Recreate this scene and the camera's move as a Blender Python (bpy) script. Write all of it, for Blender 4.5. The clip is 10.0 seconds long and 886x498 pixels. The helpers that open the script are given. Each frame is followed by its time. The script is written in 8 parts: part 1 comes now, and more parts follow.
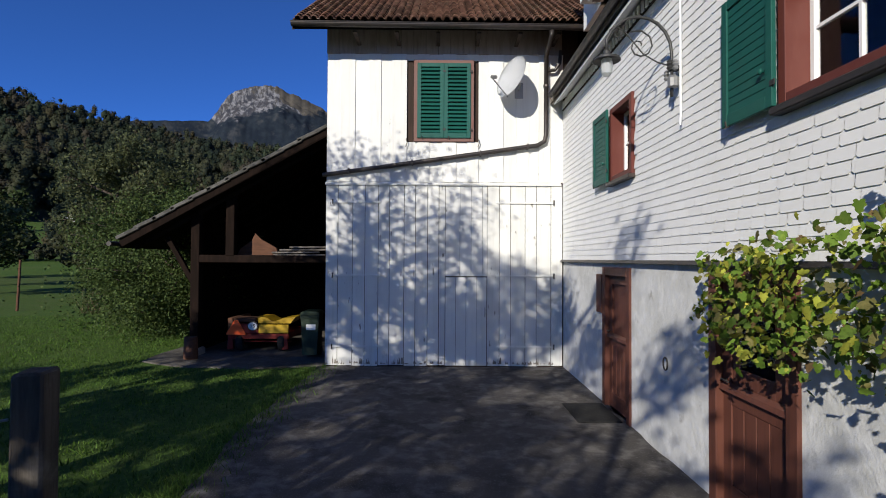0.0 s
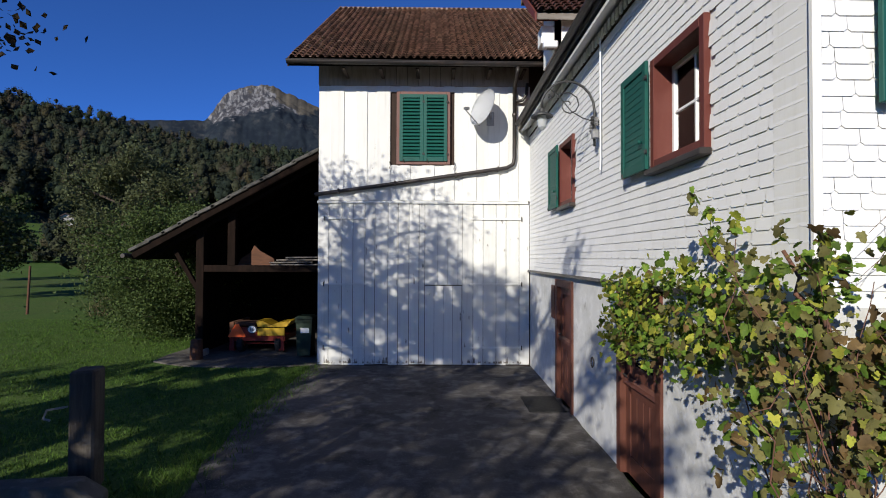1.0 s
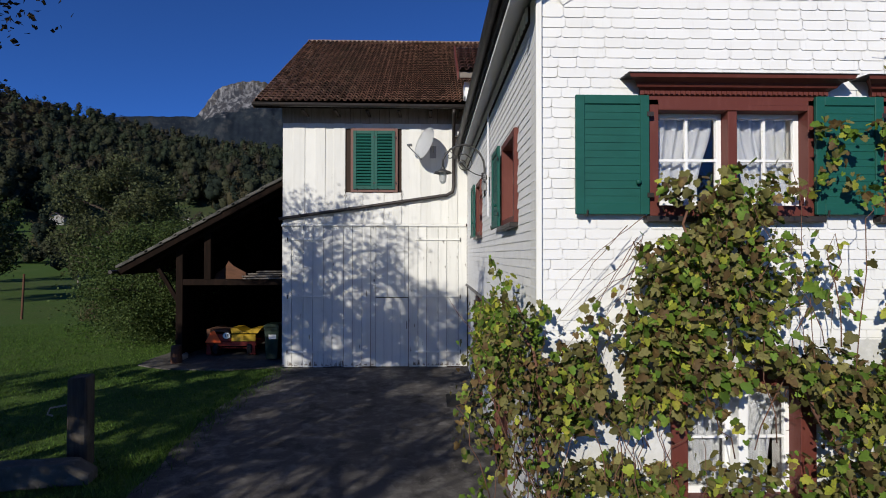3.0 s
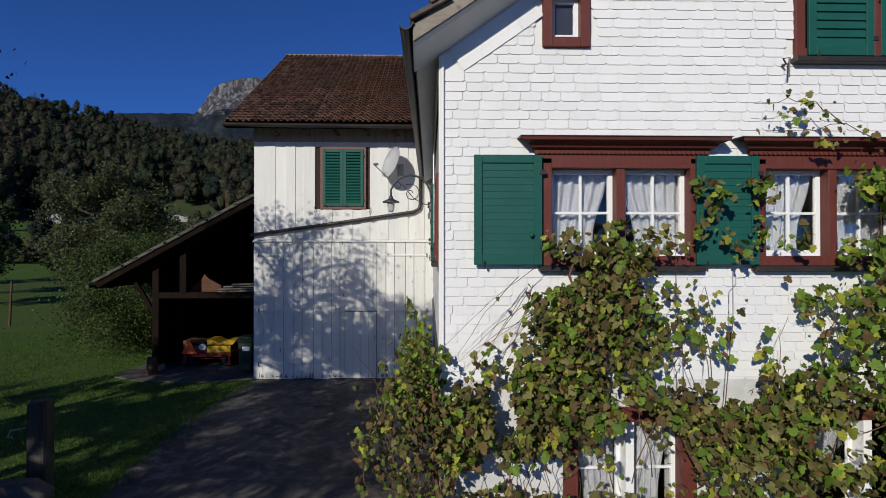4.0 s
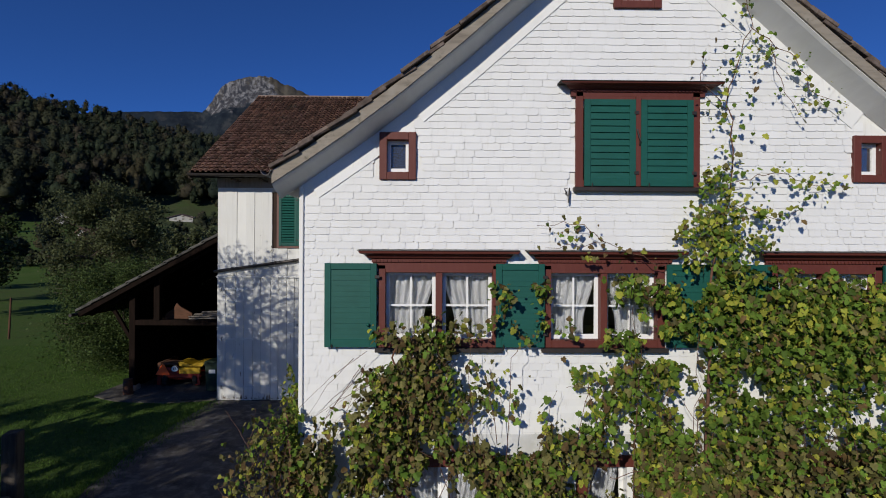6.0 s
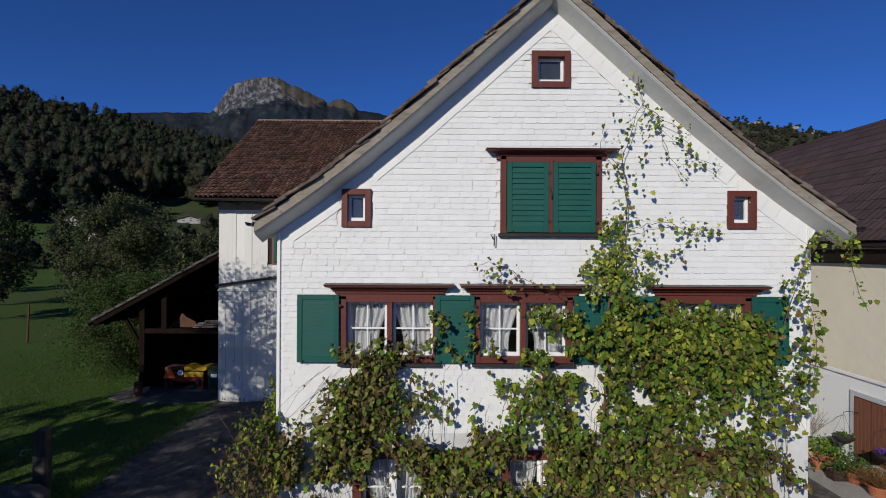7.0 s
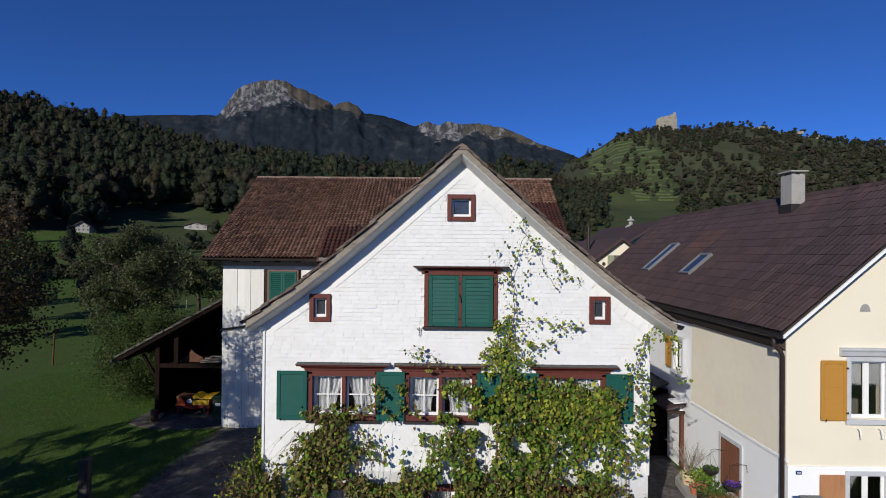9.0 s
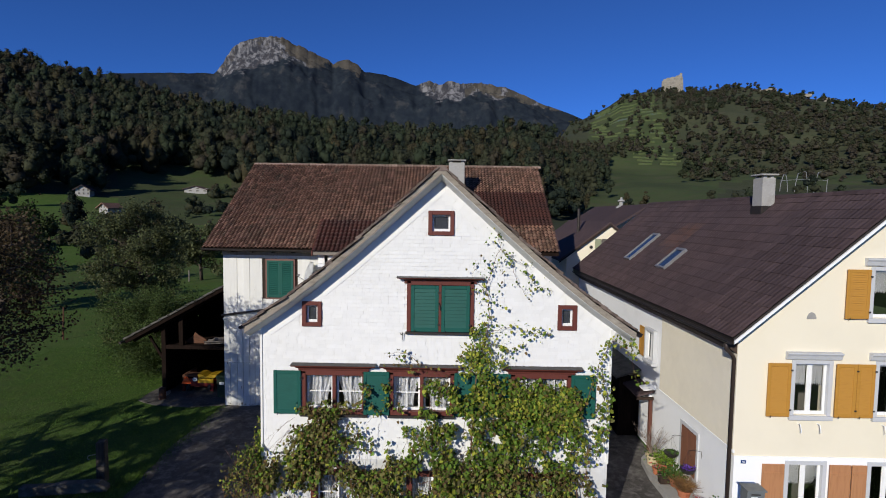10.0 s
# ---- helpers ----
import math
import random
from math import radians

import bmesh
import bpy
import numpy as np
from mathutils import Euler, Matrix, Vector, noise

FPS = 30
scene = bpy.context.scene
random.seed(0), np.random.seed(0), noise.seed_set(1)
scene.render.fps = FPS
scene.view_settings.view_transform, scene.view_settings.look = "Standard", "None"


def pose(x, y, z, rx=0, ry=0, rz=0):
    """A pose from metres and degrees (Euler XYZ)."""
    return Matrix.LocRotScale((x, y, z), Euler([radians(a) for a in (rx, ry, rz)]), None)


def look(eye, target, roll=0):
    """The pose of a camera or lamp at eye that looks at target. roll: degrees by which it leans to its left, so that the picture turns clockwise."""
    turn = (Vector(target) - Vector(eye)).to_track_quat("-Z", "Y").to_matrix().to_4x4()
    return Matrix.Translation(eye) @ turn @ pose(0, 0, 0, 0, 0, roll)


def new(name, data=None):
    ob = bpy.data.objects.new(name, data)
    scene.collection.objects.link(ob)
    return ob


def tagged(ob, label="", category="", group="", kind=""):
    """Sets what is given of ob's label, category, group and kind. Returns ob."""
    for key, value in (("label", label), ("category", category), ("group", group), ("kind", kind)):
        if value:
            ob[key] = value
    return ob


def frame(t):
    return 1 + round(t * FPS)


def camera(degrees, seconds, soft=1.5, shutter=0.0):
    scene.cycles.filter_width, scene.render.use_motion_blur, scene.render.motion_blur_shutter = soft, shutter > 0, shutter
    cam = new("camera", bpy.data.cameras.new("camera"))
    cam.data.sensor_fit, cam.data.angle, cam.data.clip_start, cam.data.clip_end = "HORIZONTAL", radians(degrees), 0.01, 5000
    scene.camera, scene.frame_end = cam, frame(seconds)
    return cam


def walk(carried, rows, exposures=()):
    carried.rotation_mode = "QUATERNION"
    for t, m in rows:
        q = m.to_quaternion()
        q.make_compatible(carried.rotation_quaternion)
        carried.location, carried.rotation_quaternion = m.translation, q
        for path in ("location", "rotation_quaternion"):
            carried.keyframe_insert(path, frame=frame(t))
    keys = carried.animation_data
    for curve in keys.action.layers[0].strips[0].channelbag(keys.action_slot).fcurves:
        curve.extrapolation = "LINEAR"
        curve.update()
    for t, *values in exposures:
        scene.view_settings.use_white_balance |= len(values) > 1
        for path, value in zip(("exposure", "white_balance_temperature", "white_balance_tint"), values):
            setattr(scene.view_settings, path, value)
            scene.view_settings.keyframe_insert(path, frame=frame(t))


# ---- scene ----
# ---------------------------------------------------------------- camera
cam = camera(81.2, 10.0, soft=1.0)
PATH = [
    (0, (-0.063, -0.079, 2.116), (-0.051, 1.921, 2.155), 0.3),
    (0.5, (0.083, -0.689, 2.201), (0.103, 1.311, 2.24), 0.2),
    (1, (0.297, -1.27, 2.351), (0.321, 0.729, 2.388), 0.2),
    (1.5, (0.521, -1.784, 2.472), (0.552, 0.215, 2.506), 0.1),
    (2, (0.768, -2.272, 2.692), (0.808, -0.272, 2.722), 0.1),
    (3.5, (1.745, -3.155, 2.961), (1.797, -1.156, 2.979), 0.0),
    (4, (2.181, -3.33, 3.283), (2.233, -1.331, 3.294), 0.0),
    (4.5, (2.632, -3.457, 3.615), (2.679, -1.458, 3.621), 0.0),
    (5, (3.053, -3.764, 3.936), (3.095, -1.764, 3.941), 0.1),
    (5.5, (3.485, -4.232, 4.142), (3.521, -2.233, 4.147), 0.2),
    (7, (4.734, -6.316, 4.833), (4.736, -4.316, 4.838), 0.3),
    (7.5, (5.132, -7.19, 5.206), (5.124, -5.19, 5.213), 0.3),
    (8, (5.516, -8.195, 5.617), (5.506, -6.195, 5.623), 0.3),
    (8.5, (5.84, -8.86, 6.119), (5.825, -6.86, 6.128), 0.5),
    (9, (6.07, -9.256, 6.625), (6.052, -7.257, 6.638), 0.5),
    (9.5, (6.271, -9.731, 7.167), (6.255, -7.731, 7.157), 0.5),
    (10, (6.506, -10.121, 7.74), (6.486, -8.125, 7.607), 0.8),
]
walk(cam, [(t, look(eye, target, roll)) for t, eye, target, roll in PATH],
     [(0.0, 0.61), (2.0, 0.48), (3.5, 0.13), (4.5, -0.04), (7, -0.12), (8.5, 0.08), (10, 0.18)])

# ---------------------------------------------------------------- light
SUN_ELEV, SUN_AZ = radians(23.4), radians(206.5)   # azimuth clockwise from +y
TO_SUN = Vector((math.sin(SUN_AZ) * math.cos(SUN_ELEV), math.cos(SUN_AZ) * math.cos(SUN_ELEV), math.sin(SUN_ELEV)))
world = bpy.data.worlds.new("sky")
scene.world = world
world.use_nodes = True
wn = world.node_tree
sky = wn.nodes.new("ShaderNodeTexSky")
sky.sky_type = "NISHITA"
sky.sun_disc = False
sky.sun_elevation, sky.sun_rotation = SUN_ELEV, SUN_AZ
sky.altitude, sky.air_density, sky.dust_density, sky.ozone_density = 5500, 1.0, 4.0, 10.0
tint = wn.nodes.new("ShaderNodeMix")
tint.data_type, tint.blend_type = "RGBA", "MULTIPLY"
tint.inputs[0].default_value = 1.0
tint.inputs[7].default_value = (0.75, 0.91, 1.11, 1)
wn.links.new(sky.outputs[0], tint.inputs[6])
wn.links.new(tint.outputs[2], wn.nodes["Background"].inputs[0])
wn.nodes["Background"].inputs[1].default_value = 0.094
sun_data = bpy.data.lights.new("sun", "SUN")
sun_data.energy, sun_data.angle, sun_data.color = 3.6, radians(0.53), (1.0, 0.945, 0.84)
sun = new("sun", sun_data)
sun.matrix_world = look(TO_SUN * 60, (0, 0, 0))
# ---------------------------------------------------------------- helpers
rnd = random.Random(7)


def link_mesh(name, verts, faces, material=None, smooth=False):
    me = bpy.data.meshes.new(name)
    me.from_pydata([tuple(v) for v in verts], [], faces)
    me.update()
    if smooth:
        me.shade_smooth()
    for m in material if isinstance(material, (list, tuple)) else [material]:
        if m:
            me.materials.append(m)
    return me


def from_bm(name, bm, material, smooth=False):
    me = bpy.data.meshes.new(name)
    bmesh.ops.recalc_face_normals(bm, faces=bm.faces)
    bm.to_mesh(me)
    bm.free()
    if smooth:
        me.shade_smooth()
    me.materials.append(material)
    return me


def part(name, bm, material, parent, label="", smooth=False):
    """One mesh object under a thing or a part; bm is a bmesh or finished mesh."""
    me = bm if isinstance(bm, bpy.types.Mesh) else from_bm(name, bm, material, smooth)
    ob = new(name, me)
    ob.parent = parent
    if label:
        tagged(ob, label)
    return ob


def thing(name, label, category, at=(0, 0, 0), rz=0.0, group="", kind=""):
    ob = new(name)
    ob.empty_display_size = 0.1
    ob.matrix_basis = pose(*at, 0, 0, rz)
    return tagged(ob, label, category, group, kind)


def setting(name, bm, material, label="", category="", smooth=False):
    me = bm if isinstance(bm, bpy.types.Mesh) else from_bm(name, bm, material, smooth)
    return tagged(new(name, me), label, category, kind="structure")


def add_box(bm, x0, y0, z0, x1, y1, z1, bevel=0.0, m=None):
    vs = [bm.verts.new(Vector(p) if m is None else m @ Vector(p)) for p in
          ((x0, y0, z0), (x1, y0, z0), (x1, y1, z0), (x0, y1, z0), (x0, y0, z1), (x1, y0, z1), (x1, y1, z1), (x0, y1, z1))]
    fs = [bm.faces.new([vs[i] for i in f]) for f in ((0, 3, 2, 1), (4, 5, 6, 7), (0, 1, 5, 4), (1, 2, 6, 5), (2, 3, 7, 6), (3, 0, 4, 7))]
    if bevel:
        es = {e for f in fs for e in f.edges}
        bmesh.ops.bevel(bm, geom=list(es), offset=bevel, segments=1, affect="EDGES")
    return bm


def box(x0, y0, z0, x1, y1, z1, bevel=0.0, m=None):
    return add_box(bmesh.new(), x0, y0, z0, x1, y1, z1, bevel, m)


def beam(a, b, w, h, bevel=0.004, bm=None):
    """A bar of section w x h from a to b; h lies in the upright plane."""
    a, b = Vector(a), Vector(b)
    d = b - a
    q = d.to_track_quat("Y", "Z").to_matrix().to_4x4()
    m = Matrix.Translation(a) @ q
    return add_box(bm or bmesh.new(), -w / 2, 0, -h / 2, w / 2, d.length, h / 2, bevel, m)


def prism(outline, axis, lo, hi, bm=None):
    """Outline of (u, v) pushed along an axis: 'y' takes (x, z), 'x' takes (y, z), 'z' takes (x, y)."""
    bm = bm or bmesh.new()

    def at(u, v, w):
        return {"y": (u, w, v), "x": (w, u, v), "z": (u, v, w)}[axis]
    a = [bm.verts.new(at(u, v, lo)) for u, v in outline]
    b = [bm.verts.new(at(u, v, hi)) for u, v in outline]
    n = len(a)
    bm.faces.new(a)
    bm.faces.new(b[::-1])
    for i in range(n):
        bm.faces.new((a[i], b[i], b[(i + 1) % n], a[(i + 1) % n]))
    return bm


def tube(points, r, bm=None, seg=8, cap=True, taper=None):
    """A round bar along points; r is one radius or one per point."""
    bm = bm or bmesh.new()
    pts = [Vector(p) for p in points]
    rs = r if isinstance(r, (list, tuple)) else [r] * len(pts)
    rings, side = [], None
    for i, p in enumerate(pts):
        d = (pts[min(i + 1, len(pts) - 1)] - pts[max(i - 1, 0)]).normalized()
        if side is None:
            side = d.orthogonal().normalized()
        side = (side - d * side.dot(d)).normalized()
        up = d.cross(side)
        rings.append([bm.verts.new(p + (side * math.cos(k * math.tau / seg) + up * math.sin(k * math.tau / seg)) * rs[i]) for k in range(seg)])
    for a, b in zip(rings, rings[1:]):
        for k in range(seg):
            bm.faces.new((a[k], a[(k + 1) % seg], b[(k + 1) % seg], b[k]))
    if cap:
        bm.faces.new(rings[0][::-1])
        bm.faces.new(rings[-1])
    return bm


def lathe(profile, at=(0, 0, 0), seg=20, bm=None):
    """Turned form: profile of (radius, height)."""
    bm = bm or bmesh.new()
    rings = []
    for r, z in profile:
        if r < 1e-5:
            rings.append([bm.verts.new((at[0], at[1], at[2] + z))])
        else:
            rings.append([bm.verts.new((at[0] + r * math.cos(k * math.tau / seg), at[1] + r * math.sin(k * math.tau / seg), at[2] + z)) for k in range(seg)])
    for a, b in zip(rings, rings[1:]):
        for k in range(seg):
            k2 = (k + 1) % seg
            if len(a) == 1 and len(b) > 1:
                bm.faces.new((a[0], b[k2], b[k]))
            elif len(b) == 1 and len(a) > 1:
                bm.faces.new((a[k], a[k2], b[0]))
            elif len(a) > 1:
                bm.faces.new((a[k], a[k2], b[k2], b[k]))
    return bm


def wall_with_holes(outline, holes, axis, lo, hi):
    """A thick wall: outline of (u, v), rectangular openings (u0, v0, u1, v1) that go right through."""
    bm = bmesh.new()
    us = sorted({u for u, _ in outline} | {h[0] for h in holes} | {h[2] for h in holes})

    def span(u):
        top, low = [], []
        n = len(outline)
        for i in range(n):
            (a, b), (c, d) = outline[i], outline[(i + 1) % n]
            if abs(a - c) > 1e-9 and min(a, c) - 1e-9 <= u <= max(a, c) + 1e-9:
                v = b + (d - b) * (u - a) / (c - a)
                (top if c < a else low).append(v)
        return min(low), max(top)
    for u0, u1 in zip(us, us[1:]):
        if u1 - u0 < 1e-6:
            continue
        l0, t0 = span(u0 + 1e-7)
        l1, t1 = span(u1 - 1e-7)
        cuts = sorted((h[1], h[3]) for h in holes if h[0] <= u0 + 1e-6 and h[2] >= u1 - 1e-6)
        a, b = l0, l1
        for c0, c1 in cuts:
            prism([(u0, a), (u1, b), (u1, c0), (u0, c0)], axis, lo, hi, bm)
            a = b = c1
        prism([(u0, a), (u1, b), (u1, t1), (u0, t0)], axis, lo, hi, bm)
    bmesh.ops.remove_doubles(bm, verts=bm.verts, dist=1e-5)
    seen = {}
    for f in list(bm.faces):
        key = tuple(round(c, 4) for c in f.calc_center_median())
        seen.setdefault(key, []).append(f)
    bmesh.ops.delete(bm, geom=[f for fs in seen.values() if len(fs) > 1 for f in fs], context="FACES")
    return bm


# ---------------------------------------------------------------- materials
def mat(name, base, rough=0.8, metal=0.0, spec=0.3, vary=(), bump=(), per_piece=0.0, island=0.0, transmission=0.0, translucent=0.0):
    """Procedural material. vary: (scale, detail, colour, low, high) layers mixed over base by noise, scale in 1/m, may hold a
    3-vector to stretch it. bump: (scale, strength, distance). per_piece / island: brightness spread from piece to piece."""
    m = bpy.data.materials.new(name)
    m.use_nodes = True
    nt = m.node_tree
    bs = nt.nodes["Principled BSDF"]
    bs.inputs["Roughness"].default_value, bs.inputs["Metallic"].default_value = rough, metal
    bs.inputs["Specular IOR Level"].default_value = spec
    co = nt.nodes.new("ShaderNodeNewGeometry")

    def noise_of(scale, detail):
        mp = nt.nodes.new("ShaderNodeVectorMath")
        mp.operation = "MULTIPLY"
        mp.inputs[1].default_value = scale if isinstance(scale, tuple) else (scale,) * 3
        nt.links.new(co.outputs["Position"], mp.inputs[0])
        n = nt.nodes.new("ShaderNodeTexNoise")
        n.inputs["Scale"].default_value, n.inputs["Detail"].default_value = 1.0, detail
        n.inputs["Roughness"].default_value = 0.6
        nt.links.new(mp.outputs[0], n.inputs["Vector"])
        return n.outputs["Fac"]

    col = nt.nodes.new("ShaderNodeRGB")
    col.outputs[0].default_value = (*base, 1)
    out = col.outputs[0]
    for scale, detail, colour, low, high in vary:
        ramp = nt.nodes.new("ShaderNodeMapRange")
        ramp.inputs["From Min"].default_value, ramp.inputs["From Max"].default_value = low, high
        nt.links.new(noise_of(scale, detail), ramp.inputs["Value"])
        mx = nt.nodes.new("ShaderNodeMix")
        mx.data_type = "RGBA"
        nt.links.new(ramp.outputs[0], mx.inputs[0])
        nt.links.new(out, mx.inputs[6])
        mx.inputs[7].default_value = (*colour, 1)
        out = mx.outputs[2]
    for spread, source in ((per_piece, "object"), (island, "island")):
        if spread:
            if source == "object":
                r = nt.nodes.new("ShaderNodeObjectInfo").outputs["Random"]
            else:
                r = co.outputs["Random Per Island"]
            mr = nt.nodes.new("ShaderNodeMapRange")
            mr.inputs["To Min"].default_value, mr.inputs["To Max"].default_value = 1 - spread, 1 + spread
            nt.links.new(r, mr.inputs["Value"])
            hs = nt.nodes.new("ShaderNodeHueSaturation")
            nt.links.new(mr.outputs[0], hs.inputs["Value"])
            nt.links.new(out, hs.inputs["Color"])
            out = hs.outputs[0]
    nt.links.new(out, bs.inputs["Base Color"])
    last = None
    for scale, strength, distance in bump:
        b = nt.nodes.new("ShaderNodeBump")
        b.inputs["Strength"].default_value, b.inputs["Distance"].default_value = strength, distance
        nt.links.new(noise_of(scale, 4), b.inputs["Height"])
        if last:
            nt.links.new(last, b.inputs["Normal"])
        last = b.outputs[0]
    if last:
        nt.links.new(last, bs.inputs["Normal"])
    if translucent:
        tr = nt.nodes.new("ShaderNodeBsdfTranslucent")
        ms = nt.nodes.new("ShaderNodeMixShader")
        ms.inputs[0].default_value = translucent
        nt.links.new(out, tr.inputs[0])
        nt.links.new(bs.outputs[0], ms.inputs[1])
        nt.links.new(tr.outputs[0], ms.inputs[2])
        nt.links.new(ms.outputs[0], nt.nodes["Material Output"].inputs[0])
    return m


M_SHINGLE = mat("white_painted_shingle", (0.755, 0.753, 0.738), 0.7, vary=[(2.2, 5, (0.715, 0.712, 0.692), 0.5, 0.8), ((25, 25, 4), 3, (0.66, 0.652, 0.63), 0.6, 0.85)], bump=[((40, 40, 6), 0.08, 0.002)], island=0.03, per_piece=0.03)
M_WHITEWOOD = mat("white_painted_wood", (0.78, 0.775, 0.74), 0.65, vary=[((12, 12, 0.8), 4, (0.66, 0.65, 0.60), 0.55, 0.85), (1.3, 3, (0.68, 0.67, 0.63), 0.55, 0.8)], bump=[((50, 50, 2), 0.2, 0.003)], per_piece=0.04)
M_WHITESASH = mat("white_sash_paint", (0.8, 0.8, 0.79), 0.4, vary=[((9, 9, 30), 3, (0.72, 0.72, 0.7), 0.6, 0.9)])
M_PLASTER = mat("rough_grey_plaster", (0.60, 0.60, 0.585), 0.95, vary=[(1.3, 5, (0.47, 0.47, 0.45), 0.45, 0.7), (6, 5, (0.70, 0.70, 0.69), 0.5, 0.75), (3.1, 6, (0.36, 0.35, 0.33), 0.62, 0.72)], bump=[(9, 0.5, 0.022), (40, 0.45, 0.006)])
M_WALLWHITE = mat("white_render", (0.87, 0.88, 0.89), 0.9, vary=[(0.8, 4, (0.78, 0.79, 0.80), 0.5, 0.8)], bump=[(60, 0.3, 0.004)])
M_CREAM = mat("cream_render", (0.80, 0.735, 0.585), 0.9, vary=[(0.7, 4, (0.74, 0.68, 0.54), 0.45, 0.8)], bump=[(60, 0.3, 0.004)])
M_BEIGE = mat("beige_scale_cladding", (0.82, 0.76, 0.62), 0.85, vary=[(1.0, 4, (0.77, 0.71, 0.58), 0.45, 0.8)], bump=[(60, 0.2, 0.003)], island=0.015)
M_GREEN = mat("green_shutter_paint", (0.009, 0.082, 0.064), 0.55, spec=0.25, vary=[((6, 6, 30), 4, (0.014, 0.10, 0.080), 0.5, 0.85), (2, 3, (0.008, 0.066, 0.052), 0.5, 0.8)])
M_RED = mat("oxblood_window_paint", (0.115, 0.030, 0.022), 0.55, vary=[((18, 18, 5), 4, (0.15, 0.047, 0.036), 0.5, 0.85)], bump=[((60, 60, 8), 0.15, 0.002)])
M_OCHRE = mat("ochre_shutter_paint", (0.45, 0.225, 0.040), 0.5, vary=[((6, 6, 25), 3, (0.40, 0.19, 0.035), 0.5, 0.85)])
M_BROWNDOOR = mat("red_brown_door_paint", (0.115, 0.042, 0.028), 0.55, vary=[((20, 20, 2), 4, (0.07, 0.027, 0.019), 0.45, 0.8)], bump=[((60, 60, 3), 0.2, 0.002)])
M_TILE = mat("old_clay_tile", (0.205, 0.112, 0.080), 0.95, spec=0.15, vary=[(0.8, 5, (0.138, 0.082, 0.064), 0.42, 0.7), (7, 4, (0.36, 0.235, 0.16), 0.55, 0.8), (2.2, 5, (0.095, 0.08, 0.058), 0.55, 0.72), (18, 3, (0.42, 0.34, 0.25), 0.62, 0.71)], bump=[(50, 0.4, 0.004)], island=0.45, per_piece=0.45)
M_TILEDARK = mat("dark_brown_roof_tile", (0.068, 0.048, 0.050), 0.85, spec=0.15, vary=[(0.5, 4, (0.090, 0.060, 0.059), 0.4, 0.75), (4, 4, (0.045, 0.031, 0.030), 0.5, 0.8), (9, 4, (0.115, 0.090, 0.080), 0.63, 0.75)], bump=[(50, 0.3, 0.003)], island=0.16, per_piece=0.16)
M_TILERUST = mat("rusty_brown_roof_tile", (0.098, 0.053, 0.039), 0.7, vary=[(1.6, 5, (0.060, 0.041, 0.037), 0.40, 0.62)], bump=[(50, 0.3, 0.003)], island=0.16, per_piece=0.16)
M_GUTTER = mat("dark_zinc_gutter", (0.045, 0.040, 0.038), 0.45, 0.4, vary=[(6, 3, (0.08, 0.06, 0.05), 0.5, 0.8)])
M_OLDWOOD = mat("weathered_grey_wood", (0.20, 0.175, 0.15), 0.9, vary=[((3, 20, 20), 4, (0.12, 0.10, 0.085), 0.45, 0.75), (2, 4, (0.29, 0.265, 0.235), 0.5, 0.8)], bump=[((8, 50, 50), 0.4, 0.006)])
M_DARKWOOD = mat("dark_stained_wood", (0.035, 0.022, 0.016), 0.85, vary=[((12, 12, 2), 4, (0.06, 0.035, 0.024), 0.45, 0.8)], bump=[((40, 40, 3), 0.4, 0.005)], per_piece=0.2)
M_SOFFIT = mat("pale_soffit_board", (0.60, 0.60, 0.585), 0.8, vary=[((10, 2, 10), 4, (0.66, 0.66, 0.64), 0.45, 0.8)], bump=[((40, 4, 40), 0.2, 0.003)])
M_ASPHALT = mat("worn_asphalt", (0.104, 0.095, 0.088), 0.95, spec=0.1, vary=[(0.6, 5, (0.060, 0.055, 0.051), 0.4, 0.7), (5, 6, (0.175, 0.163, 0.152), 0.48, 0.68), (2.1, 5, (0.046, 0.042, 0.040), 0.54, 0.68), (60, 2, (0.17, 0.16, 0.15), 0.58, 0.72)], bump=[(90, 0.7, 0.010), (5, 0.4, 0.03)])
M_CONCRETE = mat("pale_concrete", (0.34, 0.33, 0.31), 0.9, vary=[(2, 5, (0.24, 0.235, 0.22), 0.45, 0.75), (14, 4, (0.40, 0.39, 0.37), 0.5, 0.8)], bump=[(30, 0.4, 0.006)])
M_GLASS = bpy.data.materials.new("window_glass")
M_GLASS.use_nodes = True
_g = M_GLASS.node_tree
_g.nodes.remove(_g.nodes["Principled BSDF"])
_t = _g.nodes.new("ShaderNodeBsdfTransparent")
_r = _g.nodes.new("ShaderNodeBsdfGlossy")
_r.inputs["Roughness"].default_value = 0.02
_f = _g.nodes.new("ShaderNodeFresnel")
_f.inputs[0].default_value = 1.5
_x = _g.nodes.new("ShaderNodeMixShader")
_g.links.new(_f.outputs[0], _x.inputs[0])
_g.links.new(_t.outputs[0], _x.inputs[1])
_g.links.new(_r.outputs[0], _x.inputs[2])
_g.links.new(_x.outputs[0], _g.nodes["Material Output"].inputs[0])
M_CURTAIN = mat("white_lace_curtain", (0.82, 0.83, 0.85), 0.9, vary=[((30, 30, 6), 3, (0.68, 0.70, 0.73), 0.45, 0.8)], translucent=0.3)
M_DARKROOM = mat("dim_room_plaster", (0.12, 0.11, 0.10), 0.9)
M_SLATE = mat("lichened_grey_slate", (0.095, 0.090, 0.082), 0.9, vary=[(3, 5, (0.045, 0.044, 0.038), 0.42, 0.65), (11, 4, (0.16, 0.155, 0.135), 0.55, 0.8)], bump=[(25, 0.5, 0.01)], per_piece=0.2)
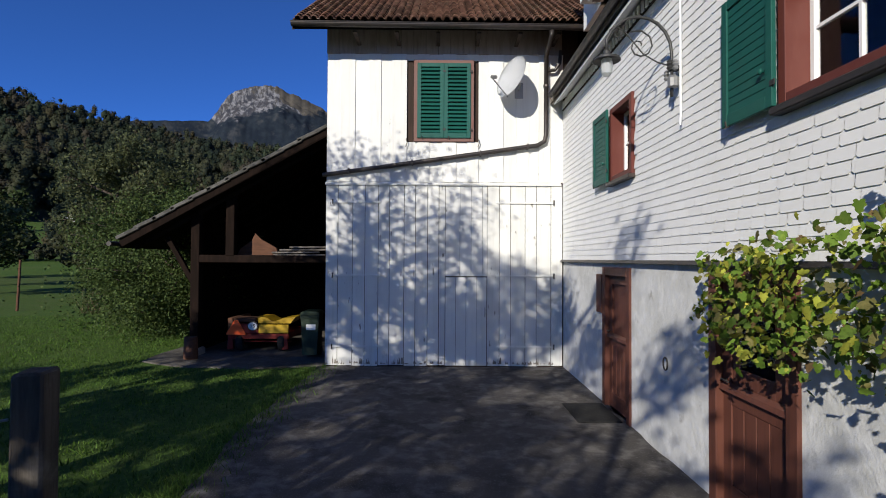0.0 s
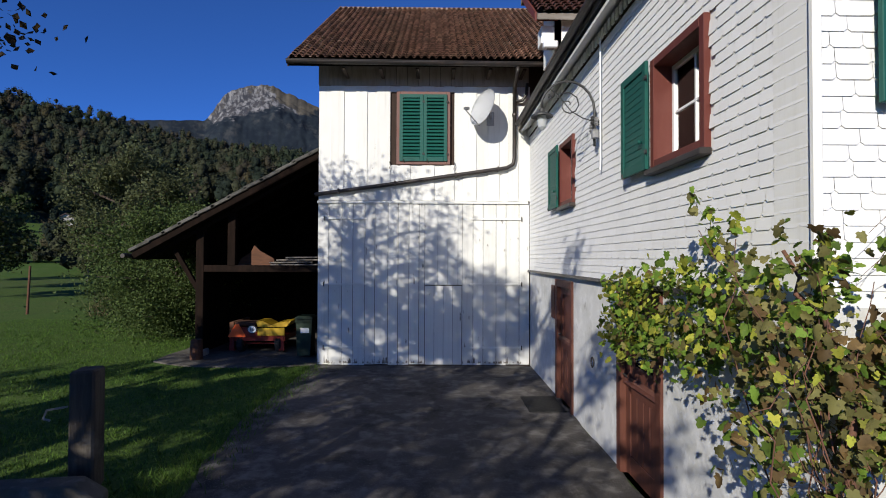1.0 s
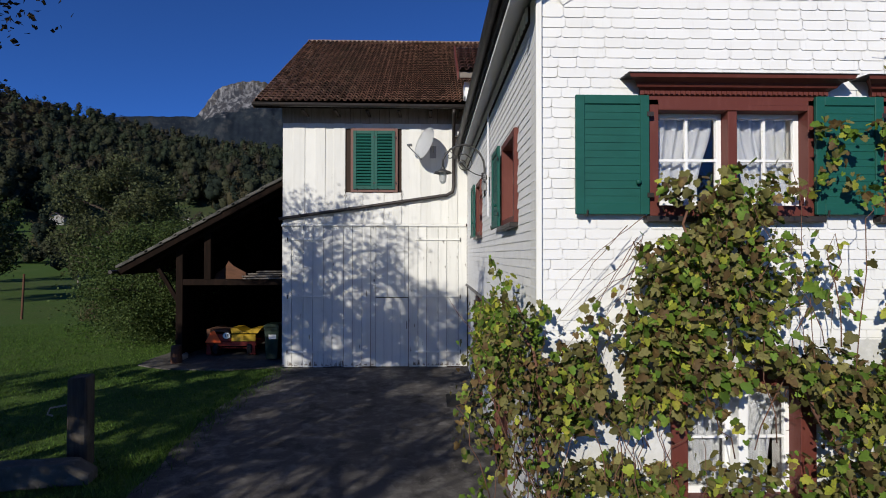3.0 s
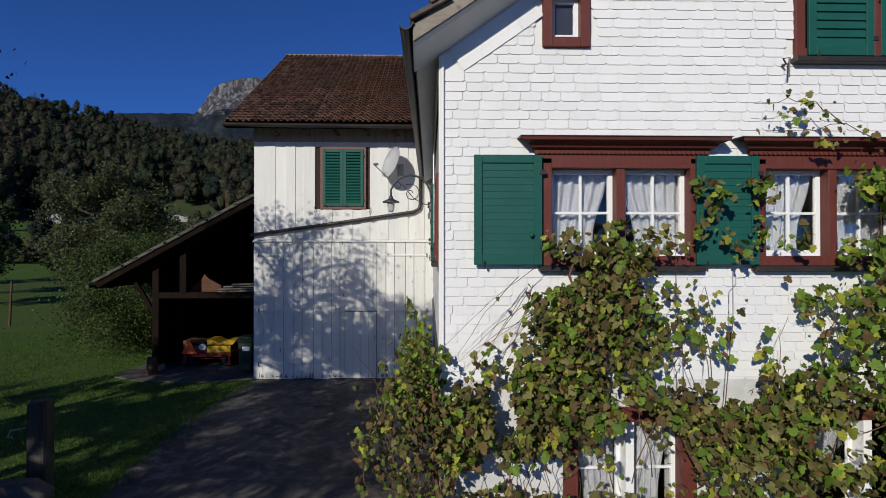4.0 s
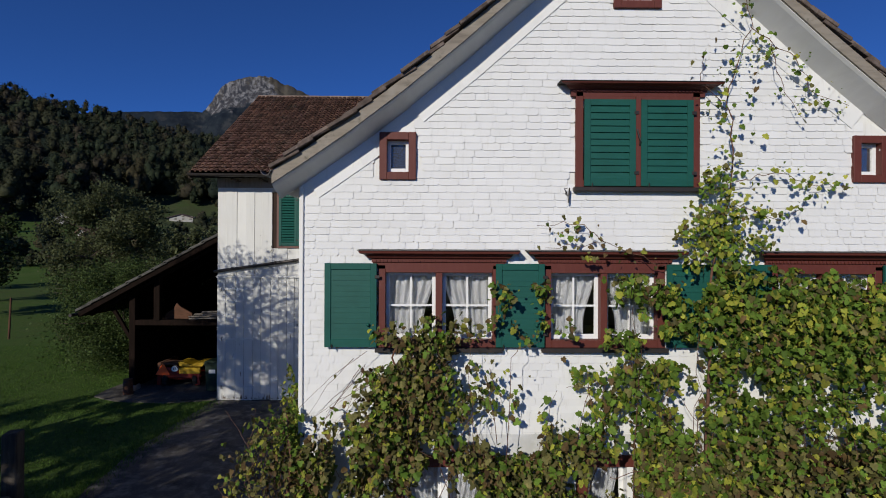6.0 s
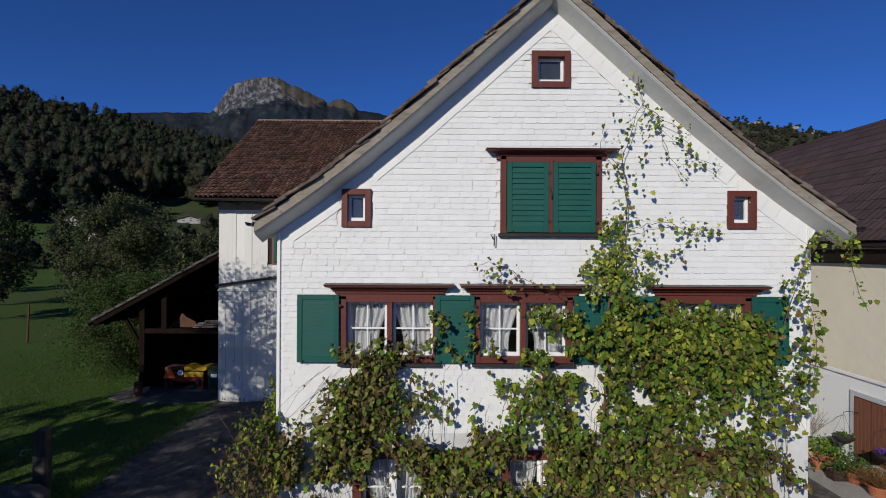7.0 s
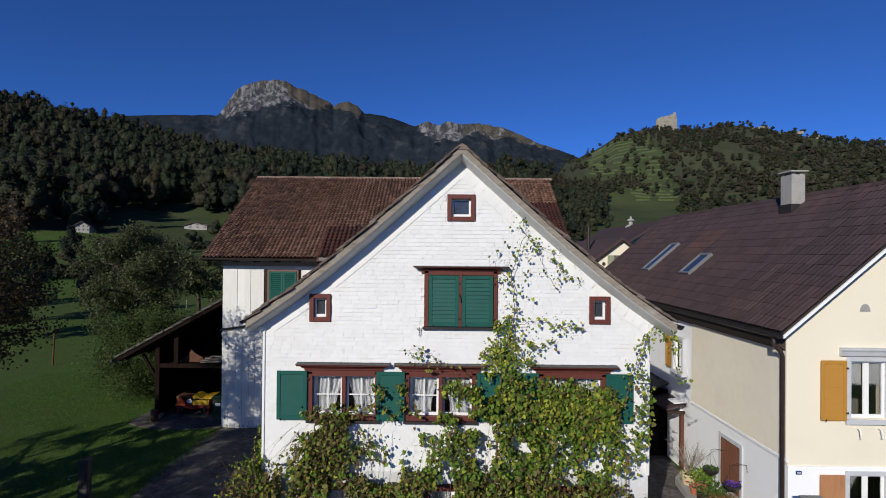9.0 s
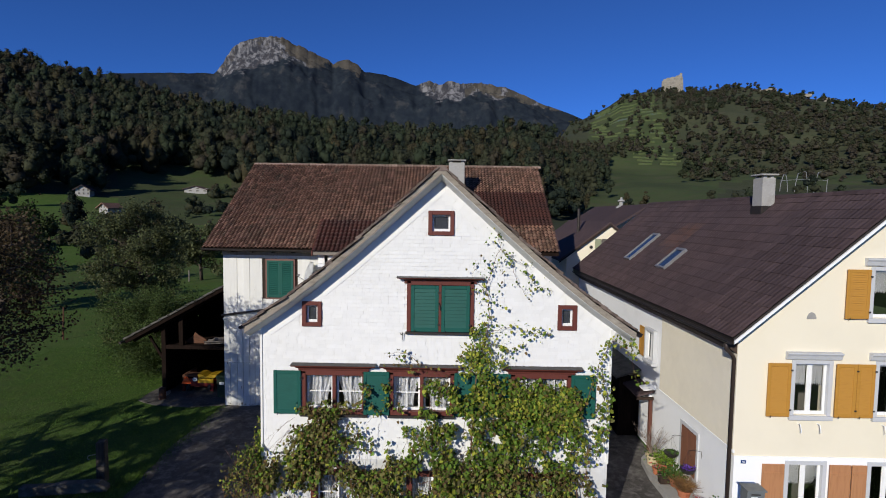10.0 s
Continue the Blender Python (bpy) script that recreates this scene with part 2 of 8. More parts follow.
# shed timber: the shade under the roof is put into this near-black base
M_SHEDWOOD = mat("shade_dark_shed_timber", (0.011, 0.0075, 0.006), 0.95, spec=0.05, vary=[((12, 12, 2), 4, (0.022, 0.013, 0.010), 0.45, 0.8)], bump=[((40, 40, 3), 0.4, 0.005)], per_piece=0.2)
# ---------------------------------------------------------------- land
GZ = 0.05                      # level of the yard
C0 = np.array((6.0, -9.0))     # middle of the valley floor, from which the hills are drawn


def noise2(x, y, scale, octaves=4, seed=0):
    """Smooth value noise on numpy arrays."""
    out, amp, tot = np.zeros_like(x, dtype=float), 1.0, 0.0
    for o in range(octaves):
        s = scale * 2 ** o
        u, v = x * s + seed * 17.3 + o * 5.1, y * s - seed * 9.7 + o * 3.3
        iu, iv = np.floor(u), np.floor(v)
        fu, fv = u - iu, v - iv
        fu, fv = fu * fu * (3 - 2 * fu), fv * fv * (3 - 2 * fv)

        def h(a, b):
            n = np.sin(a * 127.1 + b * 311.7 + seed * 74.7) * 43758.5453
            return n - np.floor(n)
        val = (h(iu, iv) * (1 - fu) + h(iu + 1, iv) * fu) * (1 - fv) + (h(iu, iv + 1) * (1 - fu) + h(iu + 1, iv + 1) * fu) * fv
        out += amp * (val * 2 - 1)
        tot += amp
        amp *= 0.5
    return out / tot


# skylines: bearing in degrees right of +y, rise over distance along +y
HILL_AZ = (-80, -60, -41, -37.2, -35.1, -32.1, -28.3, -23.2, -17.7, -11.8, -5.7, 0.5, 6.7, 12.0, 12.9, 14.4, 15.8, 17.1, 17.9, 19.6, 21.2, 23.3, 25.8, 28.2, 30.5, 32.7, 34.8, 36.9, 39.4, 60, 80)
HILL_EL = (0.26, 0.27, 0.262, 0.24, 0.228, 0.212, 0.188, 0.166, 0.148, 0.128, 0.122, 0.122, 0.125, 0.165, 0.178, 0.185, 0.201, 0.216, 0.231, 0.239, 0.242, 0.243, 0.244, 0.249, 0.242, 0.236, 0.226, 0.212, 0.205, 0.17, 0.15)


def land_height(x, y):
    dx, dy = x - C0[0], y - C0[1]
    r = np.hypot(dx, dy)
    az = np.degrees(np.arctan2(dx, dy))
    crest = np.interp(az, HILL_AZ, HILL_EL)
    front = np.clip((100 - np.abs(az)) / 25, 0, 1)
    crest = crest * front
    right = np.clip((az - 7) / 6, 0, 1)          # the castle hill lies farther off than the forest hill
    stops = [(0, 0), (85, 0), (150, 4.5), (210, 14), (270, 27), (330, 47), (470, 1.0), (620, 0.86), (900, 0.5), (1400, 0.4), (5000, 0.4)]
    far = [(0, 0), (90, 0), (200, 8), (300, 20), (400, 38), (520, 80), (720, 1.0), (900, 0.9), (1100, 0.6), (1400, 0.4), (5000, 0.4)]

    def build(stops, rc):
        top = 7.7 + rc * np.clip(np.cos(np.radians(az)), 0.25, 1) * crest
        rr = np.array([s[0] for s in stops], float)
        out = np.zeros_like(r)
        for (r0, h0), (r1, h1) in zip(stops, stops[1:]):
            a = h0 * front if h0 > 1.0 else h0 * top
            b = h1 * front if h1 > 1.0 else h1 * top
            if r0 == 0 or h0 == 0:
                a = 0 * top
            if h1 == 0:
                b = 0 * top
            k = np.clip((r - r0) / (r1 - r0), 0, 1)
            out = np.where((r >= r0) & (r <= r1), a + (b - a) * k, out)
        return out
    h = build(stops, 470) * (1 - right) + build(far, 720) * right
    bumps = noise2(x, y, 1 / 90, 4, 3) * np.clip((r - 90) / 200, 0, 1) * 9
    return GZ + h + bumps * np.clip(front, 0.1, 1)


def polar_sheet(radii, azs, height):
    a, r = np.meshgrid(np.radians(azs), radii)
    x, y = C0[0] + r * np.sin(a), C0[1] + r * np.cos(a)
    z = height(x, y)
    verts = np.stack([x, y, z], -1).reshape(-1, 3)
    n, m = len(radii), len(azs)
    i = np.arange((n - 1) * (m - 1))
    i = i // (m - 1) * m + i % (m - 1)
    return verts, np.stack([i, i + m, i + m + 1, i + 1], 1)


def np_mesh(name, verts, faces, material, smooth=False):
    """A mesh from arrays; all faces have the same number of corners."""
    me = bpy.data.meshes.new(name)
    nf, k = faces.shape
    me.vertices.add(len(verts))
    me.vertices.foreach_set("co", np.ascontiguousarray(verts, dtype=np.float32).ravel())
    me.loops.add(nf * k)
    me.loops.foreach_set("vertex_index", np.ascontiguousarray(faces, dtype=np.int32).ravel())
    me.polygons.add(nf)
    me.polygons.foreach_set("loop_start", np.arange(0, nf * k, k, dtype=np.int32))
    me.update(calc_edges=True)
    if smooth:
        me.shade_smooth()
    me.materials.append(material)
    return me


M_LAND = mat("meadow_and_forest_floor", (0.056, 0.102, 0.020), 0.95, spec=0.1,
             vary=[(0.02, 5, (0.076, 0.082, 0.036), 0.4, 0.6), (0.12, 4, (0.098, 0.125, 0.040), 0.52, 0.75), (1.1, 4, (0.046, 0.094, 0.018), 0.42, 0.7), (14, 3, (0.105, 0.165, 0.036), 0.5, 0.75)],
             bump=[(9, 0.6, 0.05), (60, 0.5, 0.02)])
M_HILLSIDE = mat("dry_grass_hillside", (0.050, 0.056, 0.032), 0.95, spec=0.1,
                 vary=[(0.018, 5, (0.068, 0.072, 0.040), 0.42, 0.62), (0.09, 4, (0.044, 0.054, 0.028), 0.45, 0.7), (0.5, 4, (0.036, 0.045, 0.022), 0.5, 0.72), (0.05, 5, (0.105, 0.092, 0.060), 0.62, 0.75)], bump=[(0.4, 0.6, 0.8)])
M_FIELD = mat("green_mown_field", (0.048, 0.062, 0.028), 0.95, spec=0.1,
              vary=[(0.03, 5, (0.064, 0.080, 0.034), 0.42, 0.62), (0.2, 4, (0.048, 0.078, 0.026), 0.5, 0.72), (0.07, 3, (0.070, 0.074, 0.040), 0.55, 0.72)], bump=[(0.6, 0.5, 0.4)])
radii = np.concatenate([np.linspace(0.5, 90, 60), np.linspace(95, 740, 100), np.linspace(780, 1400, 16), np.array([2000, 3000, 4600])])
land_az = np.concatenate([np.linspace(-180, -80, 21), np.linspace(-79, 79, 240), np.linspace(80, 180, 21)])
v, f = polar_sheet(radii, land_az, land_height)
land_mesh = np_mesh("ground", v, f, M_LAND, True)
land_mesh.materials.append(M_HILLSIDE)
land_mesh.materials.append(M_FIELD)
_ra, _aa = np.meshgrid((radii[:-1] + radii[1:]) / 2, (land_az[:-1] + land_az[1:]) / 2, indexing="ij")
_wob = noise2(_aa, _ra * 0.05, 0.6, 3, 11)
cover = np.where(_ra > 205, 1, 0)
cover = np.where((np.abs(_aa + 28) < 5) & (_ra > 150) & (_ra < 285), 2, cover)
cover = np.where((_aa > 10) & (_ra > 120), 1, cover)
cover = np.where((_aa > 14.5 + _wob) & (_aa < 27 + 2 * _wob) & (_ra > 230) & (_ra < 455 + 30 * _wob), 2, cover)
cover = np.where((_aa > 27) & (_aa < 40) & (_ra > 330 + 30 * _wob) & (_ra < 400 + 25 * _wob), 2, cover)
cover = np.where((_aa > 15 + _wob) & (_aa < 24.6 - (_ra - 430) / 75 + _wob) & (_ra >= 400) & (_ra < 700), 2, cover)
land_mesh.polygons.foreach_set("material_index", cover.ravel().astype(np.int32))
setting("ground", land_mesh, None, "green lawn and meadow rising to wooded hills", "ground")

# far mountain range
PEAK_AZ = (-60, -40, -31.9, -28.2, -24.3, -23.9, -23.3, -22.6, -21.8, -21, -19.4, -17.7, -17, -16, -14.3, -13, -12.6, -12, -11.1, -10.2, -9.3, -7.2, -5.4, -3.8, -2.3, -1.4, 0.15, 1.1, 2.6, 4.45, 6.3, 8.1, 9.9, 11.7, 13.5, 16.2, 30, 60)
PEAK_EL = (0.22, 0.245, 0.259, 0.260, 0.260, 0.268, 0.286, 0.306, 0.320, 0.3245, 0.329, 0.3275, 0.319, 0.312, 0.298, 0.286, 0.279, 0.2845, 0.288, 0.2815, 0.266, 0.261, 0.251, 0.242, 0.2495, 0.2435, 0.252, 0.245, 0.2485, 0.2455, 0.2375, 0.225, 0.210, 0.1985, 0.187, 0.168, 0.1, 0.06)
# how far below the skyline the woods end, as rise over distance; nothing: wooded to the crest
BARE_AZ = (-60, -24.2, -23.4, -21.5, -18.5, -16, -13.5, -12.7, -12.3, -11.1, -9.9, -9.4, -4.3, -3.5, -2.3, 0.2, 3, 5, 8, 11, 13.5, 60)
BARE_EL = (-0.02, -0.02, 0.030, 0.055, 0.046, 0.026, 0.012, 0.002, 0.010, 0.017, 0.012, -0.02, -0.02, 0.002, 0.026, 0.028, 0.016, 0.024, 0.010, 0.004, -0.01, -0.02)


def range_height(x, y):
    dx, dy = x - C0[0], y - C0[1]
    r = np.hypot(dx, dy)
    az = np.degrees(np.arctan2(dx, dy))
    el = np.interp(az, PEAK_AZ, PEAK_EL) + noise2(az, az * 0, 0.9, 4, 5) * 0.0022 + noise2(az, az * 0, 3.1, 3, 6) * 0.0030 * np.clip(np.interp(az, BARE_AZ, BARE_EL) / 0.02, 0.08, 1)
    top = 3000 * np.cos(np.radians(az)) * (el + 0.004) + 10
    k = np.clip((r - 1500) / 1500, 0, 1)
    rise = 0.14 * k + 0.48 * k ** 1.5 + 0.24 * np.clip((k - 0.85) / 0.06, 0, 1) + 0.14 * np.clip((k - 0.90) / 0.1, 0, 1)
    back = np.clip((r - 3000) / 1400, 0, 1)
    crag = (1 - np.abs(noise2(x, y, 1 / 240, 5, 8)) * 2) * 120 * np.sin(np.pi * np.clip(k, 0, 1)) ** 0.55
    fine = noise2(x, y, 1 / 80, 4, 2) * 44 * np.sin(np.pi * np.clip(k, 0, 1)) ** 0.3
    return np.where(r < 3000, top * rise + (crag - 55) * (k > 0) + fine, top * (1 - 0.8 * back)) - 5


def mountain_material():
    m = bpy.data.materials.new("limestone_and_hazy_forest")
    m.use_nodes = True
    nt = m.node_tree
    bs = nt.nodes["Principled BSDF"]
    bs.inputs["Roughness"].default_value, bs.inputs["Specular IOR Level"].default_value = 1.0, 0.0
    geo = nt.nodes.new("ShaderNodeNewGeometry")
    xyz = nt.nodes.new("ShaderNodeSeparateXYZ")
    nt.links.new(geo.outputs["Position"], xyz.inputs[0])
    nrm = nt.nodes.new("ShaderNodeSeparateXYZ")
    nt.links.new(geo.outputs["True Normal"], nrm.inputs[0])

    def nz(scale, detail=6):
        n = nt.nodes.new("ShaderNodeTexNoise")
        n.inputs["Scale"].default_value, n.inputs["Detail"].default_value = scale, detail
        n.inputs["Roughness"].default_value = 0.65
        nt.links.new(geo.outputs["Position"], n.inputs["Vector"])
        return n.outputs["Fac"]

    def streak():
        """Noise drawn out upright, to colour lit rock ribs and shaded gullies."""
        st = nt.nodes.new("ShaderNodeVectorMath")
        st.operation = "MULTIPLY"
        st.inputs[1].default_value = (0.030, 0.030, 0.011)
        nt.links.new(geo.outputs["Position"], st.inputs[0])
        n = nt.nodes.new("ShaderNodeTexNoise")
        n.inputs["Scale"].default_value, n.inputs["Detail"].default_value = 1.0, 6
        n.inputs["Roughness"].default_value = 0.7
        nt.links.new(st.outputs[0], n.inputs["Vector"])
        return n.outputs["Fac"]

    def calc(op, a, b):
        n = nt.nodes.new("ShaderNodeMath")
        n.operation = op
        for i, q in enumerate((a, b)):
            if isinstance(q, (int, float)):
                n.inputs[i].default_value = q
            else:
                nt.links.new(q, n.inputs[i])
        return n.outputs[0]

    def step(x, lo, hi):
        n = nt.nodes.new("ShaderNodeMapRange")
        n.inputs["From Min"].default_value, n.inputs["From Max"].default_value = lo, hi
        nt.links.new(x, n.inputs["Value"])
        return n.outputs[0]

    def mix(k, a, b):
        n = nt.nodes.new("ShaderNodeMix")
        n.data_type = "RGBA"
        nt.links.new(k, n.inputs[0])
        for i, q in ((6, a), (7, b)):
            if isinstance(q, tuple):
                n.inputs[i].default_value = (*q, 1)
            else:
                nt.links.new(q, n.inputs[i])
        return n.outputs[2]
    def mask(name):
        n = nt.nodes.new("ShaderNodeAttribute")
        n.attribute_name = name
        return n.outputs["Fac"]
    # woods: blue distance haze is mixed into the forest colours
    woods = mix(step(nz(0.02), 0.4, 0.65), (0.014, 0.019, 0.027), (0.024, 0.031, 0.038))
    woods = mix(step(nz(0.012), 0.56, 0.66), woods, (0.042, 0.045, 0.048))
    # rock: sunlit ribs and the shade in gullies are painted as streaks
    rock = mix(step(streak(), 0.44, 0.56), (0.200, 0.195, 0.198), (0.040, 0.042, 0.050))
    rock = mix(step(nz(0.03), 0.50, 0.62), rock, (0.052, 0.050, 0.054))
    turf = mix(step(nz(0.010), 0.4, 0.62), (0.100, 0.088, 0.070), (0.056, 0.052, 0.046))
    turf = mix(step(nz(0.035), 0.50, 0.64), turf, (0.062, 0.056, 0.046))
    cliff = step(calc("ADD", mask("cliff"), calc("MULTIPLY", calc("SUBTRACT", nz(0.012), 0.5), 2.6)), 0.40, 0.58)
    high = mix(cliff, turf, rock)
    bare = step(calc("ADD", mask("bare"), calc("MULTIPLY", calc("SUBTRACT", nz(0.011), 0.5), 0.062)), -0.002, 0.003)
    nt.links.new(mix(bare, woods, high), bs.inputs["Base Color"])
    return m


v, f = polar_sheet(np.concatenate([np.linspace(1450, 2600, 40), np.linspace(2615, 3020, 70), np.linspace(3080, 4400, 8)]), np.linspace(-60, 40, 640), range_height)
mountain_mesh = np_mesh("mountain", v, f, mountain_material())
_dx, _dy = v[:, 0] - C0[0], v[:, 1] - C0[1]
_az = np.degrees(np.arctan2(_dx, _dy))
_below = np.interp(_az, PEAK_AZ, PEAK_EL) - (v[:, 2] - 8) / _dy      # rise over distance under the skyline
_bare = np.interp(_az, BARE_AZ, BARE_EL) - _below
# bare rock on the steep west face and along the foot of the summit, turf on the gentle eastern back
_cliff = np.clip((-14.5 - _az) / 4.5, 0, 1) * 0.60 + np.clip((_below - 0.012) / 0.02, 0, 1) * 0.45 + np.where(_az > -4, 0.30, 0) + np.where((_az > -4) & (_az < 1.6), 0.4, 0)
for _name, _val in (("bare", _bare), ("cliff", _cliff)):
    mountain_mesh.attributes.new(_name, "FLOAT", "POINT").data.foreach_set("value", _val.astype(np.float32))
setting("mountain_range_backdrop", mountain_mesh, None, "grey limestone peak above dark wooded slopes tinted with haze", "mountain")

# asphalt yard and lane, laid on the ground
def slab(name, outline, z, material, label, category):
    bm = bmesh.new()
    fine = []
    for i, (x, y) in enumerate(outline):
        x2, y2 = outline[(i + 1) % len(outline)]
        n = max(1, int(math.hypot(x2 - x, y2 - y) / 0.35))
        for k in range(n):
            px, py = x + (x2 - x) * k / n, y + (y2 - y) * k / n
            w = 0.09 if n > 1 else 0
            fine.append((px + w * noise.noise((px * 1.7, py * 1.7, 0.3)), py + w * noise.noise((px * 1.7, py * 1.7, 7.3))))
    prism(fine, "z", z - 0.05, z, bm)
    return setting(name, bm, material, label, category)


slab("yard", [(-1.9, -14), (16, -14), (16, 1.1), (13.2, 1.3), (13.2, 6.6), (13.2, 26), (10.55, 26), (10.55, 16), (10.2, 16), (10.24, 1.44), (2.31, 1.44), (2.31, 9.80), (-2.35, 9.80), (-2.45, 6.0), (-2.1, 3.2), (-1.9, 0)], GZ + 0.02, M_ASPHALT, "worn grey asphalt yard dappled with tree shade", "yard")
M_DIRT = mat("dirty_concrete", (0.105, 0.095, 0.08), 0.95, vary=[(1.6, 5, (0.06, 0.052, 0.042), 0.42, 0.65), (9, 4, (0.16, 0.15, 0.13), 0.52, 0.75)], bump=[(12, 0.6, 0.02)])
slab("shed_apron", [(-2.25, 9.85), (-2.25, 15.4), (-5.9, 15.4), (-5.95, 10.2), (-5.1, 9.75), (-3.6, 9.6)], GZ + 0.028, M_DIRT, "rough concrete floor of the open shed", "pavement")
# ---------------------------------------------------------------- the shingled house
HX0, HX1, HY0, HY1, HXM = 2.285, 10.22, 1.42, 9.815, 6.343
EAVE_X, EAVE_Z, RIDGE_Z = 2.04, 5.24, 8.78
ROOF = ((0.0, 8.78), (0.7, 8.15), (1.4, 7.52), (2.1, 6.90), (2.8, 6.32), (3.4, 5.86), (3.9, 5.51), (4.303, 5.24))   # half width, height: flared towards the eaves
VERGE_Y = 1.07
SKIRT = 2.12


def roof_top(x):
    return float(np.interp(abs(x - HXM), [p[0] for p in ROOF], [p[1] for p in ROOF]))


def roof_under(x):
    return roof_top(x) - 0.27


# openings in the gable wall: x0, z0, x1, z1
ROW2 = [(3.30, 3.24, 4.60, 4.06), (5.30, 3.24, 6.60, 4.06), (8.06, 3.24, 9.26, 4.06)]
ROW1 = [(3.54, 0.75, 4.52, 1.72), (5.75, 0.75, 6.80, 1.72), (8.05, 0.75, 9.10, 1.72)]
CENTRE = (5.68, 5.18, 7.02, 6.16)
SMALL = [(3.31, 5.26, 3.58, 5.66), (9.08, 5.26, 9.34, 5.66), (6.14, 7.36, 6.55, 7.74)]
gable_holes = ROW2 + ROW1 + [CENTRE] + SMALL
lower = [(HX0, 0), (HX1, 0), (HX1, SKIRT), (HX0, SKIRT)]
_right = [(HXM + u, roof_under(HXM + u)) for u, _ in ROOF[1:-1]][::-1]
_left = [(HXM - u, roof_under(HXM - u)) for u, _ in ROOF[1:-1]]
upper = [(HX0, SKIRT), (HX1, SKIRT), (HX1, roof_under(HX1)), *_right, (HXM, roof_under(HXM)), *_left, (HX0, roof_under(HX0))]
wall_front = setting("wall_front", wall_with_holes(lower, ROW1, "y", HY0, HY0 + 0.35), M_PLASTER, "rough grey plaster ground floor behind the vine", "wall")
wall_gable = setting("wall_gable", wall_with_holes(upper, ROW2 + [CENTRE] + SMALL, "y", HY0 + 0.015, HY0 + 0.33), M_WHITEWOOD, "white shingled gable wall of the house", "wall")
# side wall openings: y0, z0, y1, z1
SIDE_WIN = [(2.54, 3.24, 3.36, 4.10), (6.22, 3.24, 6.88, 4.10)]
SIDE_DOOR = [(3.34, 0.05, 4.38, 2.02), (6.36, 0.05, 7.30, 1.93)]
wall_side = setting("wall_side", wall_with_holes([(HY0 + 0.36, 0), (HY1, 0), (HY1, SKIRT), (HY0 + 0.36, SKIRT)], SIDE_DOOR, "x", HX0 + 0.02, HX0 + 0.36), M_PLASTER, "rough limewashed grey plaster wall with two brown doors", "wall")
wall_side_upper = setting("wall_side_upper", wall_with_holes([(HY0 + 0.34, SKIRT), (HY1, SKIRT), (HY1, roof_under(HX0) - 0.02), (HY0 + 0.34, roof_under(HX0) - 0.02)], SIDE_WIN, "x", HX0 + 0.015, HX0 + 0.33), M_WHITEWOOD, "white shingled side wall under the eaves", "wall")
setting("wall_far_side", box(HX1 - 0.3, HY0 + 0.36, 0, HX1, HY1, roof_under(HX1) - 0.02), M_WALLWHITE, "white rendered wall on the lane", "wall")
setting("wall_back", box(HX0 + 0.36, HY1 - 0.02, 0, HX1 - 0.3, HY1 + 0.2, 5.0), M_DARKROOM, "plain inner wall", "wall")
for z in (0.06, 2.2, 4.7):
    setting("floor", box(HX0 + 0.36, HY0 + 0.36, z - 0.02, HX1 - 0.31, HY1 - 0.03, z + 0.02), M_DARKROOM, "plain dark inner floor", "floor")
setting("trim", box(HX0 - 0.02, HY0 - 0.025, SKIRT - 0.03, HX0 + 0.03, HY0 + 0.012, roof_under(HX0) - 0.05, 0.006), M_WHITEWOOD, "white corner board", "trim")
setting("trim", box(HX1 - 0.03, HY0 - 0.025, SKIRT - 0.03, HX1 + 0.02, HY0 + 0.012, roof_under(HX1) - 0.05, 0.006), M_WHITEWOOD, "white corner board", "trim")
setting("trim", prism([(HX0 + 0.05, SKIRT - 0.05), (HX0 - 0.045, SKIRT - 0.045), (HX0 - 0.03, SKIRT - 0.005), (HX0 + 0.05, SKIRT - 0.005)], "y", HY0 - 0.02, HY1), M_GUTTER, "dark drip board under the shingles", "trim")

# roof slab, verge boards, soffit, gutter
M_VERGE = mat("bleached_verge_board", (0.27, 0.235, 0.19), 0.95, vary=[((3, 20, 20), 4, (0.17, 0.145, 0.115), 0.45, 0.75), (3, 4, (0.36, 0.33, 0.28), 0.5, 0.8), (9, 4, (0.12, 0.11, 0.08), 0.62, 0.75)], bump=[((8, 50, 50), 0.4, 0.006)])
house_roof = thing("house_roof", "old clay-tiled gable roof with grey verge boards", "roof", kind="structure")


def roof_board(side, y0, y1, t0, t1, x_out=EAVE_X, x_in=HXM):
    """A board that follows the roof slope; t0, t1: depth below the tile plane, upright."""
    us = sorted({HXM - x_out, HXM - x_in} | {u for u, _ in ROOF if HXM - x_in < u < HXM - x_out})
    bm = bmesh.new()
    for a, b in zip(us, us[1:]):
        xa, xb = HXM + side * a, HXM + side * b
        prism([(xa, roof_top(xa) - t0), (xb, roof_top(xb) - t0), (xb, roof_top(xb) - t1), (xa, roof_top(xa) - t1)], "y", y0, y1, bm)
    bmesh.ops.remove_doubles(bm, verts=bm.verts, dist=1e-5)
    return bm


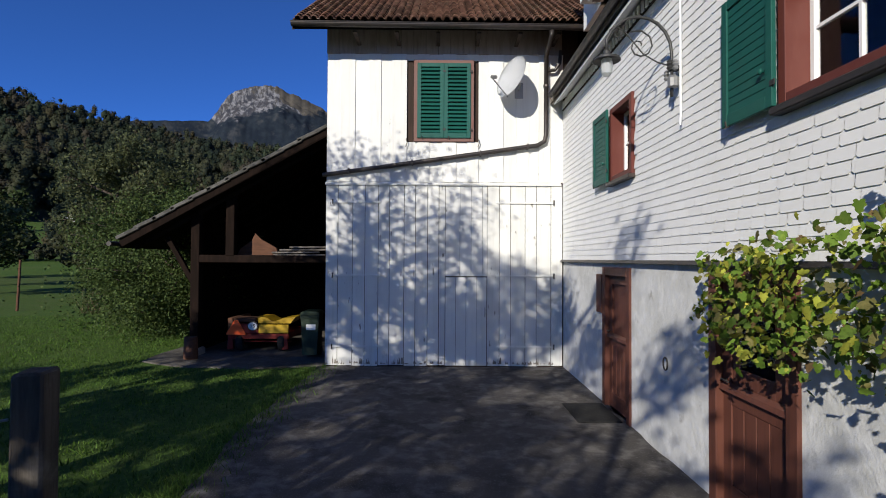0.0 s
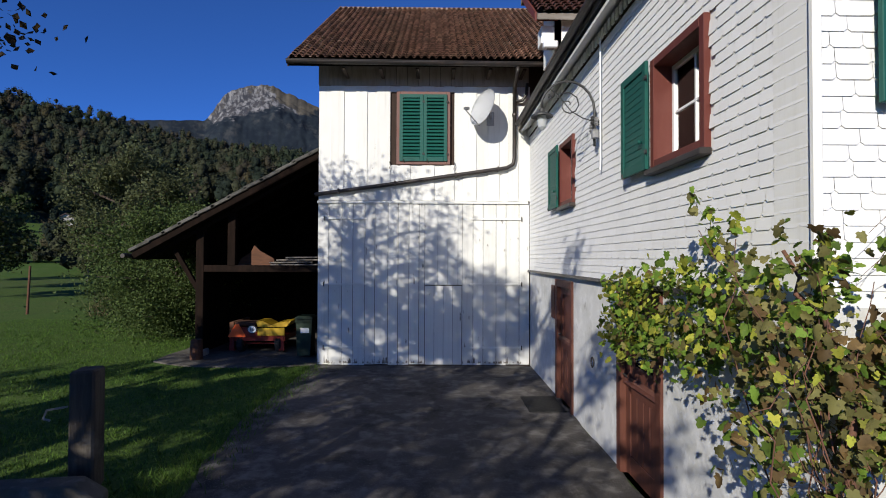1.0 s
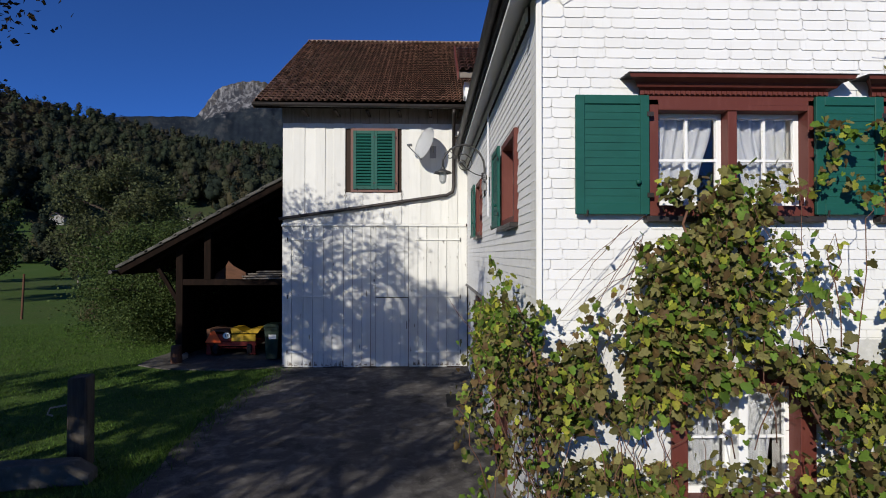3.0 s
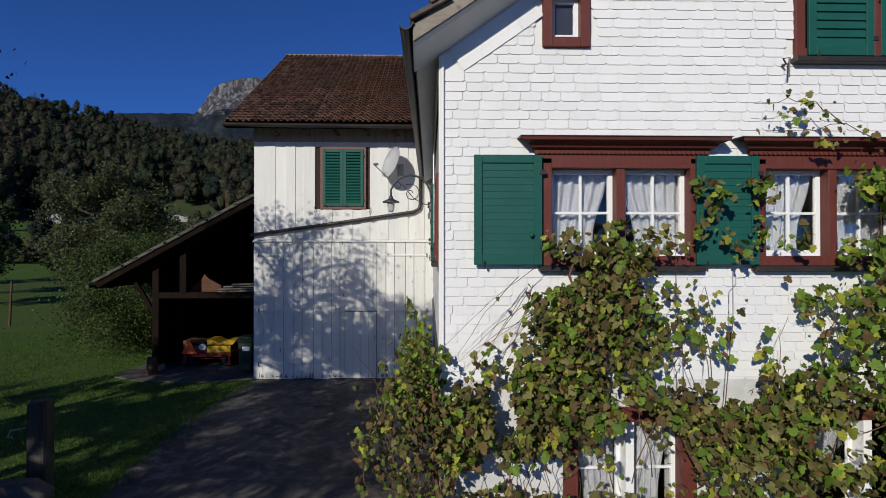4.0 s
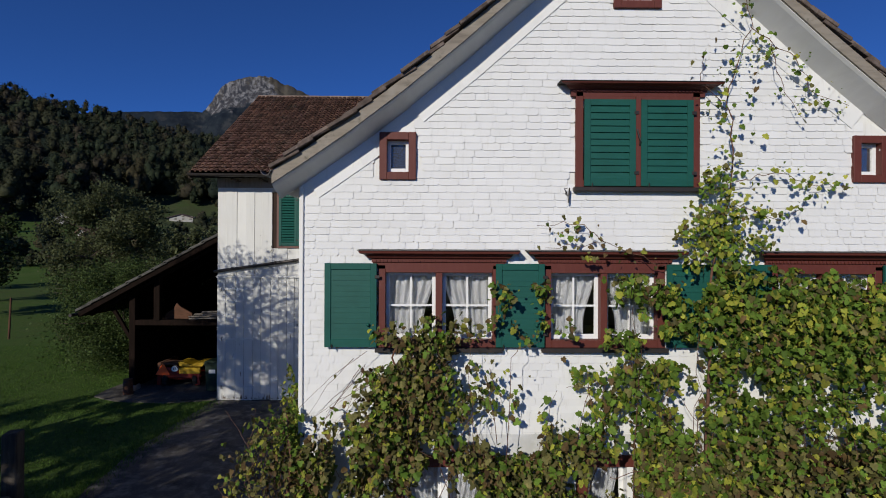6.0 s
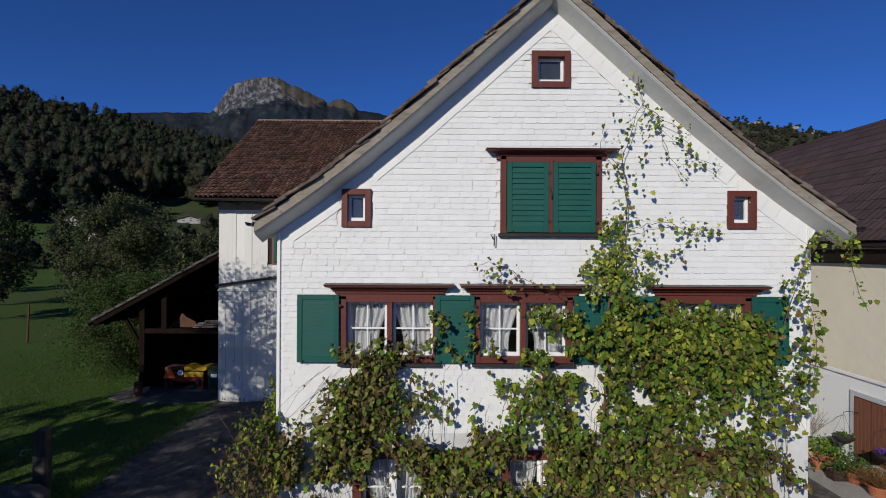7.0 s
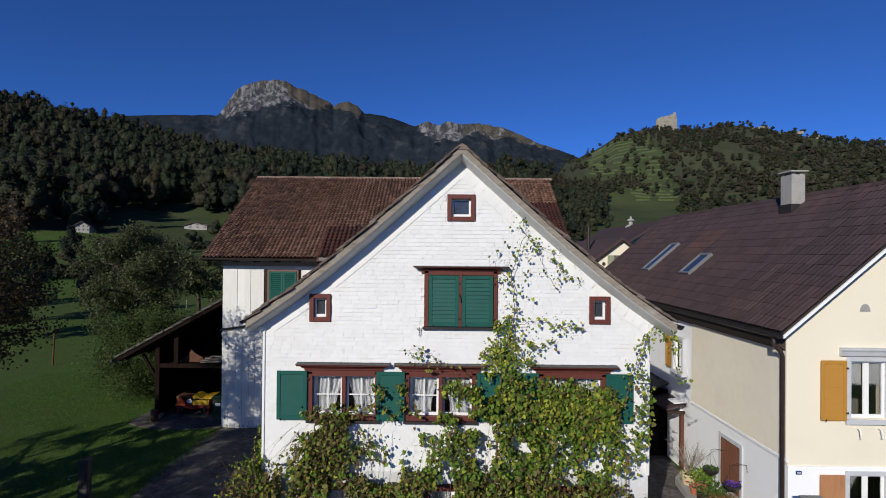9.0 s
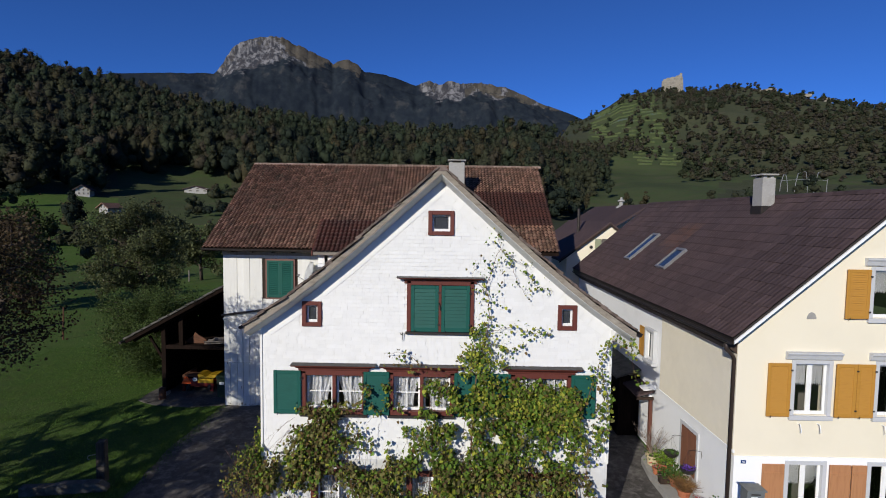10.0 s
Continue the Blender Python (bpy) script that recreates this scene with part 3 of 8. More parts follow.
def roof_section(side, section, x_out=EAVE_X):
    """A length of moulding along the verge: section of (y, depth below the tile plane)."""
    bm = bmesh.new()
    us = [0.0] + [u for u, _ in ROOF if 0 < u < HXM - x_out] + [HXM - x_out]
    rows = [[bm.verts.new((HXM + side * u, y, roof_top(HXM + side * u) - t)) for y, t in section] for u in us]
    n = len(section)
    for a, b in zip(rows, rows[1:]):
        for k in range(n):
            bm.faces.new((a[k], a[(k + 1) % n], b[(k + 1) % n], b[k]))
    bm.faces.new(rows[0])
    bm.faces.new(rows[-1][::-1])
    return bm


BARN_MEET = 12.6
for side in (-1, 1):
    part("roof_deck", roof_board(side, VERGE_Y + 0.04, BARN_MEET, 0.05, 0.14), M_OLDWOOD, house_roof)
    part("verge_board", roof_board(side, VERGE_Y - 0.012, VERGE_Y + 0.035, 0.02, 0.165), M_VERGE, house_roof, "weathered grey verge board")
    part("verge_soffit", roof_section(side, [(VERGE_Y + 0.012, 0.135), (VERGE_Y + 0.012, 0.175), (VERGE_Y + 0.05, 0.20), (HY0 + 0.005, 0.305), (HY0 + 0.005, 0.255), (VERGE_Y + 0.05, 0.135)]), M_SOFFIT, house_roof, "pale sloping soffit boards")
    part("eave_soffit", roof_board(side, HY0 + 0.031, HY1 - 0.3, 0.20, 0.245, EAVE_X + 0.02, HX0 + 0.05), M_SOFFIT, house_roof, "pale painted soffit boards")


def gutter(name_of, xa, ya, za, xb, yb, zb, r=0.07, parent=None, label="dark zinc gutter"):
    a, b = Vector((xa, ya, za)), Vector((xb, yb, zb))
    d = (b - a).normalized()
    s = d.cross(Vector((0, 0, 1)))
    bm = bmesh.new()
    rows = []
    for p in (a, b):
        ring = []
        for rr in (r, r - 0.008):
            ang = [math.pi + k * math.pi / 8 for k in range(9)]
            if rr < r:
                ang = ang[::-1]
            ring += [bm.verts.new(p + s * rr * math.cos(q) + Vector((0, 0, rr * math.sin(q)))) for q in ang]
        rows.append(ring)
    n = len(rows[0])
    for k in range(n):
        bm.faces.new((rows[0][k], rows[0][(k + 1) % n], rows[1][(k + 1) % n], rows[1][k]))
    bm.faces.new(rows[0])
    bm.faces.new(rows[1][::-1])
    tube([a + s * r, b + s * r], 0.011, bm, 6)
    return part(name_of, bm, M_GUTTER, parent, label)


gutter("gutter", EAVE_X - 0.06, VERGE_Y - 0.04, EAVE_Z - 0.02, EAVE_X - 0.06, HY1 - 0.35, EAVE_Z - 0.06, 0.058, parent=house_roof)
gutter("gutter", 2 * HXM - EAVE_X + 0.06, VERGE_Y - 0.02, EAVE_Z - 0.05, 2 * HXM - EAVE_X + 0.06, HY1 - 0.35, EAVE_Z - 0.10, parent=house_roof)
part("downpipe", tube([(2 * HXM - EAVE_X + 0.06, 2.4, EAVE_Z - 0.1), (2 * HXM - EAVE_X + 0.06, 2.4, EAVE_Z - 0.22), (HX1 + 0.09, 2.5, EAVE_Z - 0.5), (HX1 + 0.09, 2.5, 0.08)], 0.045), M_GUTTER, house_roof, "dark downpipe")


# --- windows -------------------------------------------------------------
def cornice(parent, x0, x1, z, tall=0.8):
    """Profiled red head board with small dentils, outward is -y."""
    prof = [(0.03, 0), (-0.035, 0), (-0.035, 0.075), (-0.05, 0.085), (-0.05, 0.12), (-0.09, 0.14), (-0.115, 0.175), (-0.18, 0.195), (-0.19, 0.225), (0.03, 0.235)]
    prof = [(a, b * tall) for a, b in prof]
    bm = bmesh.new()
    n = 2
    rows = []
    for k, x in enumerate((x0, x1)):
        row = []
        for yy, zz in prof:
            out = max(0.0, -yy - 0.035)
            row.append(bm.verts.new((x + (-out if k == 0 else out), yy, z + zz)))
        rows.append(row)
    m = len(prof)
    for k in range(m):
        bm.faces.new((rows[0][k], rows[1][k], rows[1][(k + 1) % m], rows[0][(k + 1) % m]))
    bm.faces.new(rows[0])
    bm.faces.new(rows[1][::-1])
    head = part("cornice", bm, M_RED, parent, "carved oxblood cornice")
    bm = bmesh.new()
    k = x0 + 0.02
    while k < x1 - 0.03:
        add_box(bm, k, -0.062, z + 0.088 * tall, k + 0.022, -0.05, z + 0.116 * tall)
        k += 0.044
    part("dentil_band", bm, M_RED, head)
    part("cover_strip", prism([(0.03, z + 0.236 * tall), (-0.20, z + 0.226 * tall), (-0.20, z + 0.226 * tall + 0.006), (0.03, z + 0.236 * tall + 0.012)], "x", x0 - 0.165, x1 + 0.165), M_GUTTER, head, "dark sheet-metal cover strip")
    return head


def curtain(parent, x0, x1, z0, z1, y, seed, tied=True):
    """A gathered lace curtain with folds, drawn to one side below."""
    bm = bmesh.new()
    nx, nz_ = 40, 10
    grid = []
    for j in range(nz_ + 1):
        k = j / nz_
        row = []
        for i in range(nx + 1):
            u = i / nx
            pull = (0.24 * math.sin(min(1, (1 - k) * 1.2) * math.pi / 2) ** 2) if tied else 0
            x = x0 + (x1 - x0) * (u * (1 - pull) if seed % 2 == 0 else 1 - (1 - u) * (1 - pull))
            row.append(bm.verts.new((x, y + 0.022 * math.sin(u * 34 + seed + 0.6 * math.sin(k * 3)), z0 + (z1 - z0) * k)))
        grid.append(row)
    for j in range(nz_):
        for i in range(nx):
            bm.faces.new((grid[j][i], grid[j][i + 1], grid[j + 1][i + 1], grid[j + 1][i]))
    bmesh.ops.solidify(bm, geom=list(bm.faces), thickness=0.002)
    return part("curtain", bm, M_CURTAIN, parent, "white lace curtain", smooth=True)


def sash(parent, x0, z0, x1, z1, y, muntins=(1, 1), curtained=0, wide=0.045, tied=True):
    """One white casement with its pane, bars and curtain."""
    bm = bmesh.new()
    for q in ((x0, z0, x0 + wide, z1), (x1 - wide, z0, x1, z1), (x0 + wide, z0, x1 - wide, z0 + wide * 1.3), (x0 + wide, z1 - wide, x1 - wide, z1)):
        add_box(bm, q[0], y, q[1], q[2], y + 0.045, q[3], 0.004)
    s = part("sash", bm, M_WHITESASH, parent, "white painted casement")
    bm = bmesh.new()
    for i in range(muntins[0]):
        c = x0 + (x1 - x0) * (i + 1) / (muntins[0] + 1)
        add_box(bm, c - 0.011, y + 0.008, z0 + wide, c + 0.011, y + 0.036, z1 - wide)
    for i in range(muntins[1]):
        c = z0 + (z1 - z0) * (i + 1) / (muntins[1] + 1)
        add_box(bm, x0 + wide, y + 0.009, c - 0.011, x1 - wide, y + 0.035, c + 0.011)
    if len(bm.verts):
        part("glazing_bar", bm, M_WHITESASH, s)
    else:
        bm.free()
    p = part("pane", box(x0 + wide - 0.004, y + 0.020, z0 + wide, x1 - wide + 0.004, y + 0.024, z1 - wide), M_GLASS, s)
    p.visible_shadow = False
    if curtained:
        curtain(s, x0 + 0.02, x1 - 0.02, z0 + 0.03, z1 - 0.03, y + 0.11, curtained, tied)
    return s


def window(name, hole, at, rz, label, sashes=2, muntins=(1, 1), board=0.085, head=False, sill=True, curtained=True, reveal=0.10, mullion=0.08, tied=True, paint=None, mullion_paint=None):
    """hole: x0, z0, x1, z1 in the wall's own plane; local y points into the wall."""
    w = thing(name, label, "window", at, rz, kind="structure")
    x0, z0, x1, z1 = hole
    b = board
    paint = paint or M_RED
    for q in ((x0 - b, z0 - b, x0 + 0.005, z1 + b), (x1 - 0.005, z0 - b, x1 + b, z1 + b)):
        part("jamb", box(q[0], -0.035, q[1], q[2], reveal, q[3], 0.004), paint, w, "oxblood painted jamb")
    part("head_board", box(x0 + 0.006, -0.034, z1 - 0.005, x1 - 0.006, reveal - 0.002, z1 + b, 0.004), paint, w)
    part("bottom_board", box(x0 + 0.006, -0.034, z0 - b, x1 - 0.006, reveal - 0.002, z0 + 0.005, 0.004), paint, w)
    if sill:
        part("window_sill", box(x0 - b - 0.03, -0.085, z0 - b - 0.055, x1 + b + 0.03, 0.01, z0 - b - 0.001, 0.008), M_GUTTER if sill == "dark" else M_RED, w, "projecting sill")
    step = (x1 - x0 - mullion * (sashes - 1)) / sashes
    for i in range(sashes):
        a = x0 + i * (step + mullion)
        sash(w, a, z0, a + step, z1, reveal - 0.035, muntins, (i + 1 + int(hole[0] * 3)) if curtained else 0, tied=tied)
        if i:
            part("mullion", box(a - mullion, -0.02, z0, a, reveal, z1, 0.005), mullion_paint or M_RED, w)
    if head:
        cornice(w, x0 - b - 0.06, x1 + b + 0.06, z1 + (b - 0.045 if x0 != CENTRE[0] else 0.035), 0.95 if x0 != CENTRE[0] else 0.6)
    return w


def shutter(name, x0, z0, x1, z1, at, rz, y=-0.085, label="", slats=15, tilt=20, material=None, panel=False, group="window shutters", rails=2, knob=False):
    material = material or M_GREEN
    s = thing(name, label, "shutter", at, rz, group=group)
    st, th = 0.075, 0.034
    for q in ((x0, x0 + st), (x1 - st, x1)):
        part("stile", box(q[0], y, z0, q[1], y + th, z1, 0.004), material, s)
    zs = [z0, z1 - st] if rails == 2 else [z0, (z0 + z1) / 2 - st / 2, z1 - st]
    for q in zs:
        part("rail", box(x0 + st, y + 0.001, q, x1 - st, y + th - 0.001, q + st * (1.25 if q == z0 else 1), 0.004), material, s)
    a, b = z0 + st * 1.25, z1 - st
    pitch = (b - a) / slats
    proto = None
    for i in range(slats):
        c = a + (i + 0.5) * pitch
        if rails == 3 and abs(c - (z0 + z1) / 2) < st / 2 + pitch * 0.4:
            continue
        if proto is None:
            m = pose(0, 0, 0, -tilt, 0, 0)
            proto = part("slat", box(x0 + st - 0.004, -0.005, -pitch * 0.56, x1 - st + 0.004, 0.006, pitch * 0.56, 0, m), material, s)
            ob = proto
        else:
            ob = part("slat", proto.data, material, s)
        ob.location = (0, y + th * 0.55, c)
    for q in (z0 + 0.16, z1 - 0.16):
        part("hinge", box(x1 - 0.02, y - 0.006, q - 0.02, x1 + 0.035, y + 0.004, q + 0.02, 0.002), M_GUTTER, s, "black iron strap hinge")
    part("catch", tube([(x0 + 0.09, y + 0.03, z0 + 0.01), (x0 + 0.09, y - 0.012, z0 - 0.015), (x0 + 0.09, y - 0.02, z0 + 0.035)], 0.008, seg=6), M_GUTTER, s, "iron shutter catch")
    if knob:
        ob = part("knob", lathe([(0, 0), (0.012, 0), (0.010, 0.012), (0.022, 0.022), (0.022, 0.030), (0.012, 0.038), (0, 0.040)], seg=12), M_GREEN, s, smooth=True)
        ob.matrix_basis = pose(x1 - 0.10, y + 0.006, z0 + (z1 - z0) * 0.27, 90, 0, 0)
    return s


M_BLIND = mat("dark_blue_blind_cloth", (0.030, 0.034, 0.046), 0.9, vary=[((20, 20, 3), 3, (0.055, 0.060, 0.075), 0.5, 0.8)])
GAT = (0, HY0, 0)
for i, h in enumerate(ROW2):
    window("window_%d" % (i + 1), h, GAT, 0, "oxblood framed casement window with lace curtains and carved cornice", head=True, sill="dark", reveal=0.12)
for i, h in enumerate(ROW1):
    window("window_%d" % (i + 4), h, GAT, 0, "white ground-floor casement in a brown frame behind vine leaves", curtained=True, muntins=(0, 1), reveal=0.15, board=0.13, mullion_paint=M_WHITESASH)
for i, h in enumerate(SMALL):
    attic = window("window_%d" % (i + 7), h, GAT, 0, "small attic window with a wide oxblood frame", sashes=1, muntins=(0, 0), board=0.085, sill=False, curtained=False, reveal=0.09)
    part("blind", box(h[0] + 0.02, 0.105, h[1] + 0.02, h[2] - 0.02, 0.115, h[3] - 0.02), M_BLIND, attic, "dark inner blind")
shut_window = window("window_10", CENTRE, GAT, 0, "attic window behind closed green shutters, carved cornice", head=True, sill="dark", curtained=False)
part("closing_strip", box(HXM - 0.03, -0.070, CENTRE[1] - 0.08, HXM + 0.03, -0.021, CENTRE[3] + 0.03, 0.004), M_RED, shut_window, "oxblood strip between the shutters")
part("espagnolette", tube([(HXM + 0.01, -0.078, CENTRE[1] + 0.42), (HXM + 0.01, -0.10, CENTRE[1] + 0.47), (HXM - 0.03, -0.10, CENTRE[1] + 0.60)], 0.010, seg=6), M_GUTTER, shut_window, "black iron shutter bolt")
for x0, x1 in ((2.585, 3.205), (4.63, 5.215), (6.69, 7.27), (7.35, 7.96), (9.33, 9.88)):
    shutter("shutter", x0, 3.165, x1, 4.165, GAT, 0, label="dark green louvred shutter, open flat against white shingles", slats=13, tilt=4.5, knob=True)
for x0, x1 in ((CENTRE[0] + 0.01, HXM - 0.032), (HXM + 0.032, CENTRE[2] - 0.01)):
    shutter("shutter", x0, CENTRE[1] - 0.075, x1, CENTRE[3] - 0.01, GAT, 0, y=-0.072, label="dark green louvred shutter, closed over the attic window", slats=11, tilt=13)
# side wall: local x runs towards -y
SAT = (HX0, 0, 0)
for i, (y0, z0, y1, z1) in enumerate(SIDE_WIN):
    window("window_%d" % (i + 11), (-y1, z0, -y0, z1), SAT, -90, "deep oxblood framed side window with a dark sill", sashes=1, sill="dark", reveal=0.17, board=0.07, tied=False)
    shutter("shutter", -y1 - 0.72 + 0.03, 3.175, -y1 - 0.06, 4.175, SAT, -90, label="dark green louvred shutter, open on the shingled side wall", slats=13, tilt=4.5, knob=True)


def panel_door(name, y0, y1, z1, label, glazed):
    d = thing(name, label, "door", (HX0 + 0.02, 0, 0), -90, kind="structure")
    x0, x1, z0 = -y1, -y0, GZ + 0.03
    for q in ((x0 - 0.12, x0), (x1, x1 + 0.12)):
        part("door_post", box(q[0], -0.03, z0 - 0.02, q[1], 0.14, z1 + 0.12, 0.006), M_BROWNDOOR, d)
    part("lintel", box(x0, -0.03, z1, x1, 0.14, z1 + 0.12, 0.006), M_BROWNDOOR, d)
    leaf = part("leaf", box(x0, 0.06, z0, x1, 0.095, z1, 0.004), M_BROWNDOOR, d)
    st = 0.12
    bm = bmesh.new()
    for q in ((x0, z0, x0 + st, z1), (x1 - st, z0, x1, z1), (x0 + st, z0, x1 - st, z0 + 0.2), (x0 + st, z1 - st, x1 - st, z1), (x0 + st, z0 + 0.85, x1 - st, z0 + 1.0)):
        add_box(bm, q[0], 0.035, q[1], q[2], 0.0595, q[3], 0.004)
    part("frame", bm, M_BROWNDOOR, leaf)
    n = 4
    for i in range(n):
        w = (x1 - x0 - 2 * st) / n
        a = x0 + st + i * w
        part("board", box(a + 0.004, 0.045, z0 + 0.2, a + w - 0.004, 0.0595, z0 + 0.85, 0.005), M_BROWNDOOR, leaf)
    if glazed:
        pa, pb, pc, pd = x0 + st + 0.10, x1 - st - 0.10, z0 + 1.16, z1 - st - 0.16
        for q in ((x0 + st, z0 + 1.0, pa, z1 - st), (pb, z0 + 1.0, x1 - st, z1 - st), (pa, z0 + 1.0, pb, pc), (pa, pd, pb, z1 - st)):
            part("panel", box(q[0], 0.047, q[1], q[2], 0.0595, q[3], 0.004), M_BROWNDOOR, leaf)
        part("pane", box(pa, 0.052, pc, pb, 0.056, pd), M_GLASS, leaf)
        part("net_curtain", box(pa, 0.0575, pc, pb, 0.059, pd), M_CURTAIN, leaf, "white net curtain")
    part("weather_bar", prism([(0.036, z0 + 0.98), (-0.01, z0 + 0.96), (0.0, z0 + 1.0), (0.036, z0 + 1.03)], "x", x0 + 0.02, x1 - 0.02), M_BROWNDOOR, leaf)
    part("door_handle", tube([(x0 + 0.06, 0.04, z0 + 1.05), (x0 + 0.06, -0.015, z0 + 1.05), (x0 + 0.17, -0.02, z0 + 1.05)], 0.009, seg=8), M_GUTTER, leaf, "black iron door handle")
    return d


panel_door("door_1", 3.42, 4.30, 1.94, "red-brown panelled door with a glazed top, half behind vine", True)
panel_door("door_2", 6.42, 7.24, 1.90, "red-brown wooden door in the plaster side wall", False)
# ---------------------------------------------------------------- shingles of the white house
COURSE = 0.086


def shingle_piece(w, h=0.112, clip=0.019):
    """One clipped shingle, hanging from its top edge; local x right, y into the wall, z up."""
    top, low, th = -0.003, -0.0135, 0.010
    out = [(0.0, h), (w, h), (w, clip * 0.8), (w - clip, 0), (clip, 0), (0.0, clip * 0.8)]

    def y(z):
        return low + (top - low) * z / h
    front = [(x, y(z), z) for x, z in out]
    back = [(x, y(z) + th, z) for x, z in out[1:] + out[:1]]
    verts = front + back
    faces = [(0, 5, 4, 3, 2, 1)]
    for k in (2, 3, 4):
        faces.append((k, k + 1, 6 + k, 6 + k - 1))
    return verts, faces


def shingle_cover(parent, u_range, z_range, inside, near, place, seed):
    """Courses of shingles. inside(u0, u1, z): whether one hangs there; near: the stretch built piece by piece."""
    r = random.Random(seed)
    widths = (0.155, 0.175, 0.195, 0.215, 0.235)
    shapes = {w: shingle_piece(w) for w in widths}
    pieces = {}
    verts, faces = [], []
    count = 0
    z = z_range[0]
    row = 0
    while z < z_range[1]:
        u = u_range[0]
        first = True
        while u < u_range[1] - 0.03:
            w = r.choice(widths)
            if first or u + w > u_range[1] - 0.03:
                w = min(r.uniform(0.06, 0.22), u_range[1] - u) if first else u_range[1] - u
                shapes[w] = shingle_piece(w)
            first = False
            dz = r.uniform(-0.002, 0.002)
            if inside(u, u + w, z):
                vs, fs = shapes[w]
                m = place(u, z + dz) @ pose(0, r.uniform(-0.0008, 0.0004), 0, r.uniform(-0.18, 0.18), r.uniform(-0.2, 0.2), 0)
                if near(u, z) and count < 300 and w in widths:
                    count += 1
                    if w not in pieces:
                        pieces[w] = link_mesh("shingle", vs, fs, M_SHINGLE)
                    ob = new("shingle", pieces[w])
                    ob.parent = parent
                    ob.matrix_basis = m
                else:
                    base = len(verts)
                    verts += [tuple(m @ Vector(v)) for v in vs]
                    faces += [tuple(base + i for i in f) for f in fs]
            u += w + r.uniform(0.0018, 0.0038)
        z += COURSE
        row += 1
    ob = new("shingle_cover", link_mesh("shingle_cover", verts, faces, M_SHINGLE))
    ob.parent = parent
    tagged(ob, "white painted clipped shingles", kind="stuff")


def clear_of(holes, pad):
    def test(u0, u1, z):
        c = (u0 + u1) / 2
        for a, b, c1, d in holes:
            if a - pad < c < c1 + pad and b - pad - 0.06 < z < d + pad - 0.05:
                return False
        return True
    return test


_g_clear = clear_of([(h[0], h[1], h[2], h[3]) for h in ROW2 + [CENTRE] + SMALL], 0.08)
BAND = 0.20


def gable_inside(u0, u1, z):
    c = (u0 + u1) / 2
    return z + 0.11 < roof_under(c) - BAND and _g_clear(u0, u1, z)


shingle_cover(wall_gable, (HX0 + 0.025, HX1 - 0.025), (SKIRT - 0.02, 8.3), gable_inside, lambda u, z: 3.6 < u < 5.6 and 4.35 < z < 5.75, lambda u, z: pose(u, HY0 + 0.012, z), 3)
# sloping band of shingles that follows the verge
_vs, _fs = [], []
_r = random.Random(5)
for side in (-1, 1):
    u = HXM - HX0 - 0.06
    while u > 0.15:
        w = _r.uniform(0.19, 0.235)
        x = HXM + side * u
        ang = math.degrees(math.atan2(roof_top(HXM + side * (u - 0.2)) - roof_top(x), 0.2))
        t = w * math.cos(math.radians(ang))
        z = roof_under(x)
        m = pose(x, HY0 + 0.004, z, 0, -ang if side < 0 else ang, 0) @ pose(0 if side < 0 else -w, 0, -0.27, _r.uniform(-0.4, 0.4) if side > 0 else 0, 0, 0)
        u -= t + (0.002 if side > 0 else -0.001)
        xa, xb = sorted((x, x - side * t))
        if any(xb > a - 0.09 and xa < b + 0.09 and z - 0.30 < d + 0.05 for a, c, b, d in SMALL[:2]):
            continue
        vs, fs = shingle_piece(w, 0.29, 0.004)
        base = len(_vs)
        _vs += [tuple(m @ Vector(v)) for v in vs]
        _fs += [tuple(base + i for i in f) for f in fs]
ob = new("verge_shingles", link_mesh("verge_shingles", _vs, _fs, M_SHINGLE))
ob.parent = wall_gable
tagged(ob, "white shingle band along the verge", kind="stuff")

_s_clear = clear_of([(-y1, z0, -y0, z1) for y0, z0, y1, z1 in SIDE_WIN], 0.08)


def side_inside(u0, u1, z):
    return z + 0.11 < roof_under(HX0) - 0.13 and _s_clear(u0, u1, z)


SIDE_M = pose(HX0 + 0.012, 0, 0, 0, 0, -90)
shingle_cover(wall_side_upper, (-HY1 + 0.02, -HY0 - 0.01), (SKIRT - 0.02, 5.2), side_inside, lambda u, z: -4.6 < u < -2.3 and 2.5 < z < 3.2, lambda u, z: SIDE_M @ pose(u, 0, z), 4)
# frieze of short slats under the side eave
y = HY0 + 0.4
bm_proto = from_bm("frieze_slat", box(-0.035, -0.02, 0, 0.035, 0.0, 0.13, 0.004), M_WHITEWOOD)
setting("trim", box(HX0 - 0.012, HY0 + 0.36, roof_under(HX0) - 0.16, HX0 + 0.012, HY1 - 0.02, roof_under(HX0) - 0.02), M_DARKWOOD, "dark vent slot behind the frieze", "trim")
while y < HY1 - 0.1:
    ob = new("frieze_slat", bm_proto)
    ob.parent = wall_side_upper
    ob.matrix_basis = pose(HX0 - 0.014, y, roof_under(HX0) - 0.155, 0, 0, -90)
    y += 0.125
# ---------------------------------------------------------------- the barn
BX0, BX1, BY0, BY1 = -2.25, 10.9, 9.815, 19.2
BE_Y, BE_Z, BR_Y, BR_Z = 9.18, 6.40, 14.52, 10.0
BM = (BR_Z - BE_Z) / (BR_Y - BE_Y)
JOINT = 3.56
barn = thing("barn", "white boarded barn with a mossy brown tiled roof", "barn")
BWIN = (-0.50, 4.44, 0.50, 5.86)
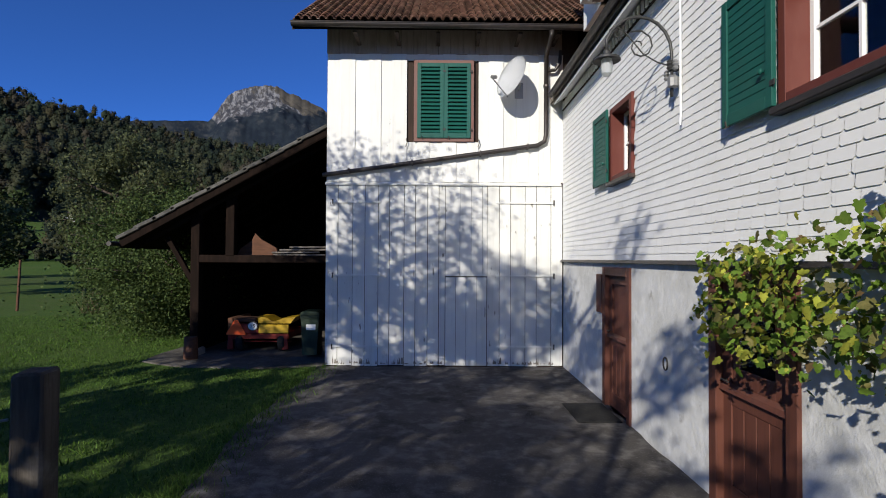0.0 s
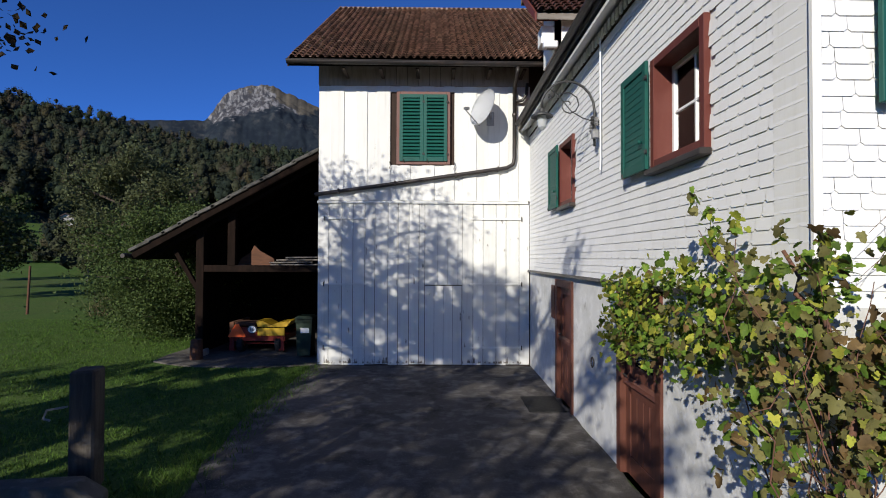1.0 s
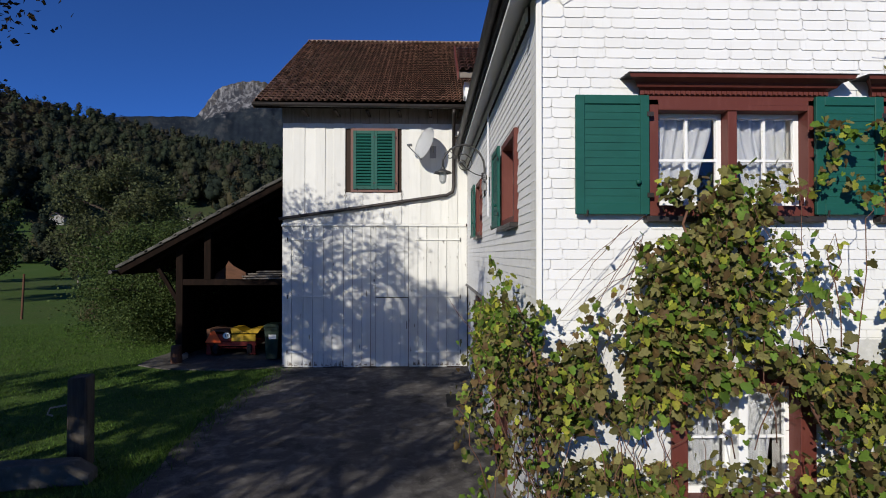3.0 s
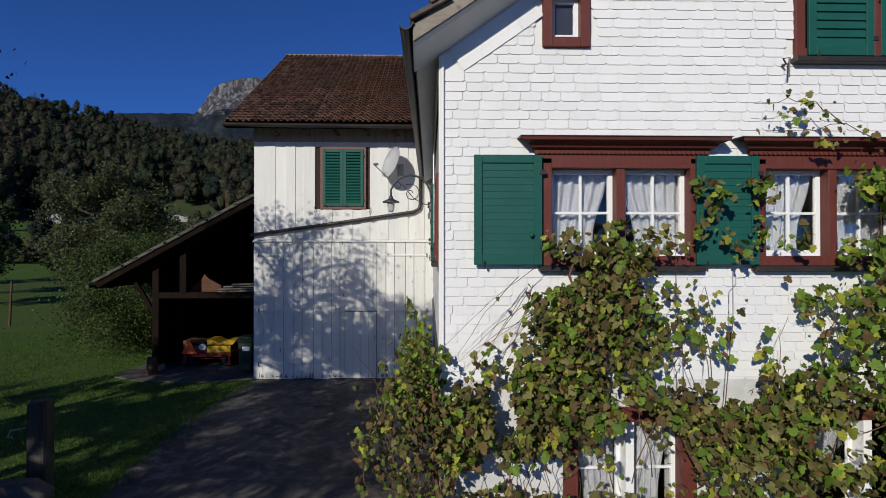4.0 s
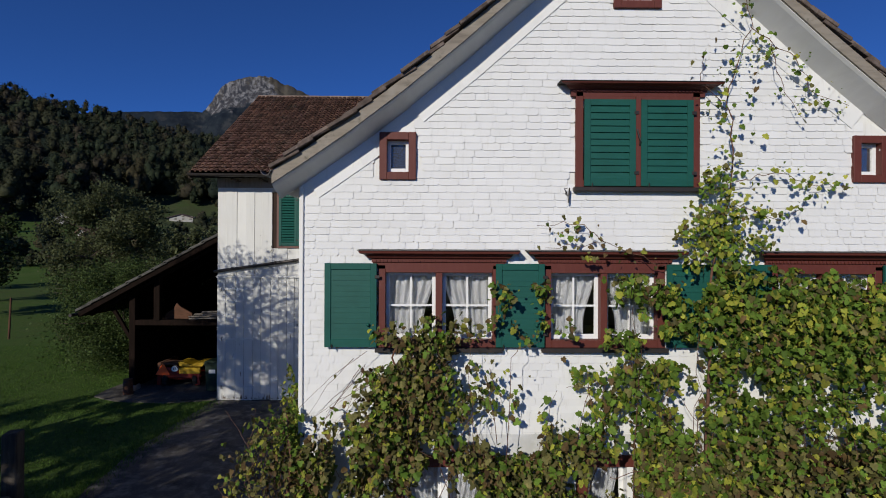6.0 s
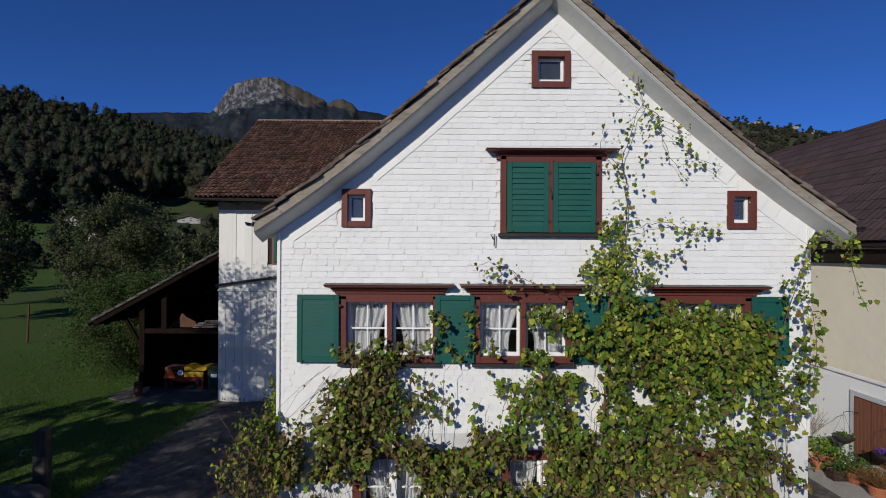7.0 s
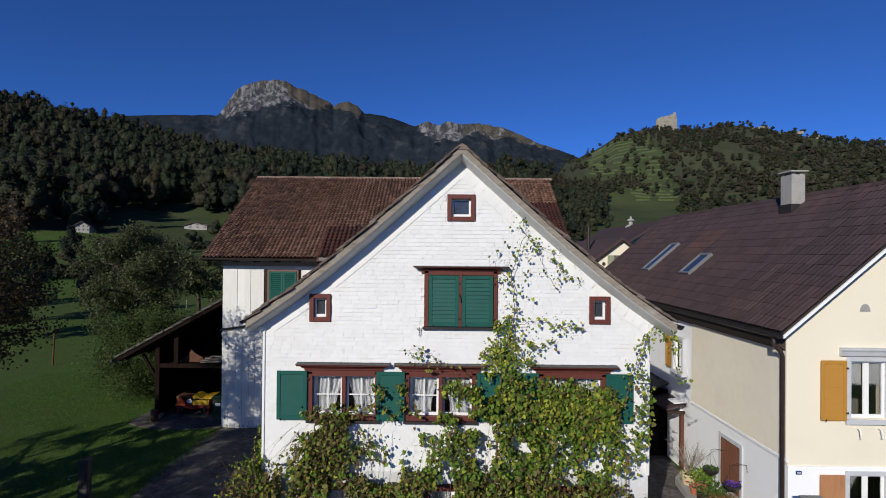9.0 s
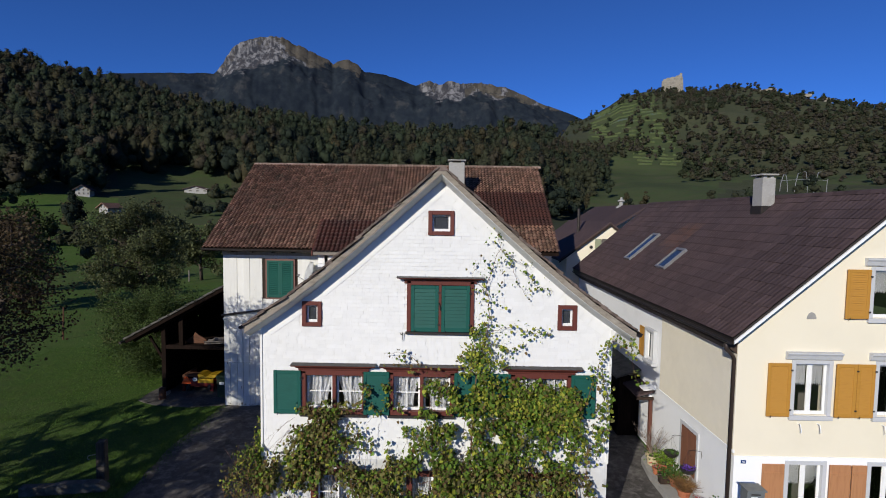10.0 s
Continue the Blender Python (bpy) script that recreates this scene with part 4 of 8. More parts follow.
part("wall", wall_with_holes([(BX0, 0), (HX0 + 0.3, 0), (HX0 + 0.3, 6.62), (BX0, 6.62)], [], "y", BY0 + 0.03, BY0 + 0.15), M_DARKWOOD, barn)
part("wall", prism([(BY0 + 0.16, 0), (BY1, 0), (BY1, 6.4), (BR_Y, 9.75), (BY0 + 0.16, 6.62)], "x", BX0, BX0 + 0.12), M_DARKWOOD, barn, "dark timber end wall")
part("wall", prism([(BY0 + 0.16, 0), (BY1, 0), (BY1, 6.4), (BR_Y, 9.75), (BY0 + 0.16, 6.62)], "x", BX1 - 0.5, BX1 - 0.38), M_WALLWHITE, barn)
part("wall", box(BX0, BY1, 0, BX1 - 0.4, BY1 + 0.12, 6.5), M_DARKWOOD, barn)
part("wall", box(HX1 - 0.3, BY0, 0, BX1 - 0.4, BY0 + 0.15, 6.6), M_WALLWHITE, barn)
barn_roof = part("roof", prism([(BE_Y, BE_Z - 0.03), (BR_Y, BR_Z - 0.03), (2 * BR_Y - BE_Y, BE_Z - 0.03), (2 * BR_Y - BE_Y, BE_Z - 0.15), (BR_Y, BR_Z - 0.15), (BE_Y, BE_Z - 0.15)], "x", BX0 - 0.45, 10.64), M_SHEDWOOD, barn)
gutter("gutter", BX0 - 0.5, BE_Y - 0.05, BE_Z - 0.05, 5.0, BE_Y - 0.05, BE_Z - 0.10, parent=barn)

# ---------------------------------------------------------------- lean-to shed
shed = thing("lean_to_shed", "open timber lean-to shed, shade darkened into its colour, with a grey plank roof edge", "shed")
SX0, SXW, SY0, SY1, SZ0, SZ1 = -6.6, -2.26, 10.5, 15.6, 2.45, 4.86
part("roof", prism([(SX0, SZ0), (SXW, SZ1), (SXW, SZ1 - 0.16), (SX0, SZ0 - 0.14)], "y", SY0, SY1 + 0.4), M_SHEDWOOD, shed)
# ---------------------------------------------------------------- barn boards, doors, window, pipes
def board(parent, x0, x1, z0, z1, y, material, name="board", thick=0.025, label=""):
    return part(name, box(x0, y - thick, z0, x1, y, z1, 0.003), material, parent, label)


M_BARNBOARD = mat("white_limewashed_board", (0.70, 0.695, 0.66), 0.8,
                  vary=[((14, 14, 0.9), 5, (0.60, 0.59, 0.55), 0.52, 0.8), (2.0, 4, (0.66, 0.655, 0.62), 0.5, 0.8), ((9, 9, 5), 5, (0.20, 0.185, 0.165), 0.70, 0.76)],
                  bump=[((60, 60, 3), 0.35, 0.004)], per_piece=0.06)
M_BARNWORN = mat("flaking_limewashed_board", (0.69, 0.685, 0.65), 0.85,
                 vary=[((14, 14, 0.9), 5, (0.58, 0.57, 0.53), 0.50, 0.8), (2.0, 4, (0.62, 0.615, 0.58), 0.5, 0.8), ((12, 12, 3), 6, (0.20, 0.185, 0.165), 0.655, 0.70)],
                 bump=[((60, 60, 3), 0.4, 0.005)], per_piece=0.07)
_r = random.Random(11)
x = BX0
k = 0
while x < HX0 - 0.02:
    w = min(_r.choice((0.205, 0.225, 0.25, 0.27)), HX0 - x)
    off = 0.012 if k % 2 else 0.0
    lap = 0.012 if k % 2 else -0.004
    zt = 6.06
    pieces = [(JOINT + 0.03, zt)]
    if x + w > BWIN[0] - 0.1 and x < BWIN[2] + 0.1:
        pieces = [(JOINT + 0.03, BWIN[1] - 0.08), (BWIN[3] + 0.08, zt)]
    for a, b in pieces:
        board(barn, x - lap + 0.004, x + w + lap - 0.004, a, b, BY0 + 0.028 - off * 1.6, M_BARNBOARD)
    x += w
    k += 1
x, k = BX0, 0
while x < HX0 - 0.02:
    w = min(_r.choice((0.215, 0.235, 0.255, 0.28)), HX0 - x)
    for edge in (0.04, 0.84):
        if x < edge - 0.01 and x + w > edge - 0.07:
            w = edge - x
    off = _r.choice((0.0, 0.006, 0.010))
    lo = GZ + _r.uniform(0.025, 0.05)
    in_door = 0.04 < x + w / 2 < 0.84
    if in_door:
        board(barn, x + 0.003, x + w - 0.003, 1.79, JOINT - 0.03, BY0 + 0.024 - off, M_BARNBOARD)
    else:
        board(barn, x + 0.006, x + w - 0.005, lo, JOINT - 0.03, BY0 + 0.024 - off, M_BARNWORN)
    x += w
    k += 1
M_FRIEZE = mat("bare_grey_board", (0.33, 0.28, 0.235), 0.9, vary=[((14, 14, 2), 4, (0.22, 0.18, 0.15), 0.45, 0.75)], bump=[((8, 40, 40), 0.3, 0.004)])
for i in range(19):
    part("frieze_board", box(BX0 + i * 0.238, BY0 - 0.03 + 0.008 * (i % 2), 6.062, BX0 + i * 0.238 + 0.232, BY0 + 0.028, 6.60, 0.003), M_FRIEZE, barn, "bare grey-brown board under the eaves")
part("drip_rail", prism([(BY0 + 0.03, JOINT - 0.03), (BY0 - 0.045, JOINT - 0.035), (BY0 - 0.05, JOINT - 0.01), (BY0 + 0.02, JOINT + 0.035)], "x", BX0 - 0.01, HX0 - 0.03), M_BARNBOARD, barn, "white drip rail between the boards")
barn_door = part("door", box(0.045, BY0 + 0.004, GZ + 0.05, 0.835, BY0 + 0.024, 1.77), M_DARKWOOD, barn, "small white board door in the barn front")
for i in range(4):
    a = 0.045 + i * 0.1975
    board(barn_door, a + 0.002, a + 0.1935, GZ + 0.04, 1.768, BY0 + 0.003, M_BARNBOARD, thick=0.02)
for z in (0.45, 1.80, 3.20):
    for a, b in ((BX0 + 0.12, BX0 + 1.05), (1.0, HX0 - 0.15)):
        strap = part("strap", box(a, BY0 - 0.035, z - 0.018, b, BY0 - 0.012, z + 0.018, 0.003), M_BARNBOARD, barn, "painted strap across the boards")
        part("pin", tube([(b - 0.02 if a > 0 else a + 0.02, BY0 - 0.04, z - 0.05), (b - 0.02 if a > 0 else a + 0.02, BY0 - 0.04, z + 0.05)], 0.012, seg=8), M_GUTTER, strap)
part("latch", tube([(0.80, BY0 - 0.03, 1.02), (0.80, BY0 - 0.06, 1.06), (0.80, BY0 - 0.06, 1.16), (0.80, BY0 - 0.03, 1.2)], 0.008, seg=6), M_GUTTER, barn_door, "iron door pull")
# bare wood where the limewash has peeled off at the foot of the boards
_r = random.Random(19)
vs, fs = [], []
x = BX0 + 0.03
while x < HX0 - 0.1:
    h, w = _r.uniform(0.02, 0.09) * _r.choice((1, 1, 1, 2.4)), _r.uniform(0.012, 0.05)
    low = GZ + 0.06 + _r.uniform(0, 0.02)
    n0 = len(vs)
    ring = [(-1, 0)] + [(-0.9 + 0.3 * q, _r.uniform(0.15, 1.0) ** 1.5) for q in range(7)] + [(1, 0)]
    vs += [(x + a * w + _r.uniform(-0.004, 0.004), BY0 - 0.0135, low + b * h) for a, b in ring]
    fs.append(tuple(range(n0, n0 + len(ring))))
    x += w * 2 + _r.uniform(0.0, 0.09)
peel = new("peeled_patches", link_mesh("peeled_patches", vs, fs, M_OLDWOOD))
peel.parent = barn
tagged(peel, "bare grey wood under peeled limewash", kind="stuff")
# upper window with closed shutters
M_REDFADED = mat("faded_red_window_paint", (0.17, 0.095, 0.080), 0.7, vary=[((18, 18, 5), 4, (0.17, 0.065, 0.05), 0.5, 0.85)])
window("window_13", BWIN, (0, BY0 - 0.015, 0), 0, "barn window with closed green louvred shutters", sashes=2, muntins=(0, 1), curtained=False, sill=False, reveal=0.06, board=0.075, paint=M_REDFADED)
shutter("shutter", BWIN[0] - 0.01, BWIN[1] - 0.01, -0.002, BWIN[3] + 0.01, (0, BY0 - 0.015, 0), 0, y=-0.062, label="green louvred shutter, closed over the barn window", slats=17, tilt=38, rails=2)
shutter("shutter", 0.002, BWIN[1] - 0.01, BWIN[2] + 0.01, BWIN[3] + 0.01, (0, BY0 - 0.015, 0), 0, y=-0.062, label="green louvred shutter, closed over the barn window", slats=17, tilt=38, rails=2)
for xx in (-0.72, 0.66):
    hook = thing("shutter_stay", "small black iron shutter stay", "hook", group="shutter stays")
    part("stay", tube([(xx, BY0 + 0.0, 4.42), (xx, BY0 - 0.05, 4.42), (xx + 0.02, BY0 - 0.055, 4.34), (xx - 0.01, BY0 - 0.055, 4.26)], 0.008, seg=6), M_GUTTER, hook)
# rain pipe across the barn front
pipe = thing("rain_pipe", "dark zinc rain pipe running down across the barn front", "pipe")
part("pipe", tube([(1.93, BE_Y - 0.05, BE_Z - 0.16), (1.93, BE_Y - 0.05, BE_Z - 0.26), (1.95, BY0 - 0.10, 6.0), (1.95, BY0 - 0.09, 4.50), (1.92, BY0 - 0.09, 4.37), (1.78, BY0 - 0.09, 4.29), (-0.2, BY0 - 0.09, 4.0), (-2.30, BY0 - 0.09, 3.70)], 0.043, seg=12), M_GUTTER, pipe, smooth=True)
for xx, zz in ((-1.8, 3.78), (-0.6, 3.95), (0.7, 4.13), (1.6, 4.265)):
    part("clip", box(xx - 0.015, BY0 - 0.14, zz - 0.05, xx + 0.015, BY0 + 0.0, zz + 0.05, 0.003), M_GUTTER, pipe)
part("collar", lathe([(0.05, 0), (0.055, 0.01), (0.055, 0.05), (0.05, 0.06)], (1.95, BY0 - 0.09, 5.4), 12), M_GUTTER, pipe)
part("branch", tube([(1.95, BY0 - 0.09, 5.72), (2.12, BY0 - 0.1, 5.74), (2.2, BY0 - 0.12, 5.86), (2.22, BY0 - 0.12, 6.1)], 0.035, seg=10), M_GUTTER, pipe)
for xx in (-1.66, -0.9, -0.15, 0.6, 1.35, 2.05):
    part("rafter_end", box(xx, BE_Y + 0.04, BE_Z - 0.19, xx + 0.07, BY0 - 0.02, BE_Z - 0.155, 0.004), M_DARKWOOD, barn, "dark rafter end")
# satellite dish
dish = thing("satellite_dish", "white satellite dish on an arm, fixed to the barn boards", "satellite dish", (1.30, BY0 - 0.40, 5.46), 0)
DM = pose(0, 0, 0, 0, 0, 0) @ look((0, 0, 0), (-0.78, -0.52, 0.30)).to_quaternion().to_matrix().to_4x4()
bm = bmesh.new()
rings = []
for i in range(7):
    rr = 0.41 * i / 6
    rings.append([bm.verts.new(DM @ Vector((rr * 0.92 * math.cos(a * math.tau / 28), rr * math.sin(a * math.tau / 28), -(rr ** 2) * 0.55))) for a in range(28 if i else 1)])
for a in range(28):
    bm.faces.new((rings[0][0], rings[1][a], rings[1][(a + 1) % 28]))
for p, q in zip(rings[1:], rings[2:]):
    for a in range(28):
        bm.faces.new((p[a], q[a], q[(a + 1) % 28], p[(a + 1) % 28]))
bmesh.ops.solidify(bm, geom=list(bm.faces), thickness=0.008)
M_DISH = mat("white_dish_enamel", (0.74, 0.75, 0.76), 0.5, vary=[(5, 3, (0.66, 0.67, 0.68), 0.5, 0.8)])
M_STEEL = mat("grey_galvanised_steel", (0.30, 0.30, 0.30), 0.5, 0.6, vary=[(12, 3, (0.22, 0.22, 0.22), 0.5, 0.8)])
part("reflector", bm, M_DISH, dish, "white dish bowl", smooth=True)
tipv = DM @ Vector((0, -0.24, -0.50))
part("arm", tube([DM @ Vector((0, -0.40, -0.04)), tipv], 0.013, seg=8), M_STEEL, dish)
part("feed", tube([tipv, tipv + (DM.to_3x3() @ Vector((0, 0.05, 0.10)))], [0.028, 0.034], seg=10), M_STEEL, dish, "grey receiver head")
part("bracket", tube([(0.05, 0.05, 0), (0.14, 0.22, -0.03), (0.14, 0.37, -0.10)], 0.02, seg=8), M_STEEL, dish)
part("wall_plate", box(0.06, 0.365, -0.25, 0.22, 0.385, 0.05, 0.003), M_STEEL, dish)


# ---------------------------------------------------------------- tiles
M_TILERED = mat("dark_red_tile", (0.085, 0.036, 0.030), 0.9, spec=0.15, vary=[(1.5, 5, (0.055, 0.030, 0.027), 0.42, 0.68), (12, 4, (0.16, 0.095, 0.07), 0.62, 0.74)], bump=[(50, 0.4, 0.004)], per_piece=0.3)
def pan_tile(w, length, th=0.012):
    """An old barrel tile with a flat pan beside it and an open foot: local x across, y up the slope, z out of it."""
    prof = [(0.0, 0.0), (0.16, 0.0)] + [(0.58 - 0.36 * math.cos(k * math.pi / 5), 0.004 + 0.052 * math.sin(k * math.pi / 5)) for k in range(6)] + [(1.0, 0.0)]
    n = len(prof)
    verts, faces = [], []
    for yy, lift in ((0.0, 0.060), (length, 0.0)):
        for side in (0, 1):
            verts += [(u * w, yy, lift + h - side * th) for u, h in prof]
    for i in range(n - 1):
        faces.append((i, i + 1, 2 * n + i + 1, 2 * n + i))
        faces.append((i, n + i, n + i + 1, i + 1))
        faces.append((n + i + 1, n + i, 3 * n + i, 3 * n + i + 1))
    return verts, faces


def tile_field(parent, origin, across, up, cols, rows, w, expose, near, keep=None, material=None, seed=1, shape=None, label="", zl=0.0, stagger=0.0, true=1.0, other=None):
    r = random.Random(seed)
    across, up = Vector(across).normalized(), Vector(up).normalized()
    nrm = across.cross(up).normalized()
    base = Matrix((across, up, nrm)).transposed().to_4x4()
    vs, fs = (shape or pan_tile)(w * 0.985, expose * (1.9 if stagger else 1.18))
    arr = np.array(vs)
    mesh = link_mesh("tile", vs, fs, material)
    allv, allf, count = [], [], 0
    otherv, otherf = [], []
    for j in range(rows):
        for i in range(cols):
            p = Vector(origin) + across * ((i + stagger * (j % 2)) * w + r.uniform(-0.004, 0.004) * true) + up * (j * expose + r.uniform(-0.008, 0.008) * true) + nrm * (zl + r.uniform(0, 0.006) * true)
            if keep and not keep(p):
                continue
            m = Matrix.Translation(p) @ base @ pose(0, 0, 0, r.uniform(-1.2, 0.6) * true, r.uniform(-2, 2) * true, r.uniform(-1.2, 1.2) * true)
            rusty = other and other[0](p)
            if near(p) and count < 300 and not rusty:
                count += 1
                ob = new("tile", mesh)
                ob.parent = parent
                ob.matrix_basis = m
            else:
                mm = np.array(m)
                tv, tf = (otherv, otherf) if rusty else (allv, allf)
                b = len(tv)
                tv += [tuple(q) for q in (arr @ mm[:3, :3].T + mm[:3, 3])]
                tf += [tuple(b + k for k in f) for f in fs]
    if allv:
        ob = new("tile_cover", link_mesh("tile_cover", allv, allf, material))
        ob.parent = parent
        tagged(ob, label or "weathered roof tiles", kind="stuff")
    if otherv:
        ob = new("tile_patch", link_mesh("tile_patch", otherv, otherf, other[1]))
        ob.parent = parent
        tagged(ob, other[2], kind="stuff")


tile_field(barn_roof, (BX0 - 0.47, BE_Y - 0.06, BE_Z - 0.04), (1, 0, 0), (0, BR_Y - BE_Y, BR_Z - BE_Z), 90, 34, 0.149, 0.190,
           lambda p: -2.8 < p.x < 1.9 and p.z < 8.0 and p.z > 6.3, lambda p: not (3.6 < p.x < 8.9 and p.z < 7.2), M_TILE, 2, label="mossy brown clay tiles",
           other=(lambda p: p.x > 7.5 and 7.25 < p.z < 8.62, M_TILERED, "darker red replacement tiles"))
M_RIDGE = mat("pale_weathered_ridge_tile", (0.26, 0.19, 0.15), 0.9, vary=[(8, 4, (0.15, 0.10, 0.075), 0.45, 0.7)], per_piece=0.3)
for i in range(36):
    x = BX0 - 0.47 + i * 0.375
    bm = bmesh.new()
    prof = [(-0.13, -0.05), (-0.10, 0.02), (-0.05, 0.06), (0, 0.072), (0.05, 0.06), (0.10, 0.02), (0.13, -0.05), (0.10, -0.05), (0, 0.05), (-0.10, -0.05)]
    prism([(BR_Y + a, BR_Z + b + (0.006 if i % 2 else 0)) for a, b in prof], "x", x, x + 0.39, bm)
    part("ridge_tile", bm, M_RIDGE, barn_roof, "pale weathered ridge tile")
part("barge_board", prism([(BE_Y, BE_Z - 0.16), (BR_Y, BR_Z - 0.16), (BR_Y, BR_Z + 0.02), (BE_Y, BE_Z + 0.02)], "x", BX0 - 0.50, BX0 - 0.465), M_DARKWOOD, barn, "dark barge board")
# small dormer on the house roof, towards the barn, with a white box and flood lamp under its verge
link = thing("roof_dormer", "small tiled dormer with a red-brown verge and a white cheek", "dormer")
part("deck", prism([(7.20, 6.42), (8.60, 7.485), (8.9, 7.485), (8.9, 7.385), (8.60, 7.385), (7.20, 6.32)], "x", 1.95, 4.5), M_OLDWOOD, link)
tile_field(link, (1.93, 7.16, 6.41), (1, 0, 0), (0, 1.05, 0.80), 17, 9, 0.149, 0.190, lambda p: True, None, M_TILERED, 8)
part("barge_board", prism([(7.17, 6.28), (8.60, 7.365), (8.60, 7.515), (7.17, 6.43)], "x", 1.90, 1.935), M_RED, link, "red-brown barge board")
part("soffit", prism([(7.25, 6.315), (8.25, 7.08), (8.25, 7.11), (7.25, 6.345)], "x", 1.94, 2.30), M_RED, link)
part("gable_wall", prism([(7.42, 5.9), (8.4, 5.9), (8.4, 7.10), (8.25, 7.11), (7.42, 6.50)], "x", 2.30, 2.40), M_WHITEWOOD, link, "white dormer wall")
part("cheek", box(2.30, 7.42, 5.9, 3.4, 7.50, 6.45), M_WHITEWOOD, link, "white boarded cheek")
part("box_wall", box(2.06, 7.44, 6.02, 2.29, 7.74, 6.32, 0.008), M_WHITEWOOD, link, "white box under the verge")
lamp = thing("flood_lamp", "small white flood lamp under the dormer verge", "lamp")
part("housing", box(2.08, 7.30, 5.90, 2.32, 7.43, 6.02, 0.015), M_DISH, lamp)
part("lens", box(2.14, 7.32, 5.888, 2.26, 7.40, 5.899, 0.004), M_STEEL, lamp)
# chimney
def chimney(name, x, y, z0, z1, w, d, label):
    c = thing(name, label, "chimney")
    part("shaft", box(x - w / 2, y - d / 2, z0, x + w / 2, y + d / 2, z1, 0.012), M_CONCRETE, c)
    part("cap", box(x - w / 2 - 0.06, y - d / 2 - 0.06, z1 + 0.07, x + w / 2 + 0.06, y + d / 2 + 0.06, z1 + 0.12, 0.012), M_CONCRETE, c, "projecting concrete cap")
    for sx in (-1, 1):
        for sy in (-1, 1):
            part("pillar", box(x + sx * (w / 2 - 0.09) - 0.05, y + sy * (d / 2 - 0.09) - 0.05, z1, x + sx * (w / 2 - 0.09) + 0.05, y + sy * (d / 2 - 0.09) + 0.05, z1 + 0.07), M_CONCRETE, c)
    part("flashing", box(x - w / 2 - 0.03, y - d / 2 - 0.03, z0, x + w / 2 + 0.03, y + d / 2 + 0.03, z0 + 0.55, 0.005), M_GUTTER, c, "dark lead flashing")
    return c


chimney("chimney", 6.82, 12.0, 7.9, 9.92, 0.66, 0.6, "pale rendered chimney behind the house ridge")

# verge tiles of the house roof
M_VERGETILE = mat("grey_brown_verge_tile", (0.16, 0.122, 0.102), 0.95, vary=[(6, 4, (0.07, 0.052, 0.045), 0.42, 0.65), (14, 4, (0.24, 0.20, 0.17), 0.58, 0.75)], bump=[(40, 0.5, 0.006)], per_piece=0.3)
for side in (-1, 1):
    n = 26
    L = math.hypot(HXM - EAVE_X, RIDGE_Z - EAVE_Z)
    bm = bmesh.new()
    add_box(bm, -0.012, 0, 0, L / n * 1.75, 0.34, 0.042, 0.006)
    me = from_bm("verge_tile", bm, M_VERGETILE)
    for i in range(n):
        u = (HXM - EAVE_X) * (1 - i / n)
        x = HXM + side * u
        z = roof_top(x)
        ang = math.degrees(math.atan2(roof_top(HXM + side * (u - 0.16)) - z, 0.16)) if u > 0.2 else 38
        if u < 0.22:
            continue
        for j in range(2):
            ob = new("verge_tile", me)
            ob.parent = house_roof
            m = pose(x, VERGE_Y - 0.05 + j * 0.36 + rnd.uniform(-0.035, 0.035), z + rnd.uniform(0.0, 0.05), 0, -ang + rnd.uniform(3.0, 6.5), 0)
            if side > 0:
                m = pose(x, VERGE_Y - 0.05 + j * 0.36 + 0.34 + rnd.uniform(-0.035, 0.035), z + rnd.uniform(0.0, 0.05), 0, ang - rnd.uniform(3.0, 6.5), 0) @ pose(0, 0, 0, 0, 0, 180)
            ob.matrix_basis = m
    part("tile_bed", roof_board(side, VERGE_Y + 0.6, BARN_MEET, -0.02, 0.045), M_TILE, house_roof)
for i in range(28):
    yy = VERGE_Y - 0.03 + i * 0.40
    lift = 0.012 * (i % 2)
    part("ridge_tile", prism([(HXM - 0.15, RIDGE_Z - 0.10 + lift), (HXM - 0.09, RIDGE_Z - 0.02 + lift), (HXM, RIDGE_Z + 0.025 + lift), (HXM + 0.09, RIDGE_Z - 0.02 + lift), (HXM + 0.15, RIDGE_Z - 0.10 + lift)], "y", yy, yy + 0.42), M_VERGETILE, house_roof)

# ---------------------------------------------------------------- shed details
for i in range(12):
    t = i / 12
    a = Vector((SX0 - 0.05, SY0 - 0.05, SZ0 + 0.02)).lerp(Vector((SXW, SY0 - 0.05, SZ1 + 0.02)), t)
    b = Vector((SX0 - 0.05, SY0 - 0.05, SZ0 + 0.02)).lerp(Vector((SXW, SY0 - 0.05, SZ1 + 0.02)), t + 1 / 12 + 0.02)
    part("roof_tile", beam((a.x, a.y + 0.2, a.z + 0.035 + 0.012 * math.sin(i * 2.1)), (b.x, b.y + 0.2, b.z + 0.015), 0.42, 0.075, 0.010), M_SLATE, shed, "grey fibre slate at the verge")
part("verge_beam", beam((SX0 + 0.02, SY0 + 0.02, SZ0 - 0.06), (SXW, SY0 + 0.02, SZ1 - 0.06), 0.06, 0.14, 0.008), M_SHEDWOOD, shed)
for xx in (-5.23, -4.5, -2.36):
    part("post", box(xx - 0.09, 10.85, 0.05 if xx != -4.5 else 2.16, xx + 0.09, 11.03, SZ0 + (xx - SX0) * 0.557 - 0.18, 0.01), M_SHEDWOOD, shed)
